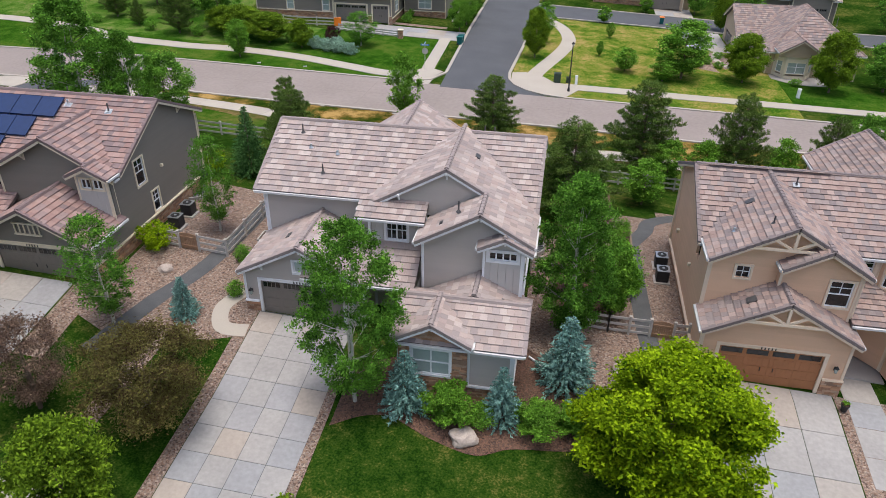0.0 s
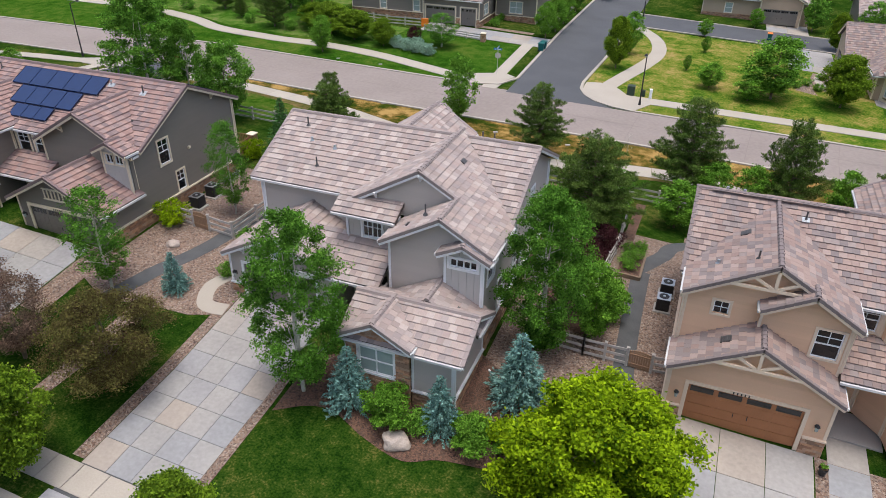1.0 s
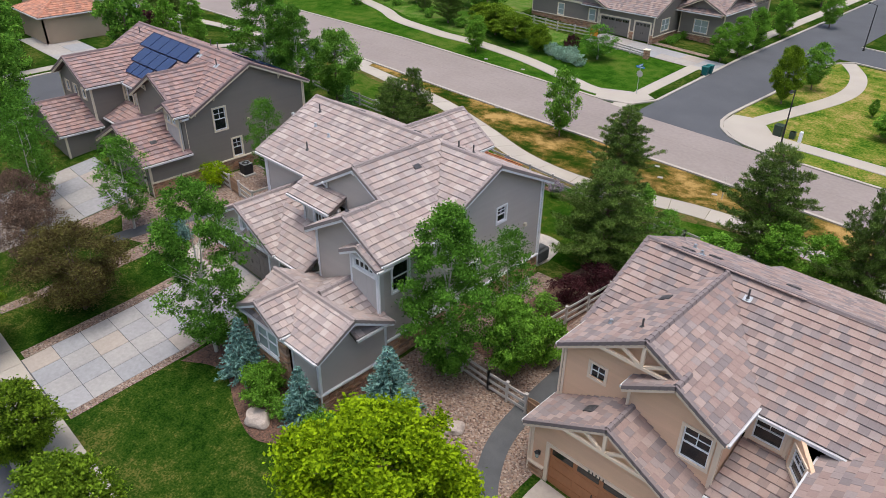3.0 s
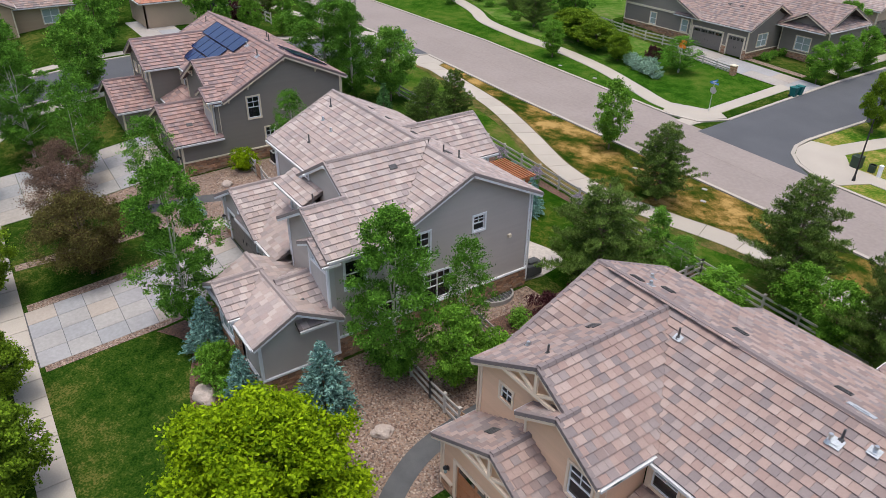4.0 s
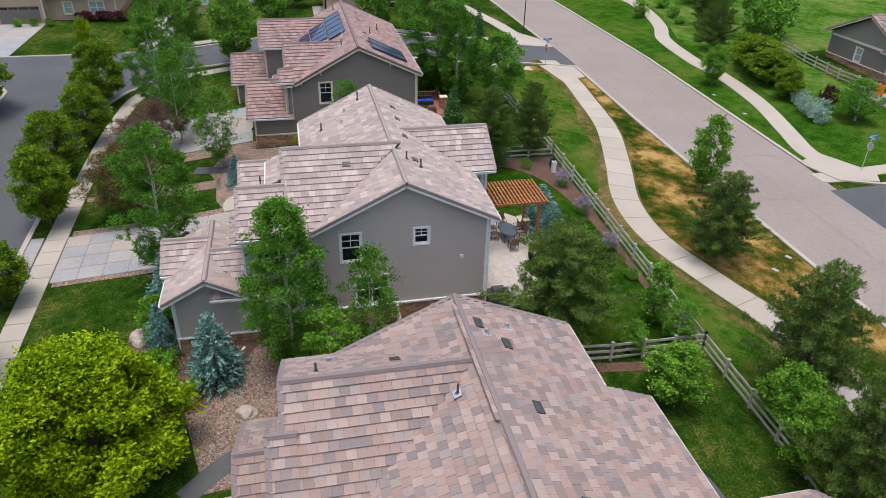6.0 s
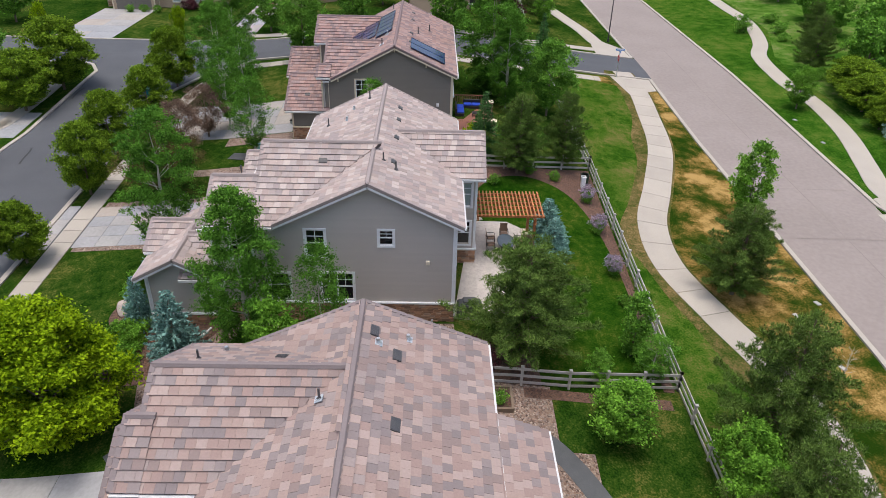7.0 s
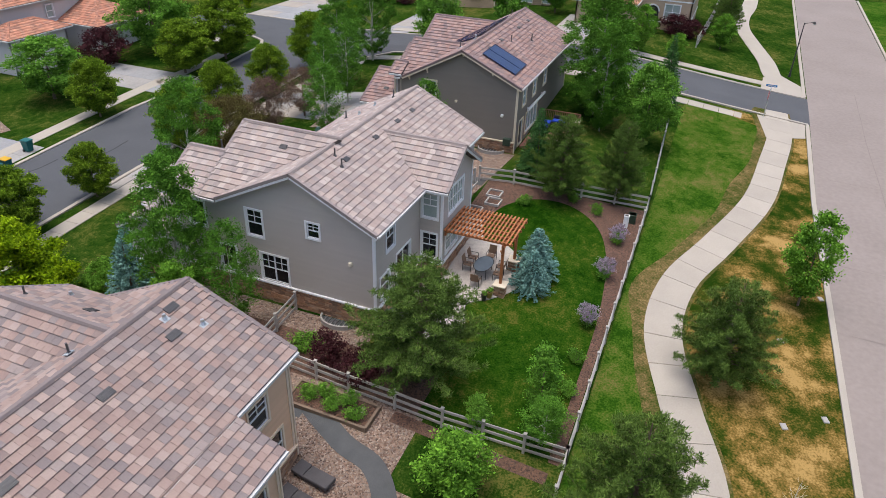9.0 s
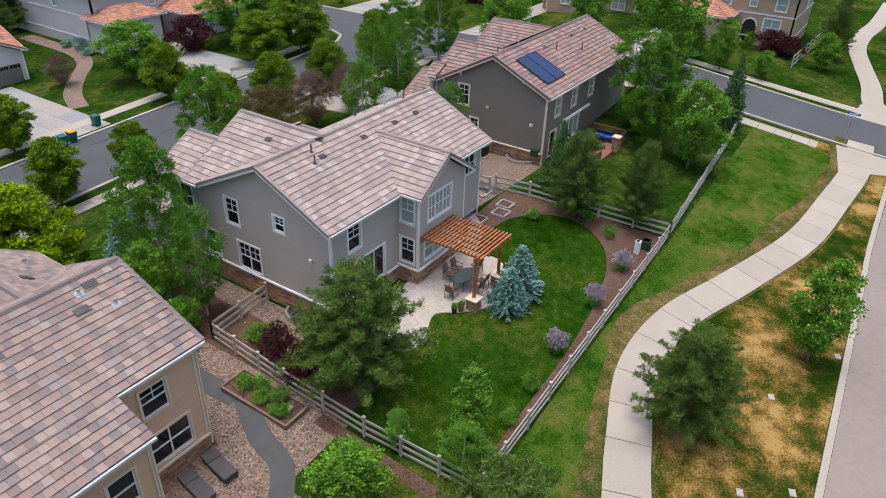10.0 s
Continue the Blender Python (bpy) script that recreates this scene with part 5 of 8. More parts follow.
K.window((-24.9, 35.3, 6.15), (0, 1), 0.95, 1.65, muntin=True)
K.window((-24.9, 36.4, 3.67), (0, 1), 0.75, 1.4, muntin=True)
K.base((-24.87, 29.4), (-24.87, 42.8), 2.85)
W((-24.9, 42.75), (-41.6, 42.75), 1.6, [(0, 7.4), (16.7, 7.4)], M_TAUPE, holes=[(1.6, 2.6, 5.4, 6.9), (4.6, 5.6, 5.4, 6.9), (8.0, 9.0, 5.4, 6.9), (3.0, 6.6, 2.6, 4.4), (1.1, 2.2, 2.2, 4.3)])
for x in (-27.0, -30.0, -33.4):
    K.window((x, 42.75, 6.15), (-1, 0), 0.95, 1.45, blind=True)
K.window((-29.7, 42.75, 3.5), (-1, 0), 3.5, 1.75, rows=1, cols=4, blind=True)
K.window((-26.55, 42.75, 3.25), (-1, 0), 1.05, 2.05, rows=1)
W((-41.6, 42.75), (-41.6, 30.4), 1.6, [(0, 7.4), (4.7, 9.65), (9.5, 7.0), (12.35, 7.0)], M_TAUPE)
W((-32.4, 32.6), (-24.9, 32.6), 4.0, [(0, 7.0), (3.8, 9.05), (7.5, 7.0)], M_TAUPE)
W((-26.9, 32.1), (-24.92, 32.1), 4.0, [(0, 7.2), (1.0, 7.7), (1.98, 7.2)], M_BATTEN, holes=[(0.3, 0.95, 6.35, 7.0), (1.05, 1.7, 6.35, 7.0)], kind="batten")
K.window((-26.27, 32.1, 6.68), (1, 0), 0.6, 0.6, rows=1, cols=2)
K.window((-25.52, 32.1, 6.68), (1, 0), 0.6, 0.6, rows=1, cols=2)
W((-32.0, 29.4), (-24.9, 29.4), 1.2, [(0, 4.3), (3.6, 6.15), (7.1, 4.3)], M_TAUPE, holes=[(0.9, 6.1, 1.0, 3.85)])
garage_door(K.ob, (-31.0, 29.4), (-25.9, 29.4), 1.5, 3.75, K.o, M_GDOOR)
bm = bmesh.new()
for s in (-31.1, -25.8):
    beam(bm, Vector((s, 29.38, 1.4)) - K.o, Vector((s, 29.38, 4.0)) - K.o, 0.2, 0.07, up=(0, -1, 0))
beam(bm, Vector((-31.0, 29.38, 3.88)) - K.o, Vector((-25.9, 29.38, 3.88)) - K.o, 0.07, 0.22)
for i in range(6):
    beam(bm, Vector((-29.3 + i * 0.3, 29.3, 4.6)) - K.o, Vector((-29.3 + i * 0.3, 29.3, 5.3)) - K.o, 0.06, 0.06, up=(0, -1, 0))
for z in (4.6, 5.3):
    beam(bm, Vector((-29.4, 29.3, z)) - K.o, Vector((-27.7, 29.3, z)) - K.o, 0.1, 0.08)
part("garage_door_trim", bm, M_CREAM, K.ob)
W((-32.0, 33.4), (-32.0, 29.4), 1.2, [(0, 4.3), (4.0, 4.3)], M_TAUPE)
W((-35.6, 33.0), (-32.4, 33.0), 1.5, [(0, 7.0), (3.2, 7.0)], M_TAUPE, holes=[(0.4, 1.5, 5.5, 7.0), (1.9, 3.0, 5.5, 7.0)])
K.window((-34.65, 33.0, 6.2), (1, 0), 1.05, 1.4, muntin=True)
K.window((-33.15, 33.0, 6.2), (1, 0), 1.05, 1.4, muntin=True)
W((-35.6, 30.4), (-35.6, 33.0), 1.5, [(0, 7.0), (2.6, 7.0)], M_TAUPE)
W((-41.6, 30.4), (-35.6, 30.4), 1.5, [(0, 7.1), (3.0, 8.75), (6.0, 7.1)], M_TAUPE, holes=[(1.0, 1.7, 5.9, 6.7), (2.6, 3.3, 5.9, 6.7), (4.2, 4.9, 5.9, 6.7)])
for x in (-40.25, -38.65, -37.05):
    K.window((x, 30.4, 6.3), (1, 0), 0.65, 0.75, rows=1)
W((-42.0, 27.6), (-35.2, 27.6), 1.2, [(0, 4.1), (3.4, 5.7), (6.8, 4.1)], M_TAUPE, holes=[(1.6, 5.2, 1.0, 3.7)])
garage_door(K.ob, (-40.3, 27.6), (-36.9, 27.6), 1.5, 3.6, K.o, M_GDOOR)
W((-35.2, 27.6), (-35.2, 30.4), 1.2, [(0, 4.1), (2.8, 4.1)], M_TAUPE)
W((-42.0, 30.4), (-42.0, 27.6), 1.2, [(0, 4.1), (2.8, 4.1)], M_TAUPE)
for c in ((-24.9, 38.05, 9.8), (-24.9, 35.0, 8.1), (-24.9, 40.6, 8.6), (-24.9, 33.4, 7.3)):
    K.bracket((c[0], c[1], c[2]), (1, 0, 0))
for c in ((-28.6, 32.5, 9.2), (-30.2, 32.5, 8.2), (-25.9, 32.0, 7.85), (-28.4, 29.2, 6.3)):
    K.bracket(c, (0, -1, 0))
K.vent_plate((-26.5, 35.0, 9.25 - 2.1 * 0.56), NR)
K.vent_plate((-26.2, 30.6, 6.35 - 2.2 * 0.52), NR)
for x in (-28, -31, -36, -39):
    K.vent_plate((x, 39.2, 9.85 - 1.15 * 0.46), NB)
K.pipe((-27.2, 36.9, 9.25), 0.6)
K.pipe((-32, 39.8, 9.05), 0.6)
K.pipe((-35, 40.8, 8.6), 0.6)
K.pipe((-40.3, 37.2, 9.4), 0.5)
K.done()


def solar(x0, x1, s0, s1, slope, ridge_y, ridge_z, side, n):
    """A row of solar panels on a slope, from s0 to s1 metres below the ridge along the ground."""
    th = thing("solar_array", "dark blue solar panels in a row on the tile roof", "solar panel", group="solar panels")
    for i in range(n):
        a, b = x0 + (x1 - x0) * i / n + 0.003, x0 + (x1 - x0) * (i + 1) / n - 0.003
        pts = [Vector((x, ridge_y + side * s, ridge_z - s * slope + 0.2)) for x, s in ((a, s0), (b, s0), (b, s1), (a, s1))]
        if side < 0:
            pts = pts[::-1]
        pts = pts[::-1]
        bm = bmesh.new()
        slab(bm, pts, (0, 0, -0.05))
        bmesh.ops.recalc_face_normals(bm, faces=bm.faces[:])
        pn = part("panel", bm, M_SOLAR, th)
        bm = bmesh.new()
        for k in range(4):
            beam(bm, pts[k] + Vector((0, 0, 0.005)), pts[(k + 1) % 4] + Vector((0, 0, 0.005)), 0.014, 0.03)
        part("panel_frame", bm, M_PFRAME, pn)
        bm = bmesh.new()
        for q in (pts[0], pts[2]):
            beam(bm, q - Vector((0, 0, 0.02)), q - Vector((0, 0, 0.3)), 0.04, 0.04)
        part("mount", bm, M_METAL, pn)


solar(-38.2, -30.5, 0.55, 1.95, 0.53, 38.05, 9.85, -1, 5)
solar(-37.1, -31.6, 2.05, 3.4, 0.53, 38.05, 9.85, -1, 4)
solar(-36.3, -32.9, 3.5, 4.45, 0.53, 38.05, 9.85, -1, 3)
solar(-29.0, -25.9, 1.25, 4.1, 0.46, 38.05, 9.85, 1, 2)

# ---- houses farther off ----


def far_house(label, at, size, turn, wall_m, tile_m, trim_m, z_eave, slope, garage=None, stone=True, wins=(), wing=0.45):
    """A house with a hipped front gable, seen from far off. size: half width, half depth."""
    x, y = at
    g = gz(x, y)
    h = House(label, tile_m, trim_m, (0, 0, 0))
    h.single = False
    w, d = size
    zr = z_eave + d * slope
    h.gable("x", 0, zr, -w - 0.4, w + 0.4, d + 0.5, d + 0.5, slope, row=0.42)
    h.gable("y", w * wing, z_eave + 3.0 * slope + 0.4, -d - 2.2, 0, 3.4, 3.4, slope, ends=(True, False), row=0.42)
    h.wall((-w, -d), (w, -d), -1.5, [(0, z_eave), (2 * w, z_eave)], wall_m)
    h.wall((w, -d), (w, d), -1.5, [(0, z_eave), (d, zr - 0.2), (2 * d, z_eave)], wall_m)
    h.wall((w, d), (-w, d), -1.5, [(0, z_eave), (2 * w, z_eave)], wall_m)
    h.wall((-w, d), (-w, -d), -1.5, [(0, z_eave), (d, zr - 0.2), (2 * d, z_eave)], wall_m)
    gx0, gx1 = w * wing - 3, w * wing + 3
    h.wall((gx0, -d - 1.8), (gx1, -d - 1.8), -1.5, [(0, z_eave), (3, z_eave + 3.0 * slope), (6, z_eave)], wall_m, holes=[(0.5, 5.5, -1.5, 2.3)] if garage else ())
    h.wall((gx0, -d), (gx0, -d - 1.8), -1.5, [(0, z_eave), (1.8, z_eave)], wall_m)
    h.wall((gx1, -d - 1.8), (gx1, -d), -1.5, [(0, z_eave), (1.8, z_eave)], wall_m)
    if garage:
        garage_door(h.ob, (gx0 + 0.5, -d - 1.8), (gx1 - 0.5, -d - 1.8), 0.0, 2.25, Vector((0, 0, 0)), garage)
    if stone:
        for a, b in (((-w, -d - 0.03), (gx0, -d - 0.03)), ((w + 0.03, -d), (w + 0.03, d)), ((-w - 0.03, d), (-w - 0.03, -d))):
            L = (Vector(b) - Vector(a)).length
            h.wall(a, b, -1.5, [(0, 0.8), (L, 0.8)], M_STONE, kind="stone", lens=(0.4, 1.0))
    for side, u, z, ww, hh in wins:
        c, dr = {"f": ((u, -d - 0.02, z), (1, 0)), "r": ((w + 0.02, u, z), (0, 1)), "l": ((-w - 0.02, u, z), (0, -1)), "b": ((u, d + 0.02, z), (-1, 0)), "g": ((u, -d - 1.82, z), (1, 0))}[side]
        h.window(Vector(c) + Vector((dr[1], -dr[0], 0)) * 0.09, dr, ww, hh, cols=2 if ww > 1.2 else 1, blind=True)
    h.vent_plate((0, -1.5, zr - 1.5 * slope), (0, -slope, 1))
    h.done()
    h.ob.matrix_world = pose(x, y, g, 0, 0, turn)
    return h


def hip_roof(h, x0, x1, y0, y1, z, slope, row=0.42):
    """A hipped roof over a rectangle of eaves at height z."""
    w, d = (x1 - x0) / 2, (y1 - y0) / 2
    k = min(w, d)
    zr = z + k * slope
    a, b = ((x0 + k, (y0 + y1) / 2, zr), (x1 - k, (y0 + y1) / 2, zr)) if w >= d else (((x0 + x1) / 2, y0 + k, zr), ((x0 + x1) / 2, y1 - k, zr))
    c = [(x0, y0, z), (x1, y0, z), (x1, y1, z), (x0, y1, z)]
    if w >= d:
        sides = [[c[0], c[1], b, a], [c[1], c[2], b], [c[2], c[3], a, b], [c[3], c[0], a]]
        hips = ((c[0], a), (c[1], b), (c[2], b), (c[3], a))
    else:
        sides = [[c[0], c[1], a], [c[1], c[2], b, a], [c[2], c[3], b], [c[3], c[0], a, b]]
        hips = ((c[0], a), (c[1], a), (c[2], b), (c[3], b))
    for q in sides:
        h.roof(q, row=row)
    for p, q in hips:
        h.cap(p, q)
    if abs(w - d) > 0.3:
        h.cap(a, b)


def box_walls(h, x0, x1, y0, y1, z0, z1, m, kind="siding"):
    for a, b in (((x0, y0), (x1, y0)), ((x1, y0), (x1, y1)), ((x1, y1), (x0, y1)), ((x0, y1), (x0, y0))):
        L = (Vector(b) - Vector(a)).length
        h.wall(a, b, z0, [(0, z1), (L, z1)], m, kind=kind)


def north_house():
    """Grey single-storey house with a broad gable over two windows, then three garage bays, facing the parkway."""
    h = House("single-storey grey house with stone base and wide garage", M_TILE_ROSE, M_CREAM, (-34, 104, 1.0))
    h.single = False
    h.gable("y", -38.3, 7.9, 97.3, 113, 6.4, 7.0, 0.47, row=0.42)
    h.gable("x", 102.8, 7.0, -35.5, -23.9, 5.3, 5.3, 0.47, ends=(False, True), row=0.42)
    h.gable("y", -20.9, 6.5, 103.8, 113, 3.4, 3.4, 0.5, row=0.42)
    h.gable("x", 109.0, 7.2, -33.0, -18.0, 5.5, 5.5, 0.47, ends=(False, True), row=0.42)
    h.wall((-44.4, 98.0), (-32.9, 98.0), 0.4, [(0, 4.5), (11.5, 4.5)], M_TAUPE, holes=[(4.6, 5.7, 2.4, 3.95), (9.9, 11.0, 2.4, 3.95)])
    h.wall((-44.4, 97.96), (-31.6, 97.96), 4.5, [(0, 4.7), (6.1, 7.7), (12.8, 4.6)], M_GABLE, corner=(False, False))
    bm = bmesh.new()
    beam(bm, Vector((-44.4, 97.93, 4.5)) - h.o, Vector((-32.0, 97.93, 4.5)) - h.o, 0.08, 0.25)
    part("belt_board", bm, M_CREAM, h.ob)
    h.window((-39.25, 98.0, 3.17), (1, 0), 1.0, 1.5, blind=True)
    h.window((-33.95, 98.0, 3.17), (1, 0), 1.0, 1.5, blind=True)
    h.base((-44.4, 97.96), (-32.9, 97.96), 2.25)
    h.wall((-32.9, 98.1), (-24.4, 98.1), 0.4, [(0, 4.4), (8.5, 4.4)], M_TAUPE, holes=[(0.35, 4.85, 0.3, 3.4), (5.75, 8.0, 0.3, 3.4)])
    garage_door(h.ob, (-32.5, 98.1), (-28.1, 98.1), 1.1, 3.35, h.o, M_GDOOR)
    garage_door(h.ob, (-27.1, 98.1), (-24.95, 98.1), 1.0, 3.35, h.o, M_GDOOR)
    for x in (-32.62, -27.95, -27.22, -24.8):
        bm = bmesh.new()
        beam(bm, Vector((x, 98.08, 0.8)) - h.o, Vector((x, 98.08, 3.55)) - h.o, 0.2, 0.08, up=(0, -1, 0))
        part("garage_post", bm, M_CREAM, h.ob)
    for a, b in ((-32.5, -28.1), (-27.1, -24.95)):
        bm = bmesh.new()
        beam(bm, Vector((a, 98.08, 3.47)) - h.o, Vector((b, 98.08, 3.47)) - h.o, 0.08, 0.2)
        part("garage_lintel", bm, M_CREAM, h.ob)
    h.base((-27.95, 98.06), (-27.25, 98.06), 2.0)
    h.base((-24.8, 98.06), (-24.36, 98.06), 2.0)
    h.wall((-24.4, 98.1), (-24.4, 107.2), 0.3, [(0, 4.5), (4.6, 6.6), (9.1, 4.5)], M_TAUPE, holes=[(2.0, 4.1, 2.1, 3.7)])
    h.window((-24.4, 101.15, 2.9), (0, 1), 2.0, 1.5, cols=2, blind=True)
    h.base((-24.36, 98.1), (-24.36, 107.2), 1.7)
    h.wall((-24.0, 104.4), (-17.8, 104.4), 0.2, [(0, 4.7), (3.1, 6.1), (6.2, 4.7)], M_TAUPE, holes=[(2.1, 4.1, 1.9, 3.6)])
    h.window((-20.9, 104.4, 2.75), (1, 0), 1.9, 1.6, cols=2, blind=True)
    h.base((-24.0, 104.36), (-17.8, 104.36), 1.6)
    h.wall((-17.8, 104.4), (-17.8, 113), 0.2, [(0, 4.6), (10.2, 4.6)], M_TAUPE)
    h.wall((-17.8, 113), (-44.4, 113), 0.2, [(0, 4.2), (26.6, 4.2)], M_TAUPE)
    h.wall((-44.4, 113), (-44.4, 98.0), 0.4, [(0, 4.2), (15, 4.2)], M_TAUPE)
    for x, y, z in ((-30.0, 101.2, 6.25), (-28.2, 101.2, 6.25), (-36.2, 101, 6.9)):
        h.vent_plate((x, y, z), (0, -0.42, 0.9) if x > -35 else (0.42, 0, 0.9))
    h.done()


def bay_house():
    """Tan single-storey house with a hipped roof, a bay under a small gable, and a garage at its far side."""
    h = House("single-storey tan house with hipped roof and bay window", M_TILE_ROSE, M_CREAM, (29, 100, -1.6))
    h.single = False
    hip_roof(h, 24.6, 36.2, 91.9, 106.5, 1.5, 0.72)
    h.gable("x", 104.4, 4.6, 22.2, 31.0, 5.9, 4.5, 0.5, ends=(True, False), row=0.42)
    h.gable("y", 28.2, 3.5, 90.0, 94.5, 2.5, 2.5, 0.62, ends=(True, False), row=0.42)
    W = h.wall
    W((25.1, 92.4), (35.7, 92.4), -2.6, [(0, 1.5), (10.6, 1.5)], M_STUCCO_TAN)
    W((35.7, 92.4), (35.7, 106), -2.8, [(0, 1.5), (13.6, 1.5)], M_STUCCO_TAN)
    W((35.7, 106), (22.6, 108.8), -2.8, [(0, 1.5), (13.4, 1.5)], M_STUCCO_TAN)
    W((22.6, 108.8), (22.6, 98.7), -2.4, [(0, 2.3), (4.3, 4.4), (10.1, 1.6)], M_STUCCO_TAN, holes=[(1.2, 5.6, -2.0, 0.7), (7.2, 8.2, -0.6, 0.9)])
    garage_door(h.ob, (22.6, 107.5), (22.6, 103.3), -1.5, 0.7, h.o, M_GDOOR)
    h.window((22.6, 101.1, 0.15), (0, -1), 0.95, 1.45, blind=True)
    W((22.6, 98.7), (25.1, 98.7), -2.4, [(0, 1.6), (2.5, 1.6)], M_STUCCO_TAN)
    W((25.1, 98.7), (25.1, 92.4), -2.5, [(0, 1.5), (6.3, 1.5)], M_STUCCO_TAN)
    W((25.9, 90.5), (30.5, 90.5), 1.3, [(0, 1.9), (2.3, 3.3), (4.6, 1.9)], M_STUCCO_TAN, corner=(False, False))
    for a, b, win in (((25.9, 92.4), (26.9, 90.7), 1.0), ((26.9, 90.7), (29.5, 90.7), 2.2), ((29.5, 90.7), (30.5, 92.4), 1.0)):
        L = (Vector(b) - Vector(a)).length
        u = (Vector(b) - Vector(a)).normalized()
        c = (Vector(a) + Vector(b)) / 2
        W(a, b, -2.6, [(0, 1.4), (L, 1.4)], M_CREAM, holes=[(L / 2 - win / 2, L / 2 + win / 2, -0.75, 0.95)], kind="plain", corner=(False, False))
        h.window((c.x, c.y, 0.1), u, win - 0.1, 1.6, cols=2 if win > 1.5 else 1, blind=True, tw=0.08)
    h.pipe((33.5, 97.0, 3.9), 1.0)
    h.done()
    deck = drape("patio", ribbon([(25.5, 90.2), (27.5, 88.8), (30.5, 88.6), (33.0, 89.6)], 0.0)[0] + [(33.0, 92.2), (25.5, 92.2)], M_CONC, 0.06, 0.2, label="pale concrete terrace below the bay window", category="patio")
    return deck


def stucco_house(label, at, turn, body, z, wings, wins, doors, wall_m=M_STUCCO):
    """A two-storey stucco house with hipped terracotta roofs and low hipped wings. body and wings: x0, x1, y0, y1 (and eave height)."""
    h = House(label, M_TILE_RED, M_WHITE, (0, 0, 0))
    h.single = False
    x0, x1, y0, y1 = body
    box_walls(h, x0, x1, y0, y1, -1.5, z, wall_m, "plain")
    hip_roof(h, x0 - 0.5, x1 + 0.5, y0 - 0.5, y1 + 0.5, z, 0.4)
    bm = bmesh.new()
    for a, b in (((x0, y0), (x1, y0)), ((x1, y0), (x1, y1)), ((x0, y1), (x0, y0))):
        beam(bm, (*a, 0.75), (*b, 0.75), 0.12, 0.16)
        beam(bm, (*a, z / 2 + 0.4), (*b, z / 2 + 0.4), 0.12, 0.16)
    part("belt_course", bm, M_WHITE, h.ob)
    for a, b, c, d, e in wings:
        box_walls(h, a, b, c, d, -1.5, e, wall_m, "plain")
        hip_roof(h, a - 0.5, b + 0.5, c - 0.5, d + 0.5, e, 0.42)
    for c, u, w, hh in wins:
        n = Vector((u[1], -u[0], 0))
        h.window(Vector(c) + n * 0.1, u, w, hh, cols=2 if w > 1.2 else 1, blind=True)
    for a, b, hh, m in doors:
        if m:
            garage_door(h.ob, a, b, 0.0, hh, Vector((0, 0, 0)), m)
        else:
            A, B = Vector((*a, 0)), Vector((*b, 0))
            U = (B - A).normalized()
            N = U.cross(Vector((0, 0, 1)))
            r = (B - A).length / 2
            bm = bmesh.new()
            out = [A, B] + [(A + B) / 2 + U * math.cos(t) * r + Vector((0, 0, hh - r + math.sin(t) * r)) for t in [math.pi * i / 10 for i in range(11)]]
            slab(bm, [p + N * 0.05 for p in out], N * -0.06)
            part("front_door", bm, M_DARK, h.ob, "dark arched entry door")
            bm = bmesh.new()
            for p, q in zip(out[2:], out[3:]):
                beam(bm, p + N * 0.06 + (p - (A + B) / 2).normalized() * 0.08, q + N * 0.06 + (q - (A + B) / 2).normalized() * 0.08, 0.16, 0.1, up=N)
            part("arch_trim", bm, M_WHITE, h.ob)
    h.done()
    h.ob.matrix_world = pose(*at, gz(*at), 0, 0, turn)


M_GABLE = mat("grey_tan_gable_siding", (0.3, 0.265, 0.23), 0.7, vary=0.05, scale=0.5, fine=30, bump=0.1, island=0.02)
north_house()
bay_house()
stucco_house("pale two-storey house with terracotta tile roof and arched windows", (-33, -28), 180, (-7.7, 7, -11.5, 10), 6.0,
             [(-8.0, -0.7, -14.7, -10.4, 3.5), (1.5, 9.5, -17.4, -8.0, 3.3)],
             [((-7.7, -4.0, 4.6), (0, -1), 0.9, 1.5), ((-7.7, 3.0, 4.6), (0, -1), 0.9, 1.5), ((4.4, -17.4, 1.7), (1, 0), 0.9, 1.6), ((7.6, -17.4, 1.7), (1, 0), 0.9, 1.6), ((0.4, -11.5, 4.6), (1, 0), 0.9, 1.4), ((1.5, -10.0, 1.7), (0, -1), 0.7, 1.6)],
             [((-6.8, -14.7), (-2.0, -14.7), 2.3, M_GDOOR), ((1.5, -12.6), (1.5, -16.4), 2.2, M_GDOOR), ((-0.4, -11.5), (0.7, -11.5), 2.4, None)])
stucco_house("tan two-storey stucco house with arched entry and red tile roof", (-77.5, 46.0), 90, (-5.0, 6.0, -6, 6), 6.0,
             [(-8.2, -0.9, -10.2, -3.0, 3.3)],
             [((3.6, -6.0, 2.0), (1, 0), 1.9, 1.9), ((4.2, -6.0, 4.7), (1, 0), 1.2, 1.4), ((-2.2, -6.0, 4.7), (1, 0), 1.2, 1.4), ((1.0, -6.0, 4.8), (1, 0), 0.8, 1.2), ((6.0, 0.0, 4.6), (0, 1), 1.0, 1.4)],
             [((0.3, -6.0), (1.9, -6.0), 2.7, None), ((-6.6, -10.2), (-2.2, -10.2), 2.2, M_GDOOR)], M_STUCCO_TAN)
far_house("tan single-storey house with gabled wing and stone porch", (-82, 25.0), (8.0, 6), 90, M_TAN_FAR, M_TILE_ROSE, M_CREAM, 3.2, 0.5, None, wing=-0.45,
          wins=(("f", 3.6, 1.7, 1.9, 1.7), ("f", 6.6, 1.7, 1.1, 1.5), ("g", -3.6, 1.6, 1.4, 1.4)))
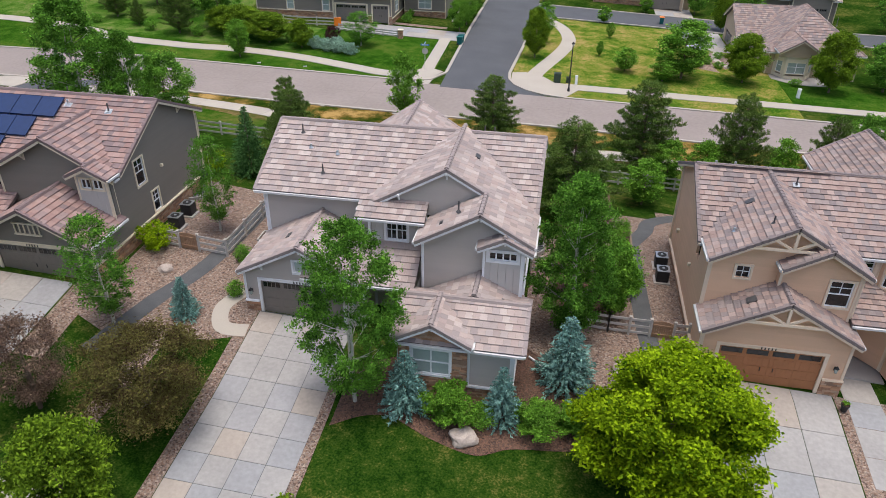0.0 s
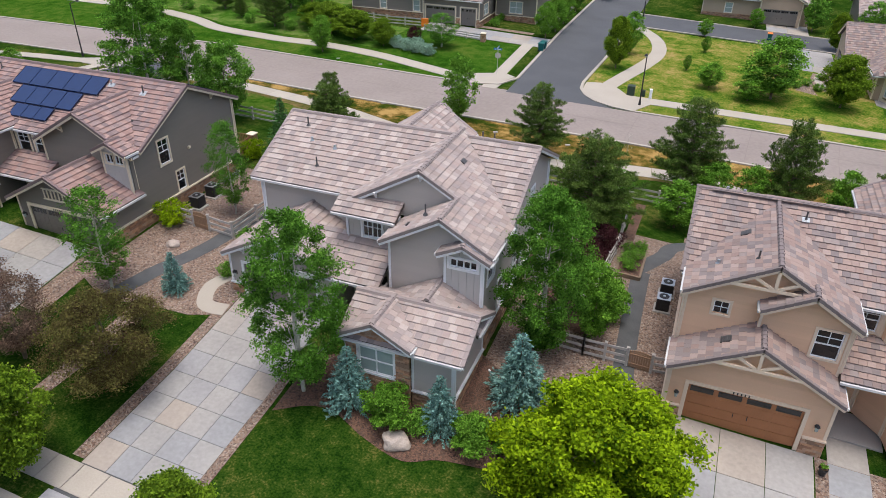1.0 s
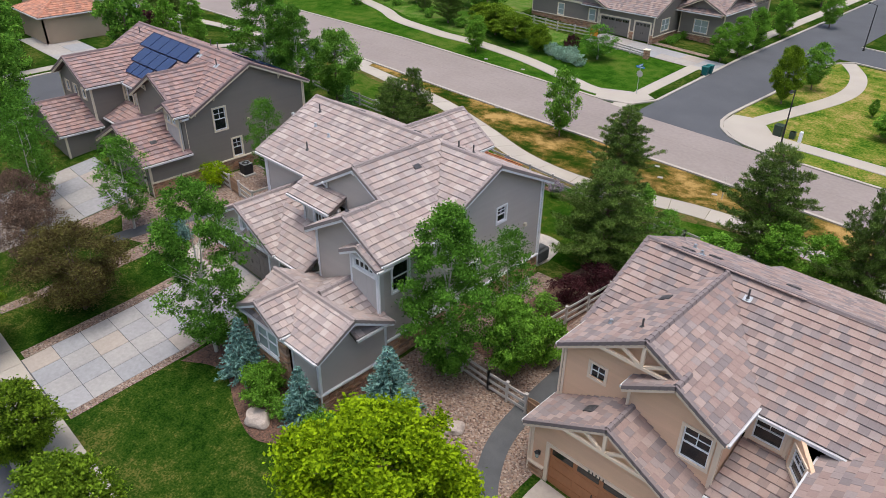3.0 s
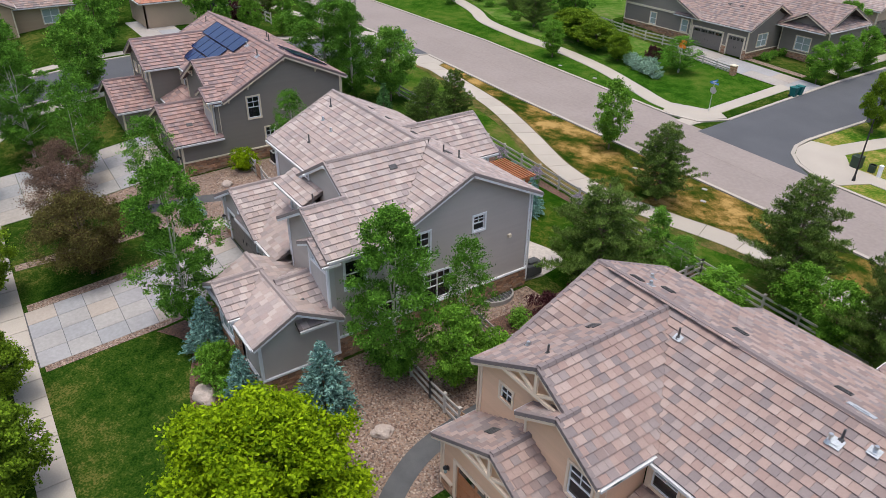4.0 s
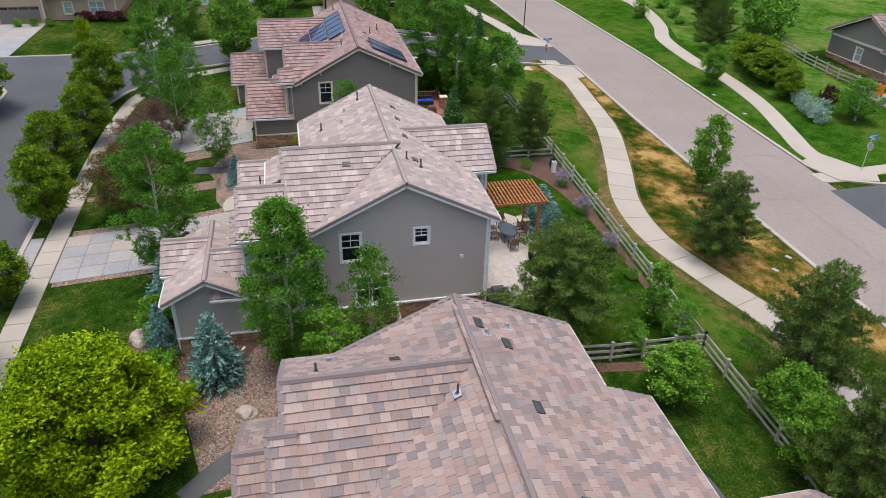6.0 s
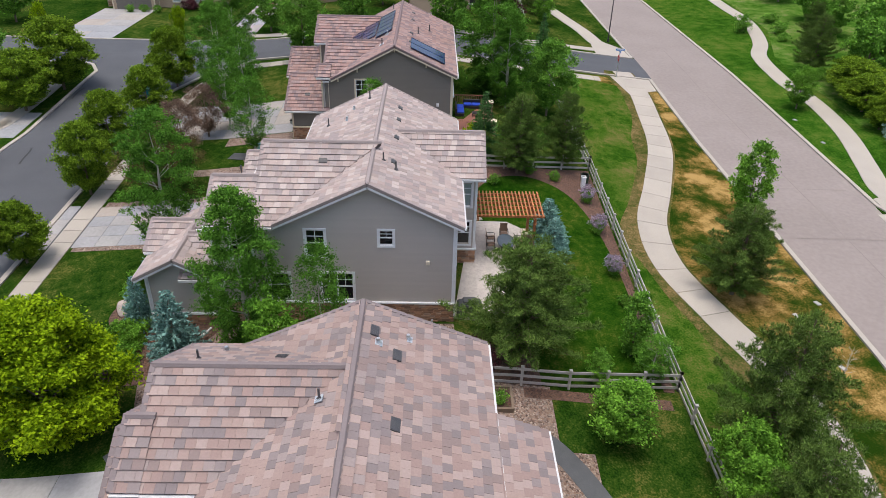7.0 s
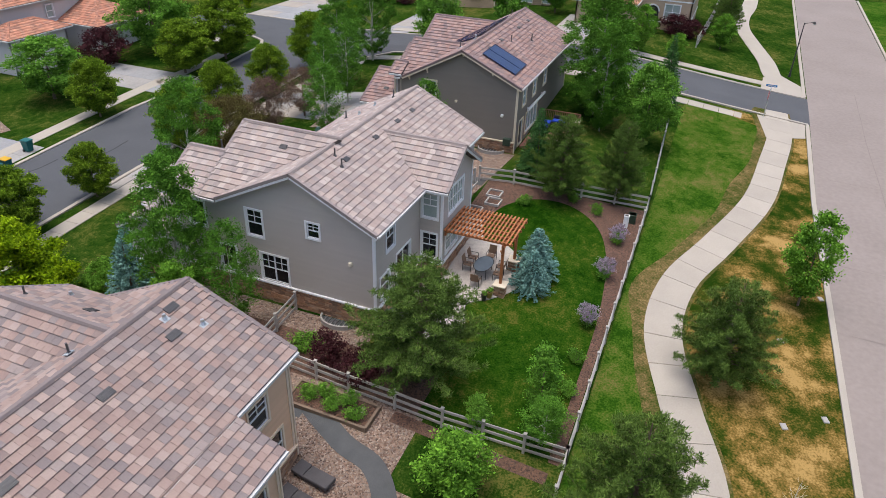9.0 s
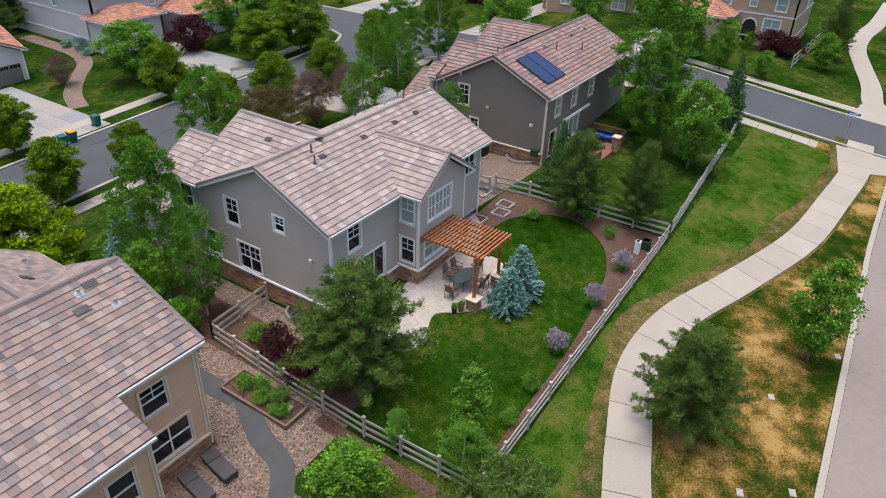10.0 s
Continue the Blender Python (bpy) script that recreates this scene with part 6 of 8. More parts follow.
far_house("tan house with stone base and a wide driveway", (-81, 2.0), (8.0, 6.5), 90, M_STUCCO_TAN, M_TILE_ROSE, M_CREAM, 3.4, 0.45, M_GDOOR, wing=-0.45,
          wins=(("f", 2.0, 1.6, 1.1, 1.5), ("f", 5.6, 1.6, 1.8, 1.6)))
far_house("tan house beyond the side street", (12, 133.0), (8, 6), 0, M_STUCCO_TAN, M_TILE, M_CREAM, 3.4, 0.45, M_GDOOR, wins=(("f", -4, 1.7, 1.1, 1.5),))
far_house("grey house beyond the side street", (35, 133.0), (8, 6), 0, M_TAUPE, M_TILE, M_CREAM, 3.4, 0.45, M_GDOOR, wins=(("f", -4, 1.7, 1.1, 1.5),))
far_house("tan house with brown garage door north of the grey one", (-29, 122.0), (7, 6), 90, M_STUCCO_TAN, M_TILE, M_CREAM, 3.4, 0.45, M_GDOOR, wins=(("f", -4, 1.7, 1.1, 1.5), ("l", 0, 1.7, 1.1, 1.5)))
far_house("pale stucco house with stone garage pier across the street", (-9.5, -22.4), (6.5, 6), 180, M_STUCCO, M_TILE_RED, M_WHITE, 3.4, 0.45, M_GDOOR, wins=(("f", -3, 1.7, 1.2, 1.4),))
K.pipe((-30.12, 37.18, 9.4), 0.3, True)
K.flashing((-30.12, 37.18, 9.4), (0, -0.47, 0.88), (0.5, 0.45))
K.flashing((-27.2, 36.9, 9.27), (0, -0.47, 0.88), (0.45, 0.4))

# ---- trees and shrubs ----
trng = random.Random(11)


def leaf_cloud(n_clump, per, envelope, clump_r, size, flat=0.0, seed=1):
    """Leaves in clumps inside an envelope: a function that turns a random source into a place."""
    r = random.Random(seed)
    nr = np.random.default_rng(seed)
    N = n_clump * per
    cs = np.array([envelope(r) for _ in range(n_clump)])
    c = np.repeat(cs, per, axis=0) + nr.normal(0, 1, (N, 3)) * np.repeat(nr.uniform(0.6, 1.25, n_clump) * clump_r, per)[:, None] * np.array([1, 1, 0.75])
    a = nr.normal(0, 1, (N, 3))
    a[:, 2] *= 1 - flat
    a /= np.linalg.norm(a, axis=1)[:, None]
    b = np.cross(a, nr.normal(0, 1, (N, 3)))
    b /= np.linalg.norm(b, axis=1)[:, None]
    s = (size * nr.uniform(0.6, 1.3, N))[:, None]
    q = np.stack([c - a * s, c + b * s * 0.55, c + a * s, c - b * s * 0.55], 1).reshape(-1, 3)
    return q


def mesh_quads(name, q, material):
    me = bpy.data.meshes.new(name)
    n = len(q) // 4
    me.vertices.add(len(q))
    me.vertices.foreach_set("co", q.astype(np.float32).ravel())
    me.loops.add(len(q))
    me.loops.foreach_set("vertex_index", np.arange(len(q), dtype=np.int32))
    me.polygons.add(n)
    me.polygons.foreach_set("loop_start", np.arange(0, len(q), 4, dtype=np.int32))
    me.update()
    me.validate()
    me.materials.append(material)
    return me


def limbs(bm, h, r, n, spread, r0, seed, start=0.25, lean=0.0):
    """A tapered trunk with limbs that fork once."""
    q = random.Random(seed)
    pts = [Vector((0, 0, -0.1))]
    for i in range(1, 6):
        pts.append(Vector((lean * i * 0.05 * h + q.uniform(-0.03, 0.03) * h * 0.4, q.uniform(-0.03, 0.03) * h * 0.4, h * i / 5.5)))
    for i in range(5):
        rod(bm, pts[i], pts[i + 1], r0 * (1 - i / 5.5), r0 * (1 - (i + 1) / 5.5), 7)
    for k in range(n):
        t = start + (0.92 - start) * k / n
        i = min(4, int(t * 5))
        p = pts[i].lerp(pts[i + 1], t * 5 - i)
        a = k * 2.4 + q.uniform(-0.4, 0.4)
        ln = spread * (1 - 0.55 * t) * q.uniform(0.7, 1.0)
        e = p + Vector((math.cos(a) * ln, math.sin(a) * ln, ln * q.uniform(0.5, 0.9)))
        rod(bm, p, e, r0 * 0.38 * (1.1 - t), r0 * 0.08, 5)
        f = p.lerp(e, 0.5)
        rod(bm, f, f + Vector((math.cos(a + 0.8) * ln * 0.45, math.sin(a + 0.8) * ln * 0.45, ln * 0.35)), r0 * 0.16, r0 * 0.05, 4)


def env_oval(h0, h1, r, top=0.5, lobe=1.0, low=0.6, seed=1):
    """An uneven crown from h0 to h1 made of many overlapping lobes; widest at the part top of its height."""
    g = random.Random(seed * 31 + 5)
    lobes = []
    n = int((26 + 10 * (h1 - h0) / max(r, 0.3)) / lobe ** 1.5)
    for i in range(n):
        t = (i + g.random()) / n
        w = (max(t, 0.02) / top) ** low if t < top else max(0.0, 1 - ((t - top) / (1 - top)) ** 2) ** 0.5
        a = i * 2.4 + g.uniform(-0.5, 0.5)
        k = g.uniform(0.4, 1.0)
        s = lobe * r * g.uniform(0.2, 0.42) * (0.5 + 0.6 * w)
        lobes.append((math.cos(a) * r * w * k, math.sin(a) * r * w * k, h0 + (h1 - h0) * t, s, s * g.uniform(0.6, 0.95)))

    def f(q):
        x, y, z, s, v = q.choice(lobes)
        a, c = q.uniform(0, 6.283), q.uniform(-0.75, 1)
        k = q.uniform(0.45, 1.0)
        e = math.sqrt(1 - c * c)
        return (x + math.cos(a) * e * s * k, y + math.sin(a) * e * s * k, min(h1, z + c * v * k))
    return f


PROTO = {}


def proto(name, label, category, trunk_m, leaf_m, h, r, kind="oval", clumps=260, per=26, size=0.1, seed=1, base=0.2, top=0.4, r0=0.12, stems=1, clump_r=0.3, lobe=1.0):
    """Builds a tree at the origin, sunk out of sight, to be copied into place."""
    th = thing("tree" if category == "tree" else "shrub", label, category, (0, 0, 0))
    bm = bmesh.new()
    if kind in ("spruce", "pine"):
        rod(bm, (0, 0, -0.1), (0, 0, h * 0.97), r0, 0.015, 8)
    elif category == "tree":
        for s in range(stems):
            limbs(bm, h * 0.93, r, 9, r * 0.9, r0, seed + s, start=max(0.15, base), lean=0.15 * (s - (stems - 1) / 2))
    else:
        for s in range(7):
            a = s * 0.9
            rod(bm, (0, 0, -0.05), (math.cos(a) * r * 0.6, math.sin(a) * r * 0.6, h * 0.7), 0.025, 0.008, 5)
    part("trunk" if category == "tree" else "stem_cluster", bm, trunk_m, th)
    q = random.Random(seed)
    if kind == "spruce":
        nr = np.random.default_rng(seed)
        cs, ax = [], []
        levels = int(h / 0.2)
        for i in range(levels):
            t = i / levels
            z = h * (0.04 + 0.96 * t)
            rad = r * (1 - t) ** 0.85 + 0.05
            nb = max(5, int(9 + 9 * (1 - t)))
            for k in range(nb):
                a = k / nb * 6.283 + i * 0.7 + q.uniform(-0.2, 0.2)
                ln = rad * q.uniform(0.72, 1.08)
                m = max(3, int(ln / 0.085))
                for j in range(m):
                    f = (j + 0.6) / m
                    if f < 0.25:
                        continue
                    cs.append((math.cos(a) * ln * f, math.sin(a) * ln * f, z - 0.12 * ln * f + 0.1 * ln * f * f))
                    ax.append((math.cos(a), math.sin(a), -0.05))
        cs, ax = np.array(cs), np.array(ax)
        rep = 4
        c = np.repeat(cs, rep, 0) + nr.normal(0, 0.035, (len(cs) * rep, 3))
        a = np.repeat(ax, rep, 0) + nr.normal(0, 0.75, (len(cs) * rep, 3)) * np.array([1, 1, 0.7])
        a /= np.linalg.norm(a, axis=1)[:, None]
        b = np.cross(a, nr.normal(0, 1, a.shape))
        b /= np.linalg.norm(b, axis=1)[:, None]
        s = (size * nr.uniform(0.7, 1.3, len(c)))[:, None]
        quads = np.stack([c - a * s * 0.5, c + b * s * 0.28, c + a * s, c - b * s * 0.28], 1).reshape(-1, 3)
    elif kind == "pine":
        nr = np.random.default_rng(seed)
        cs = []
        bm = bmesh.new()
        levels = int(h / 0.33)
        for i in range(levels):
            t = i / levels
            z = h * (0.06 + 0.9 * t)
            rad = r * (min(1, t / 0.18) ** 0.5) * (1 - max(0, t - 0.18) / 0.82) ** 0.62 + 0.1
            nb = 6 + int(3 * (1 - t))
            for k in range(nb):
                a = k / nb * 6.283 + i * 1.1 + q.uniform(-0.3, 0.3)
                ln = rad * q.uniform(0.55, 1.12)
                e = Vector((math.cos(a) * ln, math.sin(a) * ln, z + ln * q.uniform(0.15, 0.4)))
                rod(bm, (0, 0, z - 0.1), e, 0.03 * (1.2 - t), 0.008, 4)
                for j in range(max(2, int(ln / 0.22))):
                    f = 1 - j * 0.22 / ln
                    if f < 0.3:
                        break
                    p = Vector((0, 0, z - 0.1)).lerp(e, f)
                    for s in (-1, 0, 1):
                        o = Vector((-math.sin(a), math.cos(a), 0)) * s * 0.2 * (1.4 - f)
                        cs.append(p + o + Vector((q.uniform(-0.08, 0.08), q.uniform(-0.08, 0.08), q.uniform(-0.02, 0.14))))
        part("branch_work", bm, trunk_m, th)
        cs = np.array(cs)
        rep = max(6, int(per))
        c = np.repeat(cs, rep, 0) + nr.normal(0, 0.045, (len(cs) * rep, 3))
        d = nr.normal(0, 1, c.shape) + np.array([0, 0, 0.9])
        d /= np.linalg.norm(d, axis=1)[:, None]
        b = np.cross(d, nr.normal(0, 1, c.shape))
        b /= np.linalg.norm(b, axis=1)[:, None]
        s = (size * nr.uniform(0.7, 1.3, len(c)))[:, None]
        quads = np.stack([c, c + d * s * 0.6 + b * s * 0.11, c + d * s * 1.3, c + d * s * 0.6 - b * s * 0.11], 1).reshape(-1, 3)
    else:
        quads = leaf_cloud(clumps, per, env_oval(h * base, h, r, top, lobe, seed=seed), clump_r * 0.62, size, seed=seed)
    me = mesh_quads("crown", quads, leaf_m)
    ob = new("crown" if category == "tree" else "foliage", me)
    ob.parent = th
    PROTO[name] = [th, h, r, False]
    return th


def plant(name, x, y, h=None, r=None, turn=None, dz=0.0, label="", at=None):
    """Sets a plant of that kind on the ground at (x, y), scaled to the height h and half width r."""
    th, ph, pr, used = PROTO[name]
    sz = (h or ph) / ph
    sx = (r / pr) if r else sz
    m = Matrix.Translation((x, y, gz(x, y) + dz)) @ Matrix.Rotation(trng.uniform(0, 6.28) if turn is None else turn, 4, "Z")
    if not used:
        ob = th
        PROTO[name][3] = True
        ob.matrix_basis = m
    else:
        th.scale = (1, 1, 1)
        ob = copy_thing(th, m)
    ob.matrix_basis = m @ Matrix.Diagonal((sx, sx, sz, 1))
    if label:
        ob["label"] = label
    return ob


proto("aspen", "tall aspen with pale bark and fresh green leaves", "tree", M_BIRCH, LF_ASPEN, 10.0, 2.6, clumps=700, per=56, size=0.064, seed=3, base=0.1, top=0.28, r0=0.11, stems=2, clump_r=0.24, lobe=0.6)
proto("aspen_b", "tall dense aspen with fresh green leaves", "tree", M_BIRCH, LF_ASPEN, 9.6, 2.2, clumps=820, per=54, size=0.066, seed=5, base=0.05, top=0.3, r0=0.11, stems=2, clump_r=0.26, lobe=0.6)
proto("thin_aspen", "slim sparse aspen with small leaves", "tree", M_BIRCH, LF_ASPEN, 7.0, 1.5, clumps=330, per=34, size=0.058, seed=6, base=0.15, top=0.35, r0=0.08, clump_r=0.24, lobe=0.6)
proto("lime_tree", "round street tree with bright lime-yellow leaves", "tree", M_BARK, LF_LIME, 6.4, 3.0, clumps=2900, per=34, size=0.075, seed=8, base=0.08, top=0.3, r0=0.13, clump_r=0.24, lobe=0.5)
proto("linden", "dense olive-green street tree by the kerb", "tree", M_BARK, LF_OLIVE, 5.6, 2.0, clumps=1150, per=30, size=0.08, seed=9, base=0.14, top=0.36, r0=0.1, clump_r=0.24, lobe=0.62)
proto("ash", "leafy deep green shade tree", "tree", M_BARK, LF_DEEP, 7.0, 2.5, clumps=620, per=34, size=0.095, seed=10, base=0.15, top=0.4, r0=0.12, clump_r=0.32, lobe=0.75)
proto("ash_far", "leafy deep green shade tree", "tree", M_BARK, LF_DEEP, 7.0, 2.5, clumps=260, per=30, size=0.15, seed=31, base=0.15, top=0.4, r0=0.12, clump_r=0.32, lobe=0.75)
proto("bright", "young slender bright green tree", "tree", M_BARK, LF_GREEN, 5.0, 1.3, clumps=340, per=34, size=0.075, seed=12, base=0.15, top=0.35, r0=0.07, clump_r=0.24, lobe=0.7)
proto("bronze", "spreading crabapple with bronze leaves", "tree", M_BARK, LF_BRONZE, 5.0, 2.7, clumps=1100, per=44, size=0.05, seed=13, base=0.12, top=0.45, r0=0.11, stems=2, clump_r=0.3, lobe=0.6)
proto("plum", "crabapple with sparse purple-brown leaves", "tree", M_BARK, LF_RED, 5.0, 2.2, clumps=520, per=36, size=0.05, seed=14, base=0.15, top=0.45, r0=0.1, stems=2, clump_r=0.3, lobe=0.55)
proto("blue_spruce", "dwarf blue spruce with dense silvery needles", "tree", M_BARK, LF_BLUE, 3.6, 1.4, kind="spruce", size=0.11, seed=15, r0=0.08)
proto("spruce", "dark green spruce with dense needles", "tree", M_BARK, LF_SPRUCE, 5.5, 1.7, kind="spruce", size=0.11, seed=16, r0=0.1)
proto("pine", "bushy dark green pine with long needles", "tree", M_BARK, LF_PINE, 6.6, 2.7, kind="pine", per=32, size=0.118, seed=17, r0=0.13)
proto("column", "narrow upright deep green tree", "tree", M_BARK, LF_DEEP, 4.2, 0.8, clumps=240, per=24, size=0.07, seed=18, base=0.04, top=0.3, r0=0.06, clump_r=0.17)
proto("bush", "rounded dense bright green shrub", "shrub", M_BARK, LF_GREEN, 1.9, 1.25, clumps=380, per=30, size=0.06, seed=19, base=0.04, top=0.45, clump_r=0.16)
proto("low_bush", "low spreading deep green shrub", "shrub", M_BARK, LF_DEEP, 1.0, 0.9, clumps=90, per=24, size=0.055, seed=20, base=0.05, top=0.5, clump_r=0.16)
proto("wine_bush", "dark wine-red barberry shrub", "shrub", M_BARK, LF_WINE, 1.6, 1.1, clumps=160, per=26, size=0.06, seed=21, base=0.05, top=0.5, clump_r=0.18)
proto("lilac", "lilac shrub with pale purple blossom", "shrub", M_BARK, LF_LILAC, 1.3, 0.65, clumps=80, per=26, size=0.05, seed=22, base=0.35, top=0.5, clump_r=0.14)
proto("sage", "low silver-grey leafy sage shrub", "shrub", M_BARK, LF_SAGE, 1.3, 1.0, clumps=120, per=24, size=0.07, seed=23, base=0.05, top=0.5, clump_r=0.18)
proto("yellow_bush", "loose yellow-green leafy shrub", "shrub", M_BARK, LF_LIME, 1.6, 1.1, clumps=160, per=26, size=0.07, seed=24, base=0.05, top=0.5, clump_r=0.2)

# front of the grey house
plant("aspen", -8.2, 24.3, 11.9, 3.6, 0.4)
plant("blue_spruce", -5.7, 24.5, 3.3, 1.0, label="slim blue spruce beside the study window")
plant("bush", -3.5, 24.2, 2.9, 1.4)
plant("blue_spruce", -1.0, 24.7, 3.4, 1.15, label="slim blue spruce at the corner of the study")
plant("bush", 0.7, 24.5, 1.4, 1.2)
plant("bush", 2.3, 24.9, 1.2, 1.0)
plant("low_bush", -2.0, 24.2, 0.6, 0.5)
plant("blue_spruce", 1.95, 27.7, 4.3, 1.75, label="broad silvery blue spruce in the rock bed")
plant("aspen_b", 2.0, 31.6, 10.0, 2.65, 1.0)
plant("thin_aspen", 2.4, 35.6, 7.5, 1.2)
plant("bright", 4.4, 33.6, 5.0, 1.0)
plant("bush", 4.6, 36.0, 2.4, 1.4)
plant("lime_tree", 6.5, 22.8, 6.8, 4.2, 0.0)
plant("bronze", -16.9, 20.9, 5.2, 3.1)
plant("plum", -22.6, 20.6, 5.0, 2.4)
plant("plum", -27, 21.5, 4.6, 2.0)
plant("linden", -17.1, 15.1, 5.7, 2.8)
plant("linden", -8.0, 14.6, 4.3, 1.7)
plant("linden", -1.5, 14.2, 5.2, 2.0)
plant("thin_aspen", -22.4, 26.6, 6.5, 1.8)
plant("blue_spruce", -18.9, 28.0, 2.6, 0.95)
plant("low_bush", -18.0, 33.6, 0.9, 0.8)
plant("low_bush", -17.0, 30.2, 0.8, 0.7)
plant("yellow_bush", -23.6, 33.6, 1.9, 1.2)
plant("thin_aspen", -20.9, 36.6, 6.6, 1.5)
plant("spruce", -22.5, 45.4, 5.4, 2.1)
plant("pine", -19.9, 48.0, 3.6, 1.5)
plant("pine", -21.8, 52.0, 6.6, 2.1)
plant("ash", -32.8, 52.1, 7.6, 2.8)
plant("aspen_b", -36.5, 46.9, 11.6, 3.3)
plant("aspen_b", -33.3, 48.2, 9.2, 2.0)
plant("spruce", -42.4, 52.6, 7.2, 1.6)
plant("yellow_bush", -25.2, 44.9, 1.4, 1.0)
# rear garden
plant("pine", 1.7, 46.2, 7.4, 3.9)
plant("blue_spruce", -10.0, 49.0, 3.4, 1.75)
plant("blue_spruce", -8.3, 49.2, 3.0, 1.45)
plant("column", 0.9, 52.4, 5.0, 0.85)
plant("column", 3.4, 50.0, 2.2, 0.6)
plant("bright", 7.3, 50.4, 3.6, 1.5, label="small yellow-green tree by the fence")
plant("thin_aspen", 2.7, 53.1, 2.8, 1.2, label="loose low shrub against the fence corner")
plant("wine_bush", 2.6, 41.4, 1.9, 1.3)
plant("wine_bush", 3.2, 43.6, 1.7, 1.2)
plant("low_bush", 2.2, 39.6, 0.9, 1.0)
for x in (-16.4, -12.0, -6.9):
    plant("low_bush", x, 53.1, 0.9, 0.6)
    plant("lilac", x, 53.1, 1.35, 0.65)
for x, y in ((-20.0, 49), (-19.4, 51), (-3.6, 53.2), (-1.0, 53.4), (1.2, 53.3), (-17.6, 46.0)):
    plant("low_bush", x, y, 0.7, 0.6)
# verge along the parkway
plant("pine", -5.7, 60.6, 6.6, 3.0)
plant("bright", -15.0, 64.8, 6.4, 1.5)
plant("pine", 7.5, 57.6, 8.4, 3.5)
plant("pine", 14.7, 55.0, 8.8, 2.9)
plant("bright", 9.6, 55.4, 4.0, 1.4)
plant("bright", 12.3, 54.6, 4.6, 1.4)
plant("pine", 22, 56, 7.6, 2.4)
plant("bright", 19, 57.4, 4.6, 1.3)
plant("ash", 27, 62, 6.0, 2.0)
# street in front
for x, y, h, r in ((-20.1, 3.0, 5.5, 2.2), (-33.0, 2.5, 5.6, 3.0), (-38.7, 3.6, 7.0, 3.3), (-24.0, 14.2, 5.4, 2.1), (-39.4, 14.9, 6.0, 2.4), (-30.5, 15.2, 5.2, 2.0), (-4.5, 2.2, 5.0, 2.1), (4.5, 14.4, 5.0, 2.1)):
    plant("linden", x, y, h, r)
for x, y, h, r in ((-21.8, -4.7, 6.0, 3.6), (-46, 27, 7.5, 2.7), (-37.0, -5.0, 8.4, 4.2), (-59.6, 31, 8.0, 3.2), (-57.6, 43.0, 8.0, 2.8), (-60, 20.5, 6.5, 2.4), (-64, -14, 8, 3), (-72, 34, 6, 2.4)):
    plant("ash_far" if x < -48 or y < -10 else "ash", x, y, h, r)
plant("bright", -57.6, 47.7, 5.4, 1.4)
plant("bright", -58.6, 44.6, 3.2, 1.0)
plant("bright", -58.8, 51.9, 3.0, 1.1)
plant("bright", -68.8, 56.4, 4.2, 1.4)
plant("pine", -75, 56.5, 6.4, 2.2)
plant("pine", -82, 56.0, 6.0, 2.2)
for x, y in ((-59.4, 9.0), (-59.8, -8.4)):
    plant("yellow_bush", x, y, 3.2, 0.9, label="thin young tree with yellow leaves on a lawn")
for x, y, h in ((-44, 20, 9.8), (-36, 20.5, 9.2)):
    plant("aspen", x, y, h, 2.7)
for x, y in ((-31, 24), (-28.5, 23)):
    plant("thin_aspen", x, y, 8, 1.7)
plant("wine_bush", -31.8, -7.6, 3.7, 2.9)
plant("wine_bush", -70.2, 50.4, 2.4, 2.0)
plant("wine_bush", -70.4, 52.4, 2.2, 1.6)
plant("low_bush", -69.0, 47.9, 1.8, 0.8)
plant("plum", -16.3, -9.5, 3.2, 1.6)
plant("pine", -20.5, -30, 7.0, 3.2)
plant("pine", -24.0, -34, 7.5, 3.4)
for x, y in ((-73.5, 6.2), (-73.5, 8.4), (-73.2, 10.6)):
    plant("wine_bush", x, y, 1.2, 1.3)
for x, y in ((-71.4, 0.2), (-71.2, -1.6), (-71.2, 2.2), (-17.8, -14.2), (-18.6, -12.8)):
    plant("low_bush", x, y, 0.9, 0.8)
for x, y in ((-24.6, -19.0), (-24.2, -21.5), (-23.8, -16.6)):
    plant("sage", x, y, 0.8, 0.9)
# beyond the parkway
plant("bright", -38.9, 79.4, 4.4, 1.4)
for x, y, h, r in ((-37.6, 85.6, 3.7, 2.6), (-41.6, 86.4, 4.0, 2.9), (-33.0, 84.9, 3.4, 1.6), (-44.6, 87.6, 3.4, 2.2)):
    plant("linden", x, y, h, r, label="broad olive-green shrub beside the winding walk")
for x, y, h, r in ((-46.4, 90.0, 6.8, 3.0), (-53.2, 95.0, 7.3, 3.5), (-60, 98, 6.5, 2.6), (-66, 96, 6, 2.4), (-75, 97, 7, 2.8), (-88, 98, 7, 3.0)):
    plant("ash_far", x, y, h, r)
plant("wine_bush", -29.6, 87.2, 2.2, 0.9)
plant("thin_aspen", -26.0, 87.8, 4.2, 2.3, label="spreading small tree with sparse pale leaves")
for x, y, h, r in ((-50.2, 86.0, 6.8, 2.8), (-57.4, 88.4, 3.4, 1.4), (-62.5, 91.5, 5.5, 2.2)):
    plant("pine", x, y, h, r)
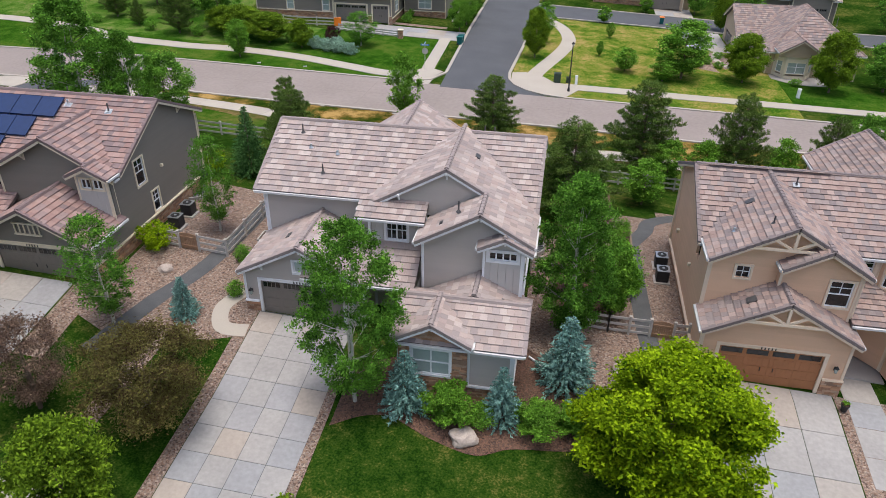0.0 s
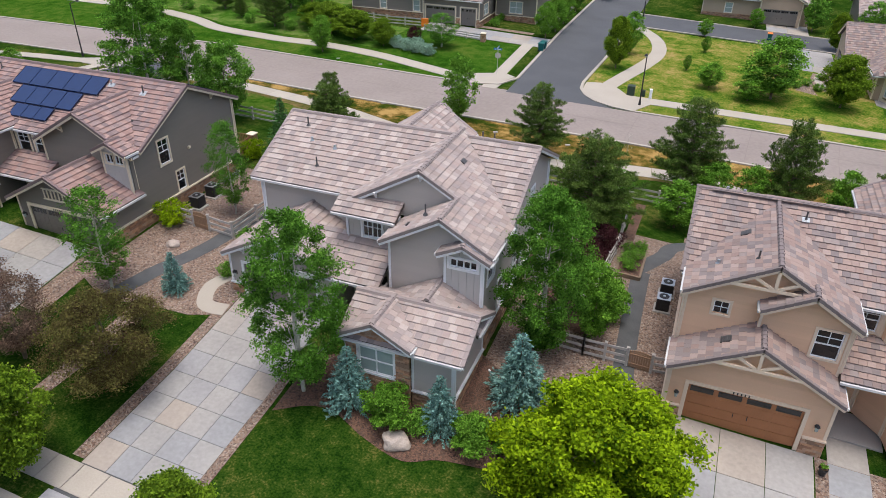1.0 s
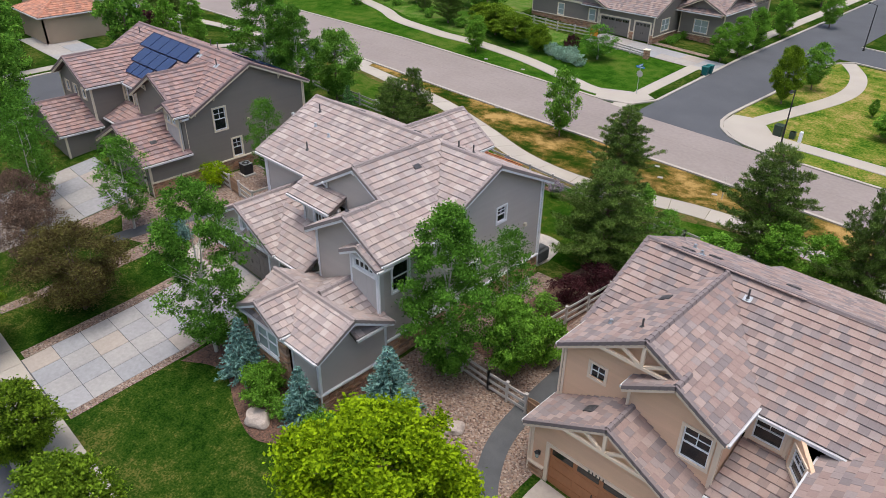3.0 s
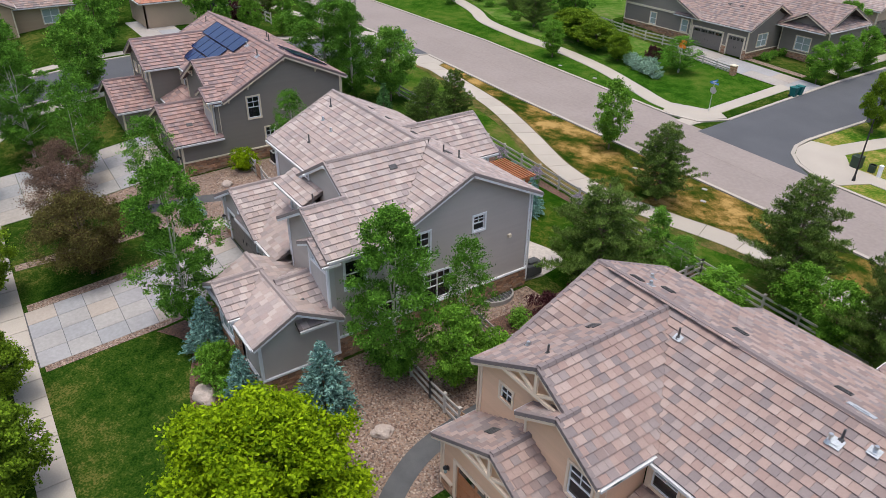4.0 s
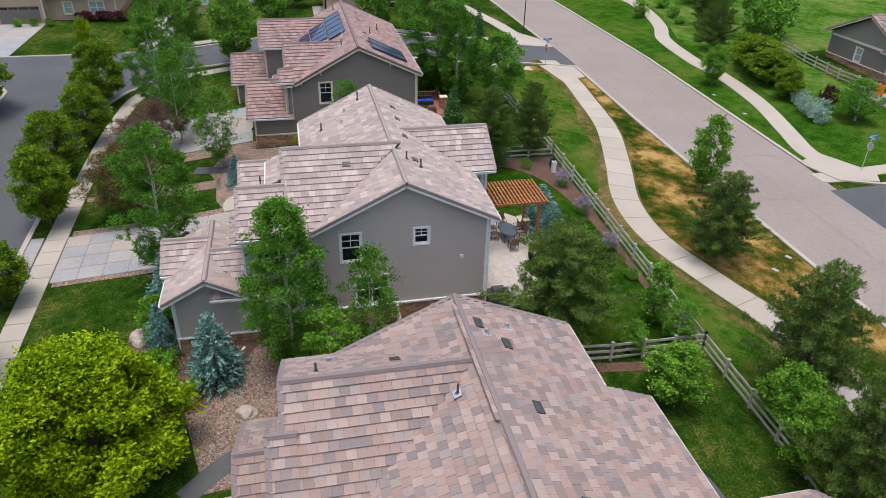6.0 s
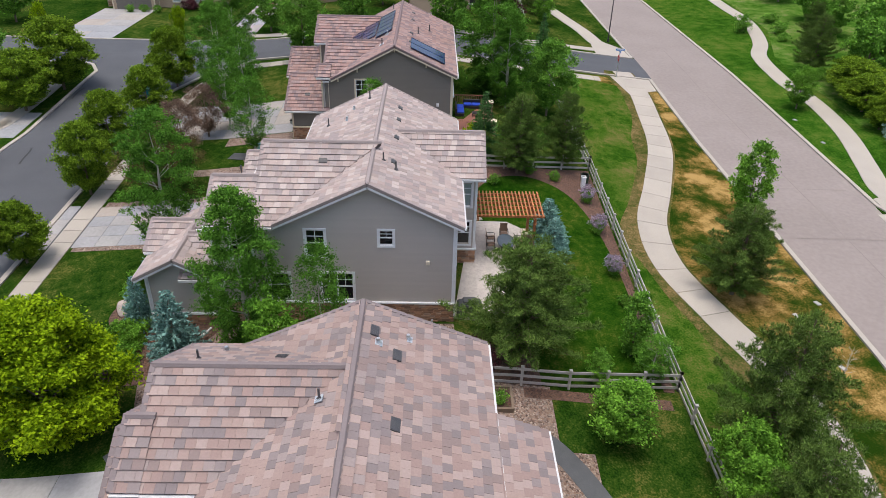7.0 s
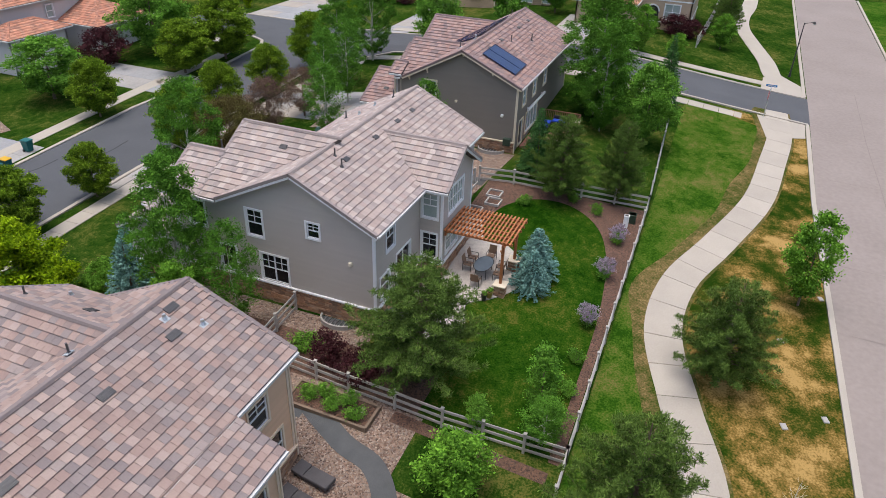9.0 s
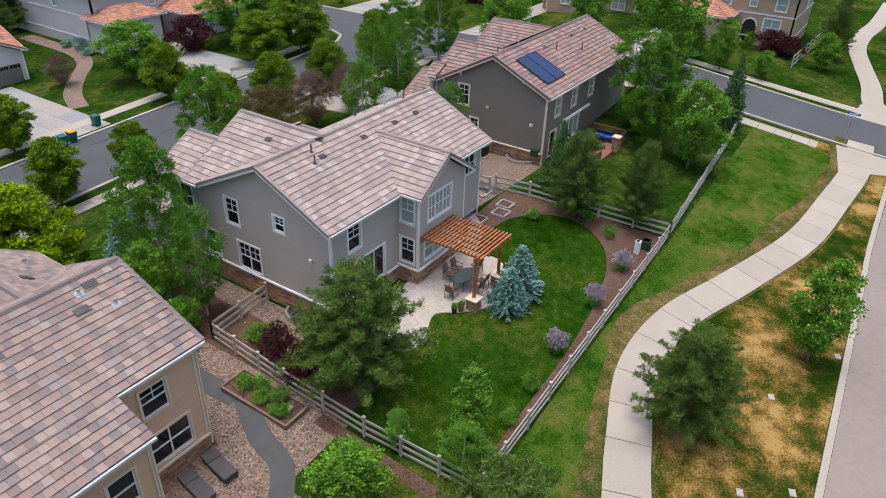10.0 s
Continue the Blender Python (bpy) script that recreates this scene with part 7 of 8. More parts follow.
for x, y, h, r in ((-69.4, 84.9, 2.2, 1.6), (-68.0, 89.8, 1.4, 1.5), (-54.5, 86.4, 1.2, 1.0), (-47.5, 85.6, 1.2, 1.2), (-35.0, 86.6, 1.1, 1.0), (-31.0, 86.6, 1.0, 0.9), (-64.0, 88.6, 1.0, 1.2), (-74.0, 91.0, 1.3, 1.5)):
    plant("low_bush", x, y, h, r)
for x, y, h in ((-14.7, 98.0, 4.7), (-14.3, 102.0, 4.9), (-14.3, 107.1, 5.2), (-14.4, 116, 5), (-11.8, 128, 5)):
    plant("bright", x, y, h, h * 0.3)
plant("linden", -3.6, 89.6, 6.0, 1.6)
plant("bright", -3.0, 96.6, 5.2, 1.5)
for x, y, h, r in ((14.3, 86.8, 6.7, 3.1), (7.6, 87.4, 2.8, 1.4), (11.9, 84.9, 2.8, 1.6), (4.6, 92.9, 1.9, 0.5), (6.2, 102.4, 2.1, 0.6), (5.5, 111.4, 2.4, 1.0), (12.3, 121.6, 2.8, 1.1)):
    plant("bright", x, y, h, r)
for x, y, h, r in ((21.5, 87.4, 5.6, 2.5), (22.4, 93.6, 2.6, 1.3), (31.2, 86.6, 6.8, 2.5), (23.0, 113.6, 5.0, 1.5)):
    plant("linden", x, y, h, r, label="dense rounded olive-green tree beside the tan house")
for x, y, h, r in ((38, 89, 6.0, 2.8), (43, 92, 6.5, 2.8), (48, 100, 7, 3), (50, 122, 7, 2.6), (58, 95, 7, 3), (28.5, 122.5, 5.5, 2.2), (20.5, 124, 5, 2)):
    plant("ash_far", x, y, h, r)
plant("ash", -21.9, 116.4, 5.5, 2.5)
for x, y in ((-31.2, 85.2), (-29.6, 84.6), (-28.0, 84.3), (-26.4, 84.0), (-28.8, 85.8)):
    plant("sage", x, y, 1.3, 1.1)
for x, y in ((-22.8, 100.2), (-22.9, 102.0), (-22.9, 104.0)):
    plant("low_bush", x, y, 0.9, 0.8)
plant("wine_bush", -21.7, 106.0, 1.5, 1.3)
plant("bush", -21.5, 108.0, 1.6, 1.4)
for x, y in ((18.4, 94.0), (20.2, 97.0), (19.6, 92.4), (27.8, 87.9), (17.2, 92.4)):
    plant("low_bush", x, y, 0.8, 0.8)
for x in range(-120, 130, 13):
    plant("ash_far", x + trng.uniform(-4, 4), 150 + trng.uniform(-8, 8), trng.uniform(6, 9), 3)

# ---- fences and gates ----


def fence(pts, label, h=1.15, rails=3, gap=2.3):
    """A rail fence: a post at each step and flat rails between the posts."""
    th = thing("fence", label, "fence", group="rail fences")
    nodes = []
    for p, q in zip(pts, pts[1:]):
        a, b = Vector(p), Vector(q)
        n = max(1, round((b - a).length / gap))
        nodes += [a.lerp(b, i / n) for i in range(n)]
    nodes.append(Vector(pts[-1]))
    frng = random.Random(len(nodes))
    for p in nodes:
        bm = bmesh.new()
        z = gz(p.x, p.y)
        box(bm, p.x - 0.065, p.y - 0.065, z - 0.1, p.x + 0.065, p.y + 0.065, z + h + 0.08, 0.012)
        box(bm, p.x - 0.085, p.y - 0.085, z + h + 0.08, p.x + 0.085, p.y + 0.085, z + h + 0.12)
        part("post", bm, M_FENCE, th)
    for p, q in zip(nodes, nodes[1:]):
        for r in range(rails):
            k = 0.22 + (h - 0.3) * r / (rails - 1)
            j = frng.uniform(-0.012, 0.012)
            bm = bmesh.new()
            beam(bm, (p.x, p.y, gz(p.x, p.y) + k + j), (q.x, q.y, gz(q.x, q.y) + k - j), 0.045, 0.15)
            part("rail", bm, M_FENCE, th)
    return th


def gate(a, b, label, material, h=1.2):
    """A board gate between two points, its top edge arched."""
    th = thing("garden_gate", label, "gate")
    A, B = Vector((*a, gz(*a))), Vector((*b, gz(*b)))
    n = 9
    for i in range(n):
        t = (i + 0.5) / n
        p = A.lerp(B, t)
        bm = bmesh.new()
        hh = h - 0.12 * (2 * t - 1) ** 2
        beam(bm, p + Vector((0, 0, 0.06)), p + Vector((0, 0, hh)), (B - A).length / n - 0.012, 0.03, up=(B - A).cross(Vector((0, 0, 1))))
        part("board", bm, material, th)
    for k in (0.3, 0.9):
        bm = bmesh.new()
        off = (B - A).cross(Vector((0, 0, 1))).normalized() * 0.035
        beam(bm, A + off + Vector((0, 0, k)), B + off + Vector((0, 0, k)), 0.035, 0.09)
        part("cross_rail", bm, material, th)
    bm = bmesh.new()
    beam(bm, A + Vector((0, 0, 0.85)) - off, A.lerp(B, 0.12) + Vector((0, 0, 0.85)) - off, 0.03, 0.05)
    part("latch", bm, M_DARK, th)


fence([(-22.0, 54.3), (-43.5, 53.4)], "weathered white rail fence beside the meadow")
fence([(-22.0, 54.3), (3.4, 54.4)], "weathered white rail fence along the rear lawn")
fence([(3.4, 54.4), (40, 55.4)], "weathered white rail fence behind the tan house")
fence([(-19.4, 41.8), (-20.4, 47), (-22.0, 54.3)], "weathered rail fence between two gardens")
fence([(3.6, 37.5), (4.1, 43.4), (4.0, 48.4), (3.4, 54.4)], "weathered rail fence beside the pine")
fence([(-0.5, 37.4), (3.6, 37.5)], "short weathered rail fence against the grey house")
fence([(4.2, 32.3), (6.5, 32.4)], "white rail fence beside the slate path gate", gap=1.2)
fence([(7.8, 32.4), (8.6, 32.5)], "short white rail fence against the tan house", gap=0.8)
fence([(2.4, 32.3), (4.2, 32.3)], "white rail fence under the aspen")
fence([(-21.0, 33.9), (-19.1, 33.8), (-18.9, 41.6)], "weathered white rail fence beside the grey house")
fence([(-23.5, 34.0), (-22.3, 33.95)], "short white rail fence against the taupe house", gap=1.2)
fence([(-48.4, 94.4), (-43, 94.0), (-36.8, 94.0), (-31.6, 94.9)], "white rail fence in front of the grey house")
fence([(-30.6, 93.1), (-26.4, 92.8), (-22.2, 92.5)], "low white rail fence beside the driveway", h=0.9)
fence([(-66.6, 53.6), (-80, 54.2), (-96, 54.6)], "pale rail fence beside the stucco house", h=1.4)
gate((6.6, 32.4), (7.7, 32.4), "dark brown wooden gate across the slate path", M_GATE)
gate((-22.2, 33.95), (-21.1, 33.9), "pale cedar gate with black hinges", M_GATE)

# ---- patio of the grey house ----
pz = 1.0 + 0.1


def pergola():
    th = thing("pergola", "red-stained wooden pergola over the patio table", "pergola")
    x0, x1, y0, y1, z = -10.1, -6.6, 44.05, 48.1, 4.3
    for i in range(18):
        y = y0 + (y1 - y0) * i / 17
        bm = bmesh.new()
        beam(bm, (x0, y, z), (x1, y, z), 0.09, 0.07)
        part("slat", bm, M_PERG, th)
    for i in range(6):
        x = x0 + 0.25 + (x1 - x0 - 0.5) * i / 5
        bm = bmesh.new()
        beam(bm, (x, y0 - 0.05, z - 0.12), (x, y1 + 0.12, z - 0.12), 0.05, 0.17)
        part("rafter", bm, M_PERG, th)
    for y in (y0 + 0.02, y1 - 0.45):
        bm = bmesh.new()
        beam(bm, (x0 + 0.1, y, z - 0.29), (x1 - 0.1, y, z - 0.29), 0.09, 0.2)
        part("beam", bm, M_PERG, th)
    for x in (-9.75, -6.95):
        g = gz(x, y1 - 0.45)
        bm = bmesh.new()
        box(bm, x - 0.08, y1 - 0.53, g + 0.8, x + 0.08, y1 - 0.37, z - 0.38, 0.01)
        part("post", bm, M_PERG, th)
        bm = bmesh.new()
        for s in (-1, 1):
            beam(bm, (x, y1 - 0.45, z - 0.95), (x + s * 0.5, y1 - 0.45, z - 0.4), 0.07, 0.07)
        part("brace", bm, M_PERG, th)
        b = Builder()
        c = Vector((x, y1 - 0.45, g - 0.1))
        for u, n in (((1, 0, 0), (0, -1, 0)), ((0, 1, 0), (1, 0, 0)), ((-1, 0, 0), (0, 1, 0)), ((0, -1, 0), (-1, 0, 0))):
            b.add(courses(c - Vector(u) * 0.32 + Vector(n) * 0.3, u, (0, 0, 1), n, [(0, 0), (0.64, 0), (0.64, 0.85), (0, 0.85)], (0.09, 0.15), (0.18, 0.4), 0.012, 0.02, 0.02, -0.1, wobble=0.015))
        p = b.make("stone_pedestal", M_STONE, th, "stacked stone pedestal")
        bm = bmesh.new()
        box(bm, x - 0.4, y1 - 0.85, g + 0.74, x + 0.4, y1 - 0.05, g + 0.82, 0.015)
        part("cap", bm, M_CREAM, p)


pergola()


def patio_table(x, y):
    g = gz(x, y) + 0.06
    th = thing("patio_table", "oblong glass-topped patio table under the pergola", "table", (x, y, g))
    bm = bmesh.new()
    bmesh.ops.create_cone(bm, cap_ends=True, segments=24, radius1=0.55, radius2=0.55, depth=0.02, matrix=Matrix.Translation((0, 0, 0.72)) @ Matrix.Diagonal((1.7, 1, 1, 1)))
    part("tabletop", bm, M_GLASSTOP, th, "smoky glass top")
    bm = bmesh.new()
    for i in range(24):
        a, b = i * math.tau / 24, (i + 1) * math.tau / 24
        rod(bm, (math.cos(a) * 0.95, math.sin(a) * 0.56, 0.72), (math.cos(b) * 0.95, math.sin(b) * 0.56, 0.72), 0.02, None, 5)
    part("rim", bm, M_DARK, th)
    for sx in (-1, 1):
        for sy in (-1, 1):
            bm = bmesh.new()
            rod(bm, (sx * 0.55, sy * 0.3, 0.71), (sx * 0.62, sy * 0.36, 0), 0.022)
            part("leg", bm, M_DARK, th)


M_SLING = mat("brown_sling_fabric", (0.2, 0.13, 0.09), 0.8, vary=0.15, bump=0.1)


def patio_chair():
    th = thing("patio_chair", "dark metal patio chair with brown sling seat", "chair", (0, 0, 0), "chairs round the patio table")
    bm = bmesh.new()
    beam(bm, (0, -0.24, 0.42), (0, 0.24, 0.45), 0.5, 0.03)
    part("seat", bm, M_SLING, th)
    bm = bmesh.new()
    beam(bm, (0, -0.26, 0.45), (0, -0.4, 1.0), 0.5, 0.03, up=(0, 1, 0))
    part("backrest", bm, M_SLING, th)
    for s in (-1, 1):
        bm = bmesh.new()
        rod(bm, (s * 0.27, -0.3, 0.66), (s * 0.27, 0.2, 0.66), 0.018, None, 6)
        rod(bm, (s * 0.27, 0.2, 0.66), (s * 0.27, 0.22, 0.0), 0.018, None, 6)
        part("armrest", bm, M_DARK, th)
        bm = bmesh.new()
        rod(bm, (s * 0.27, -0.3, 0.66), (s * 0.27, -0.3, 0.0), 0.018, None, 6)
        part("leg", bm, M_DARK, th)
    return th


patio_table(-8.3, 46.1)
ch = patio_chair()
spots = [(-9.0, 47.0, 180), (-8.2, 47.05, 180), (-9.0, 45.2, 0), (-8.2, 45.15, 0), (-6.95, 46.1, 90), (-9.75, 46.1, -90)]
for i, (x, y, a) in enumerate(spots):
    m = pose(x, y, gz(x, y) + 0.06, 0, 0, a)
    if i == 0:
        ch.matrix_basis = m
    else:
        copy_thing(ch, m)


def pot(x, y, r, h, col, label):
    th = thing("plant_pot", label, "plant pot", (x, y, gz(x, y) + 0.06), "pots on the patio")
    bm = bmesh.new()
    rod(bm, (0, 0, 0), (0, 0, h), r * 0.7, r, 16)
    rod(bm, (0, 0, h - 0.05), (0, 0, h), r * 1.08, r * 1.08, 16)
    part("pot", bm, col, th)
    bm = bmesh.new()
    rod(bm, (0, 0, h), (0, 0, h + 0.02), r * 0.85, r * 0.8, 12)
    part("soil", bm, M_MULCH, th)
    me = mesh_quads("leaves", leaf_cloud(16, 12, lambda q: (q.uniform(-r, r) * 0.6, q.uniform(-r, r) * 0.6, h + q.uniform(0.02, 0.2)), 0.05, 0.045, seed=int(h * 100)), LF_GREEN)
    ob = new("foliage", me)
    ob.parent = th


M_GLAZE = mat("ochre_glazed_pot", (0.3, 0.22, 0.06), 0.3, vary=0.2, bump=0.05)
pot(-6.3, 47.2, 0.22, 0.45, M_GLAZE, "ochre glazed pot with a green plant")
pot(15.9, 28.9, 0.2, 0.4, M_DARK, "dark pot with pink flowers at the entry")
pot(-5.9, 47.0, 0.18, 0.4, M_DARK, "black pot with a small plant")

# barbecue under its cover beside the sliding door
th = thing("barbecue_grill", "barbecue grill under a dark grey cover", "grill", (-1.2, 43.4, gz(-1.2, 43.4) + 0.06))
bm = bmesh.new()
box(bm, -0.35, -0.7, 0.05, 0.35, 0.7, 1.0, 0.12)
part("cover", bm, M_CRUSH, th)
bm = bmesh.new()
box(bm, -0.25, -0.4, 0.98, 0.25, 0.4, 1.18, 0.08)
part("hood", bm, M_CRUSH, th)


def window_well(x, y, nx, ny, label):
    """A half-round window well against a wall that faces (nx, ny), with a grate."""
    g = gz(x, y)
    th = thing("window_well", label, "window well")
    d = Vector((nx, ny, 0))
    s = Vector((-ny, nx, 0))
    pts = [Vector((x, y, g)) + s * math.cos(a) * 1.1 + d * math.sin(a) * 0.8 for a in [math.pi * i / 12 for i in range(13)]]
    bm = bmesh.new()
    for p, q in zip(pts, pts[1:]):
        beam(bm, p + Vector((0, 0, 0.05)), q + Vector((0, 0, 0.05)), 0.1, 0.4)
    part("kerb_ring", bm, M_CONC, th)
    bm = bmesh.new()
    bm.faces.new([bm.verts.new(p + Vector((0, 0, 0.06))) for p in pts])
    part("cover", bm, M_CRUSH, th)
    for i in range(1, 8):
        t = -1.0 + 0.25 * i
        bm = bmesh.new()
        a = Vector((x, y, g + 0.12)) + s * t
        beam(bm, a, a + d * 0.78 * math.sqrt(max(0.05, 1 - (t / 1.1) ** 2)), 0.05, 0.03)
        part("bar", bm, M_METAL, th)


window_well(-0.6, 40.2, 1, 0, "half-round window well with a grate beside the grey house")
window_well(-24.75, 40.9, 1, 0, "half-round window well beside the taupe house")


def ac_unit(x, y, label="dark air-conditioning unit on a concrete pad"):
    g = gz(x, y)
    th = thing("air_conditioner", label, "air conditioner", (x, y, g), "air conditioners")
    bm = bmesh.new()
    box(bm, -0.5, -0.5, -0.1, 0.5, 0.5, 0.1, 0.01)
    part("pad", bm, M_CONC, th)
    bm = bmesh.new()
    box(bm, -0.38, -0.38, 0.1, 0.38, 0.38, 0.9, 0.05)
    cs = part("case", bm, M_DARK, th)
    for i in range(9):
        bm = bmesh.new()
        box(bm, -0.385, -0.385, 0.18 + i * 0.075, 0.385, 0.385, 0.2 + i * 0.075)
        part("louvre", bm, M_DARK, cs)
    bm = bmesh.new()
    box(bm, -0.39, -0.39, 0.9, 0.39, 0.39, 0.94, 0.01)
    part("lid", bm, M_METAL, th)
    bm = bmesh.new()
    rod(bm, (0, 0, 0.94), (0, 0, 0.955), 0.29, 0.29, 20)
    part("fan_guard", bm, M_DARK, th)
    bm = bmesh.new()
    rod(bm, (0, 0, 0.955), (0, 0, 0.99), 0.09, 0.07, 12)
    part("fan_hub", bm, M_METAL, th)


ac_unit(7.75, 40.2)
ac_unit(7.7, 38.5)
ac_unit(-23.8, 38.0)
ac_unit(-23.7, 36.2)


def rock(x, y, r, label, seed):
    q = random.Random(seed)
    bm = bmesh.new()
    bmesh.ops.create_icosphere(bm, subdivisions=3, radius=r)
    for v in bm.verts:
        n = noise.noise(v.co * 2.2 / r * 0.6 + Vector((seed, 0, 0)))
        v.co *= 1 + 0.35 * n
        v.co.z *= 0.72
        v.co.x *= 1.25
    ob = part("boulder", bm, M_BOULD)
    ob.matrix_world = pose(x, y, gz(x, y) + r * 0.3, 0, 0, q.uniform(0, 90))
    tagged(ob, label, "boulder")


rock(-2.6, 23.2, 0.55, "pale pinkish boulder on the mulch bed", 3)
rock(4.8, 29.2, 0.4, "grey boulder in the river rock", 5)
rock(-9.4, 25.3, 0.3, "small brown boulder beside the driveway", 7)
rock(-22.0, 31.5, 0.35, "pale boulder in the river rock", 8)
rock(5.0, 44.6, 0.2, "small pale stone in the planter", 9)

# raised planter and loungers behind the tan house
M_TIMBER = mat("weathered_brown_timber", (0.2, 0.15, 0.11), 0.85, vary=0.2, scale=2, fine=25, bump=0.25)
th = thing("raised_planter", "weathered timber planter with low green plants", "planter")
for a, b in (((4.5, 40.9), (6.0, 40.9)), ((6.0, 40.9), (6.0, 45.3)), ((6.0, 45.3), (4.5, 45.3)), ((4.5, 45.3), (4.5, 40.9))):
    for k in (0.1, 0.24):
        bm = bmesh.new()
        beam(bm, (*a, gz(*a) + k), (*b, gz(*b) + k), 0.13, 0.13)
        part("timber", bm, M_TIMBER, th)
bm = bmesh.new()
bm.faces.new([bm.verts.new((x, y, gz(x, y) + 0.22)) for x, y in ((4.5, 40.9), (6.0, 40.9), (6.0, 45.3), (4.5, 45.3))])
part("soil", bm, M_MULCH, th)
for x, y in ((5.2, 41.8), (4.9, 42.6), (5.5, 43.2), (4.9, 43.9), (5.6, 44.6)):
    plant("low_bush", x, y, 0.55, 0.62, dz=0.2)
for x, y, w in ((-17.8, 43.6, 1.0), (-16.6, 43.9, 1.0), (-15.0, 43.0, 1.0), (-18.4, 41.2, 1.2), (-17.6, 38.6, 1.2), (-17.5, 36.6, 1.2)):
    th = thing("raised_bed", "low square timber bed with bare soil", "planter", (x, y, gz(x, y)), "raised beds")
    for i in range(4):
        bm = bmesh.new()
        a = math.pi / 2 * i
        c, s = math.cos(a), math.sin(a)
        beam(bm, (c * w / 2 - s * w / 2, s * w / 2 + c * w / 2, 0.09), (c * w / 2 + s * w / 2, s * w / 2 - c * w / 2, 0.09), 0.08, 0.18)
        part("board", bm, M_FENCE, th)

M_WICKER = mat("grey_wicker", (0.085, 0.08, 0.085), 0.8, vary=0.15, fine=60, bump=0.4)


def lounger():
    th = thing("sun_lounger", "grey wicker sun lounger on the river rock", "sun lounger", (0, 0, 0), "sun loungers")
    bm = bmesh.new()
    box(bm, -0.36, -0.35, 0.12, 0.36, 0.95, 0.34, 0.03)
    part("base", bm, M_WICKER, th)
    bm = bmesh.new()
    beam(bm, (0, -0.37, 0.26), (0, -0.95, 0.34), 0.72, 0.16)
    part("backrest", bm, M_WICKER, th)
    for x in (-0.3, 0.3):
        for y in (-0.8, 0.85):
            bm = bmesh.new()
            box(bm, x - 0.03, y - 0.03, 0, x + 0.03, y + 0.03, 0.2)
            part("leg", bm, M_DARK, th)
    return th


lo = lounger()
lo.matrix_basis = pose(9.3, 44.5, gz(9.3, 44.5) + 0.02, 0, 0, -8)
copy_thing(lo, pose(10.6, 44.6, gz(10.6, 44.6) + 0.02, 0, 0, -8))

# deck of the taupe house
M_DECKW = mat("red_brown_deck_board", (0.26, 0.115, 0.085), 0.7, vary=0.12, scale=2, fine=20, bump=0.15, island=0.08)
M_BLUE = mat("blue_cushion", (0.02, 0.06, 0.42), 0.8, vary=0.15, bump=0.1)
th = thing("deck", "red-brown timber deck with slatted railing", "deck")
dx0, dx1, dy0, dy1, dzz = -33.4, -26.2, 42.9, 46.4, 2.15
for i in range(24):
    y = dy0 + (dy1 - dy0) * (i + 0.5) / 24
    bm = bmesh.new()
    beam(bm, (dx0, y, dzz), (dx1, y, dzz), 0.138, 0.04)
    part("board", bm, M_DECKW, th)
for a, b in (((dx1, dy0 + 1.2), (dx1, dy1)), ((dx1, dy1), (dx1 - 2.0, dy1)), ((dx0 + 2.5, dy1), (dx0, dy1)), ((dx0, dy1), (dx0, dy0))):
    A, B = Vector((*a, dzz)), Vector((*b, dzz))
    for k in (0.12, 0.92):
        bm = bmesh.new()
        beam(bm, A + Vector((0, 0, k)), B + Vector((0, 0, k)), 0.06, 0.07)
        part("rail", bm, M_DECKW, th)
    n = max(2, int((B - A).length / 0.16))
    for i in range(n + 1):
        p = A.lerp(B, i / n)
        bm = bmesh.new()
        beam(bm, p + Vector((0, 0, 0.1)), p + Vector((0, 0, 0.9)), 0.05, 0.05)
        part("baluster", bm, M_DECKW, th)
bm = bmesh.new()
for a, b in (((dx1, dy0), (dx1, dy1)), ((dx1, dy1), (dx0, dy1)), ((dx0, dy1), (dx0, dy0))):
    beam(bm, (*a, dzz - 0.3), (*b, dzz - 0.3), 0.06, 0.6)
part("skirt", bm, M_DECKW, th)
for x, y in ((dx1, dy1), (dx0 + 2.2, dy1 + 0.05)):
    b = Builder()
    g = gz(x, y)
    for u, n in (((1, 0, 0), (0, -1, 0)), ((0, 1, 0), (1, 0, 0)), ((-1, 0, 0), (0, 1, 0)), ((0, -1, 0), (-1, 0, 0))):
        b.add(courses(Vector((x, y, g - 0.1)) - Vector(u) * 0.3 + Vector(n) * 0.28, u, (0, 0, 1), n, [(0, 0), (0.6, 0), (0.6, dzz + 1.15 - g), (0, dzz + 1.15 - g)], (0.1, 0.16), (0.2, 0.4), 0.012, 0.02, 0.02, -0.1, wobble=0.015))
    p = b.make("stone_pier", M_STONE, th, "stacked stone pier")
    bm = bmesh.new()
    box(bm, x - 0.36, y - 0.36, dzz + 1.05, x + 0.36, y + 0.36, dzz + 1.13, 0.015)
    part("cap", bm, M_CREAM, p)


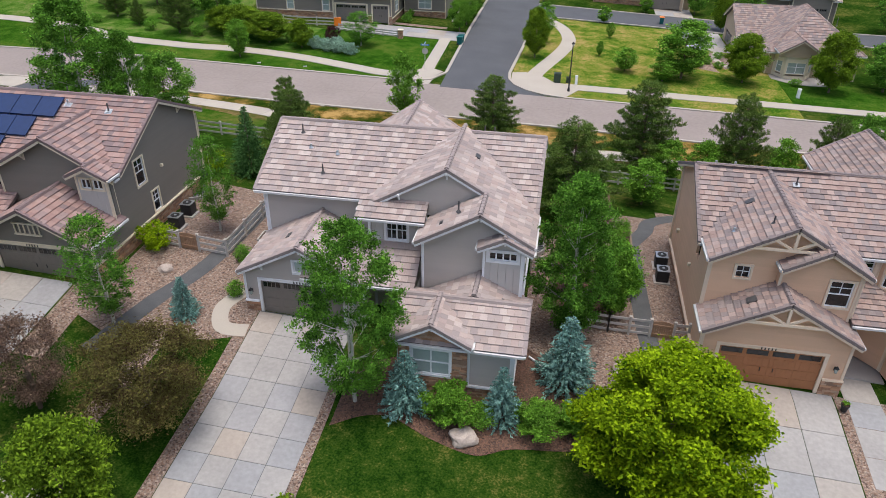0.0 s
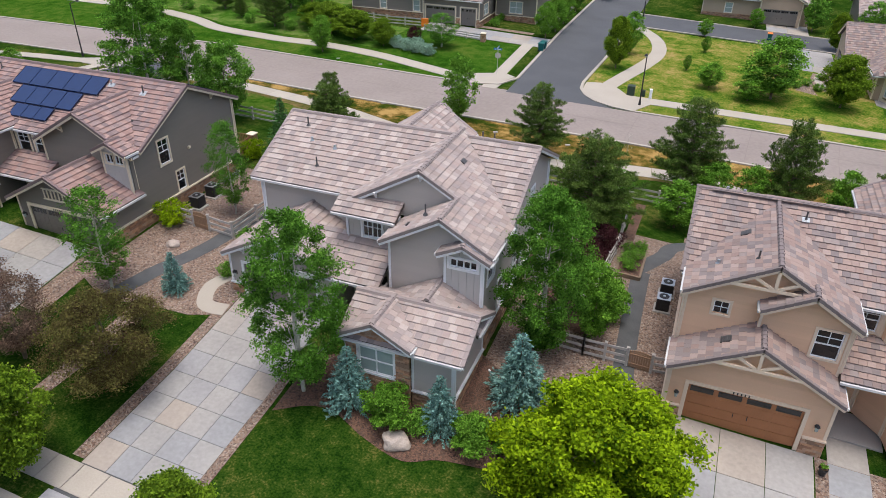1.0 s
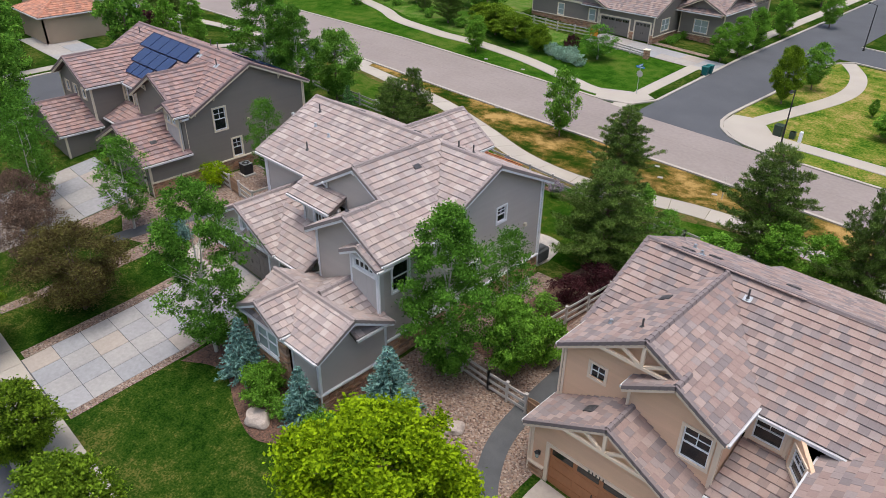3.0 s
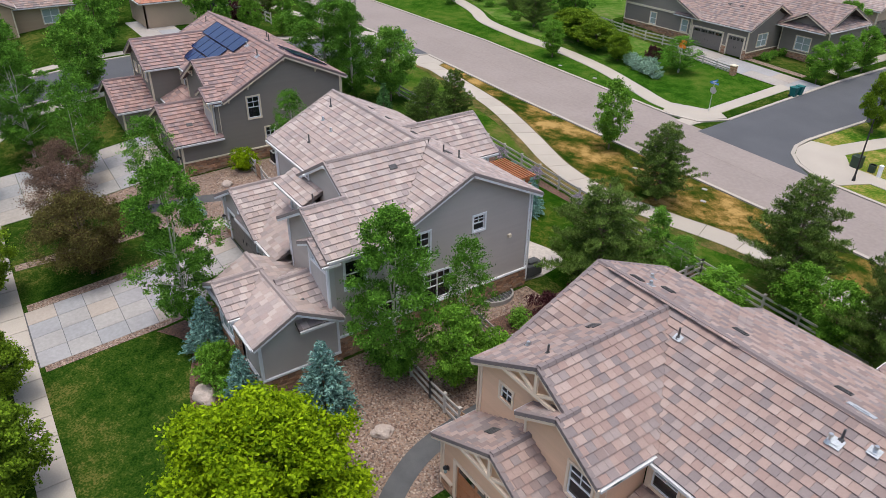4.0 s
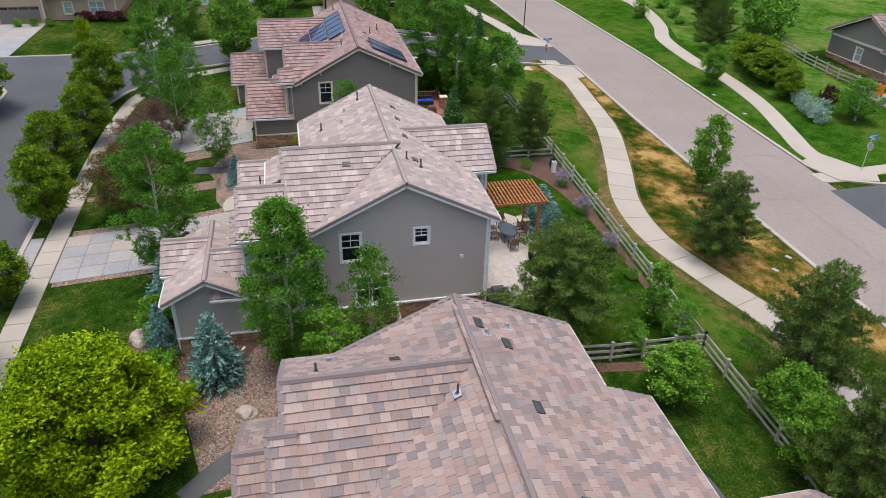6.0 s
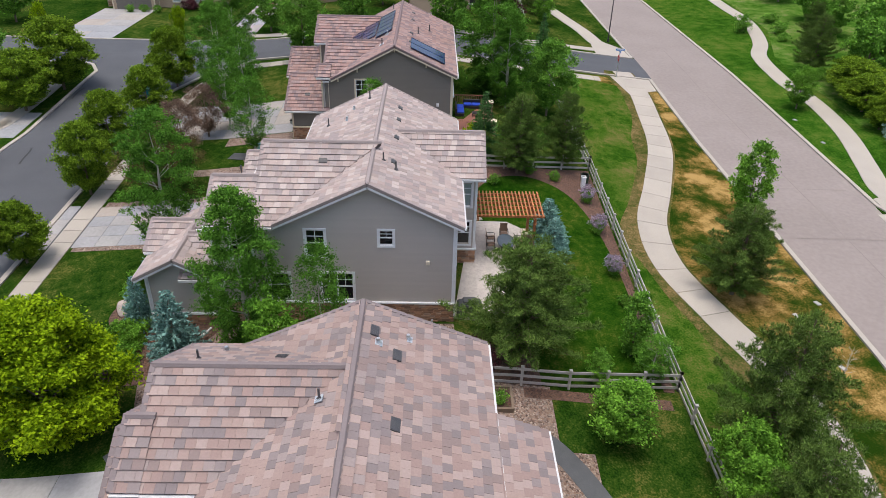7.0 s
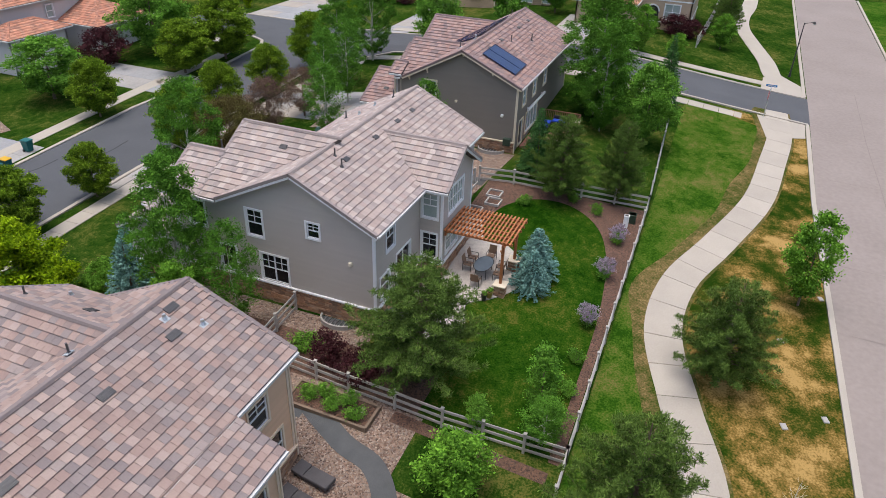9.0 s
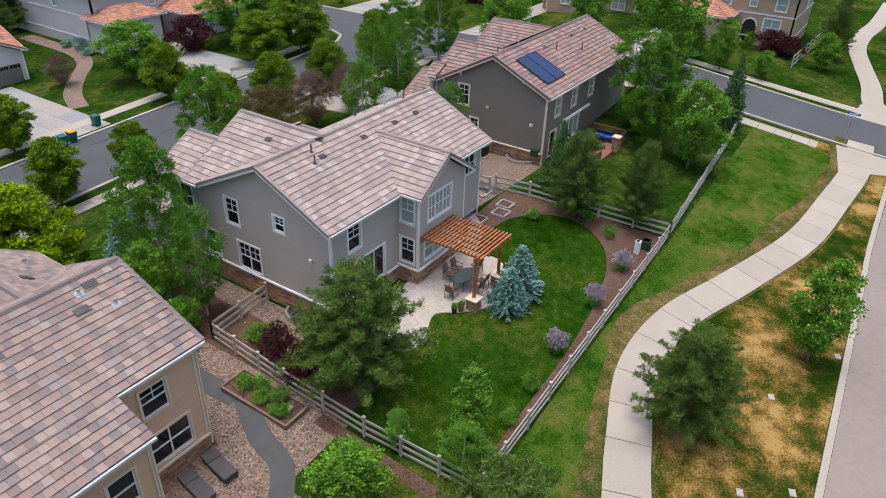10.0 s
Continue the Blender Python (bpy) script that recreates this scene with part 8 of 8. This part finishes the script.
def sofa(x, y, w, d, turn):
    th = thing("outdoor_sofa", "black wicker outdoor sofa with blue cushions", "sofa", (x, y, dzz + 0.02), "deck furniture", turn)
    bm = bmesh.new()
    box(bm, -w / 2, -d / 2, 0.05, w / 2, d / 2, 0.32, 0.03)
    part("frame", bm, M_DARK, th)
    bm = bmesh.new()
    box(bm, -w / 2, d / 2 - 0.15, 0.3, w / 2, d / 2, 0.75, 0.03)
    part("backrest", bm, M_DARK, th)
    n = max(1, int(w / 0.75))
    for i in range(n):
        bm = bmesh.new()
        box(bm, -w / 2 + w * i / n + 0.02, -d / 2, 0.32, -w / 2 + w * (i + 1) / n - 0.02, d / 2 - 0.16, 0.47, 0.05)
        part("cushion", bm, M_BLUE, th)


sofa(-31.0, 43.7, 2.2, 0.8, 180)
sofa(-32.4, 44.9, 1.6, 0.8, 90)
th = thing("side_table", "low black outdoor side table on the deck", "table", (-30.2, 45.2, dzz + 0.02))
bm = bmesh.new()
box(bm, -0.35, -0.35, 0.3, 0.35, 0.35, 0.36, 0.01)
part("tabletop", bm, M_DARK, th)
for x in (-0.3, 0.3):
    for y in (-0.3, 0.3):
        bm = bmesh.new()
        box(bm, x - 0.03, y - 0.03, 0, x + 0.03, y + 0.03, 0.3)
        part("leg", bm, M_DARK, th)
th = thing("awning", "white rolled-up awning above the deck windows", "awning")
bm = bmesh.new()
rod(bm, (-33.0, 42.95, 4.75), (-27.8, 42.95, 4.75), 0.12, None, 10)
part("roll", bm, M_WHITE, th)
for x in (-32.5, -28.2):
    bm = bmesh.new()
    beam(bm, (x, 42.75, 4.8), (x, 43.0, 4.8), 0.08, 0.1)
    part("bracket", bm, M_WHITE, th)

# ---- street furniture ----


def street_lamp(x, y, h, turn, label):
    th = thing("street_lamp", label, "street lamp", (x, y, gz(x, y)), "street lamps", turn)
    bm = bmesh.new()
    rod(bm, (0, 0, 0), (0, 0, 0.5), 0.16, 0.11, 12)
    part("base", bm, M_DARK, th)
    bm = bmesh.new()
    rod(bm, (0, 0, 0.45), (0, 0, h), 0.085, 0.05, 10)
    part("pole", bm, M_DARK, th)
    bm = bmesh.new()
    rod(bm, (0, 0, h - 0.1), (1.0, 0, h + 0.2), 0.03, 0.03, 8)
    part("arm", bm, M_DARK, th)
    bm = bmesh.new()
    rod(bm, (1.0, 0, h + 0.02), (1.0, 0, h + 0.24), 0.2, 0.06, 12)
    hd = part("head", bm, M_DARK, th)
    bm = bmesh.new()
    rod(bm, (1.0, 0, h - 0.04), (1.0, 0, h + 0.02), 0.15, 0.18, 12)
    part("lens", bm, M_BLIND, hd)


street_lamp(1.0, 78.0, 5.6, -90, "dark metal street lamp at the corner lot")
street_lamp(-63.4, 64.7, 6.2, 80, "dark metal street lamp with a bent arm")
street_lamp(-4.2, 119.0, 6.0, 180, "dark metal street lamp beyond the junction")

M_SIGNBLUE = mat("blue_sign", (0.02, 0.17, 0.5), 0.4, vary=0.05, bump=0.0)
M_SIGNRED = mat("red_sign", (0.5, 0.02, 0.02), 0.4, vary=0.05, bump=0.0)
M_TEAL = mat("teal_plastic", (0.01, 0.12, 0.12), 0.45, vary=0.1, bump=0.05)
M_YELLOW = mat("yellow_plastic", (0.6, 0.36, 0.02), 0.45, vary=0.1, bump=0.05)
M_ORANGE = mat("orange_plastic", (0.75, 0.2, 0.02), 0.45, vary=0.1, bump=0.05)
M_UTIL = mat("green_utility_box", (0.035, 0.06, 0.04), 0.5, vary=0.1, bump=0.05)


def street_sign(x, y, turn, label, red=False):
    th = thing("street_sign", label, "street sign", (x, y, gz(x, y)), "street signs", turn)
    bm = bmesh.new()
    rod(bm, (0, 0, 0), (0, 0, 3.3), 0.035, None, 8)
    part("post", bm, M_METAL, th)
    bm = bmesh.new()
    rod(bm, (0, -0.05, 2.3), (0, -0.07, 2.3), 0.38, None, 8)
    st = part("stop_plate", bm, M_SIGNRED if red else M_METAL, th, "red octagonal plate" if red else "bare metal back of an octagonal plate")
    bm = bmesh.new()
    for i in range(4):
        box(bm, -0.22 + i * 0.11, -0.078, 2.24, -0.15 + i * 0.11, -0.072, 2.36)
    if red:
        part("lettering_bars", bm, M_WHITE, st)
    else:
        bm.free()
    for k, a in ((3.05, 0), (3.25, 90)):
        bm = bmesh.new()
        c, s = math.cos(radians(a)), math.sin(radians(a))
        beam(bm, (-0.5 * c, -0.5 * s, k), (0.5 * c, 0.5 * s, k), 0.02, 0.2)
        pl = part("name_plate", bm, M_SIGNBLUE, th)
        bm = bmesh.new()
        beam(bm, (-0.36 * c, -0.36 * s, k), (0.36 * c, 0.36 * s, k), 0.026, 0.07)
        part("lettering_bar", bm, M_WHITE, pl)


street_sign(-16.1, 80.7, 180, "street sign with two blue name plates at the corner")
street_sign(-46.5, 62.0, 0, "red stop sign with blue name plates on a post", True)


def trash_bin(x, y, turn, lid, label):
    th = thing("trash_bin", label, "trash bin", (x, y, gz(x, y) + 0.02), "wheeled bins", turn)
    bm = bmesh.new()
    vs = []
    for z, a, b in ((0.08, 0.24, 0.28), (1.0, 0.32, 0.38)):
        vs += [bm.verts.new(p) for p in ((-a, -b, z), (a, -b, z), (a, b, z), (-a, b, z))]
    bm.faces.new(vs[3::-1])
    bm.faces.new(vs[4:])
    for i in range(4):
        bm.faces.new((vs[i], vs[(i + 1) % 4], vs[4 + (i + 1) % 4], vs[4 + i]))
    part("body", bm, M_TEAL, th)
    bm = bmesh.new()
    box(bm, -0.35, -0.42, 1.0, 0.35, 0.42, 1.09, 0.03)
    part("lid", bm, lid, th)
    bm = bmesh.new()
    rod(bm, (-0.3, 0.42, 0.98), (0.3, 0.42, 0.98), 0.025, None, 8)
    part("handle", bm, M_DARK, th)
    for s in (-1, 1):
        bm = bmesh.new()
        rod(bm, (s * 0.24, 0.28, 0.12), (s * 0.3, 0.28, 0.12), 0.12, None, 14)
        part("wheel", bm, M_DARK, th)


trash_bin(-13.7, 92.0, 90, M_TEAL, "teal wheeled bin at the kerb")
trash_bin(-13.6, 92.9, 90, M_TEAL, "teal wheeled bin at the kerb")
trash_bin(-11.9, 3.0, 180, M_TEAL, "teal wheeled bin on the driveway apron")
trash_bin(-8.6, 4.4, 180, M_YELLOW, "teal wheeled bin with an orange lid")
trash_bin(-7.6, 4.6, 180, M_TEAL, "teal wheeled bin by the street")
trash_bin(-23.3, 13.5, 0, M_YELLOW, "wheeled bin with a yellow lid by the kerb")
trash_bin(-36.5, 13.0, 0, M_TEAL, "teal wheeled bin at the far kerb")
trash_bin(14.3, 114.4, 0, M_ORANGE, "wheeled bin with an orange lid on the side street")


def utility_box(x, y, w, h, m, label):
    th = thing("utility_box", label, "utility box", (x, y, gz(x, y)), "utility boxes")
    bm = bmesh.new()
    box(bm, -w / 2, -w / 2, -0.05, w / 2, w / 2, h, 0.04)
    part("cabinet", bm, m, th)
    bm = bmesh.new()
    box(bm, -w / 2 - 0.02, -w / 2 - 0.02, h - 0.06, w / 2 + 0.02, w / 2 + 0.02, h, 0.02)
    part("lid", bm, m, th)


utility_box(-0.4, 80.9, 0.8, 1.1, M_UTIL, "dark green utility box on the corner lot")
utility_box(0.9, 81.1, 0.5, 0.7, M_UTIL, "small dark green utility box")
utility_box(1.8, 80.6, 0.3, 1.1, M_WHITE, "white utility pedestal beside the walk")
utility_box(-18.8, 53.2, 0.35, 0.95, M_WHITE, "white utility pedestal by the fence")
utility_box(-19.7, 53.5, 0.55, 0.7, M_UTIL, "green utility box by the fence")
utility_box(27.0, 83.4, 0.35, 1.1, M_WHITE, "white utility pedestal on the lawn")
for x, y in ((-5.1, 66.0), (-10.8, 63.8), (-35.9, 78.0), (-30.2, 78.2), (-16.4, 66.2), (-3.7, 64.0), (1.0, 64.6), (-24, 66.2)):
    bm = bmesh.new()
    box(bm, -0.22, -0.15, -0.05, 0.22, 0.15, 0.04, 0.015)
    ob = part("meter_lid", bm, M_CONC)
    ob.matrix_world = pose(x, y, gz(x, y) + 0.03, 0, 0, 20)
    tagged(ob, "pale concrete meter lid in the grass", "meter lid", "meter lids")

# stone pier at the end of the low fence, and an orange panel by the garage fence
b = Builder()
g0 = gz(-21.8, 92.4)
for u, n in (((1, 0, 0), (0, -1, 0)), ((0, 1, 0), (1, 0, 0)), ((-1, 0, 0), (0, 1, 0)), ((0, -1, 0), (-1, 0, 0))):
    b.add(courses(Vector((0, 0, -0.1)) - Vector(u) * 0.3 + Vector(n) * 0.28, u, (0, 0, 1), n, [(0, 0), (0.6, 0), (0.6, 1.2), (0, 1.2)], (0.1, 0.16), (0.2, 0.4), 0.012, 0.02, 0.02, -0.1, wobble=0.015))
th = thing("stone_pier", "stacked stone pier with a pale cap beside the driveway", "pier", (-21.8, 92.4, g0))
b.make("stone_shaft", M_STONE, th)
bm = bmesh.new()
box(bm, -0.36, -0.36, 1.08, 0.36, 0.36, 1.17, 0.015)
part("cap", bm, M_CREAM, th)
th = thing("barrier_panel", "orange plastic barrier panel against the fence", "barrier", (-31.3, 94.8, gz(-31.3, 94.8)), turn=20)
bm = bmesh.new()
box(bm, -0.5, -0.05, 0.12, 0.5, 0.05, 1.25, 0.03)
part("panel", bm, M_ORANGE, th)
for x in (-0.35, 0.35):
    bm = bmesh.new()
    box(bm, x - 0.05, -0.25, 0, x + 0.05, 0.25, 0.12, 0.01)
    part("foot", bm, M_DARK, th)

# bare sapling on the dry verge
bm = bmesh.new()
limbs(bm, 2.4, 0.6, 14, 0.7, 0.035, 44, start=0.2)
ob = part("sapling", bm, M_BIRCH)
ob.matrix_world = pose(1.8, 64.2, gz(1.8, 64.2))
tagged(ob, "bare leafless sapling on the dry grass", "tree")

# ---- lamps, numbers and pipes on the houses ----


def lantern(x, y, z):
    th = thing("wall_lantern", "black wall lantern beside the garage door", "lantern", (x, y, z), "wall lanterns")
    bm = bmesh.new()
    box(bm, -0.07, -0.04, -0.12, 0.07, 0.0, 0.12, 0.01)
    part("backplate", bm, M_DARK, th)
    bm = bmesh.new()
    rod(bm, (0, -0.16, -0.16), (0, -0.16, 0.1), 0.07, 0.1, 6)
    part("glass", bm, M_BLIND, th)
    bm = bmesh.new()
    rod(bm, (0, -0.16, 0.1), (0, -0.16, 0.24), 0.14, 0.02, 6)
    part("cap", bm, M_DARK, th)
    bm = bmesh.new()
    rod(bm, (0, -0.16, -0.2), (0, -0.16, -0.16), 0.03, 0.08, 6)
    part("finial", bm, M_DARK, th)


for x, y, z in ((9.15, 29.92, 1.35), (15.3, 29.92, 1.35), (-15.4, 29.24, 2.6), (-9.5, 29.24, 2.6), (-31.5, 29.34, 3.1), (-25.35, 29.34, 3.1)):
    lantern(x, y, z)
for own, x, y, z in ((T, 11.6, 29.92, 2.07), (H, -12.9, 29.24, 3.37), (K, -28.9, 29.32, 3.88)):
    for i in range(5):
        bm = bmesh.new()
        c = Vector((x + i * 0.17, y, z)) - own.o
        box(bm, c.x - 0.03, c.y - 0.012, c.z - 0.07, c.x + 0.03, c.y + 0.0, c.z + 0.07)
        part("number_bar", bm, M_DARK, own.ob)
for own, pts in ((H, [(-0.7, 42.52, 6.8, 1.0), (-0.68, 29.55, 6.6, 3.6), (-0.62, 25.62, 3.4, 0.3), (-15.86, 33.25, 6.7, 1.2), (-5.9, 29.8, 6.5, 4.3), (-9.1, 31.35, 6.8, 5.2)]),
                 (T, [(8.58, 43.25, 6.0, 0.3), (8.58, 31.75, 5.9, 3.1), (8.58, 29.95, 2.9, -0.4), (15.8, 31.3, 5.9, 3.5), (12.45, 45.25, 5.2, -0.2)]),
                 (K, [(-24.85, 42.8, 7.3, 1.8), (-24.85, 32.05, 7.0, 4.5)])):
    for x, y, z1, z0 in pts:
        bm = bmesh.new()
        a = Vector((x, y, z1)) - own.o
        beam(bm, a, Vector((x, y, z0)) - own.o, 0.08, 0.07)
        part("downspout", bm, own.trim, own.ob)
# meters and small vents on the walls
for own, c, s, m in ((H, (-0.74, 41.0, 4.5), 0.22, M_CREAM), (H, (-2.2, 42.52, 3.6), 0.25, M_WHITE), (K, (-24.84, 37.6, 5.6), 0.18, M_CREAM), (K, (-24.84, 41.6, 5.0), 0.22, M_WHITE),
                     (K, (-24.84, 42.2, 2.9), 0.6, M_UTIL), (T, (8.6, 41.0, 2.5), 0.25, M_CREAM), (T, (8.6, 36.0, 3.0), 0.2, M_CREAM)):
    bm = bmesh.new()
    p = Vector(c) - own.o
    box(bm, p.x - s / 2, p.y - s / 2, p.z - s / 2, p.x + s / 2, p.y + s / 2, p.z + s / 2, 0.02)
    part("wall_box", bm, m, own.ob)
# damp leader pipe lying in the rock bed
bm = bmesh.new()
beam(bm, (0.0, 29.0, gz(0, 29) + 0.12), (1.2, 28.2, gz(1.2, 28.2) + 0.06), 0.09, 0.07)
tagged(part("drain_pipe", bm, M_WHITE), "white drain pipe lying on the river rock", "pipe")
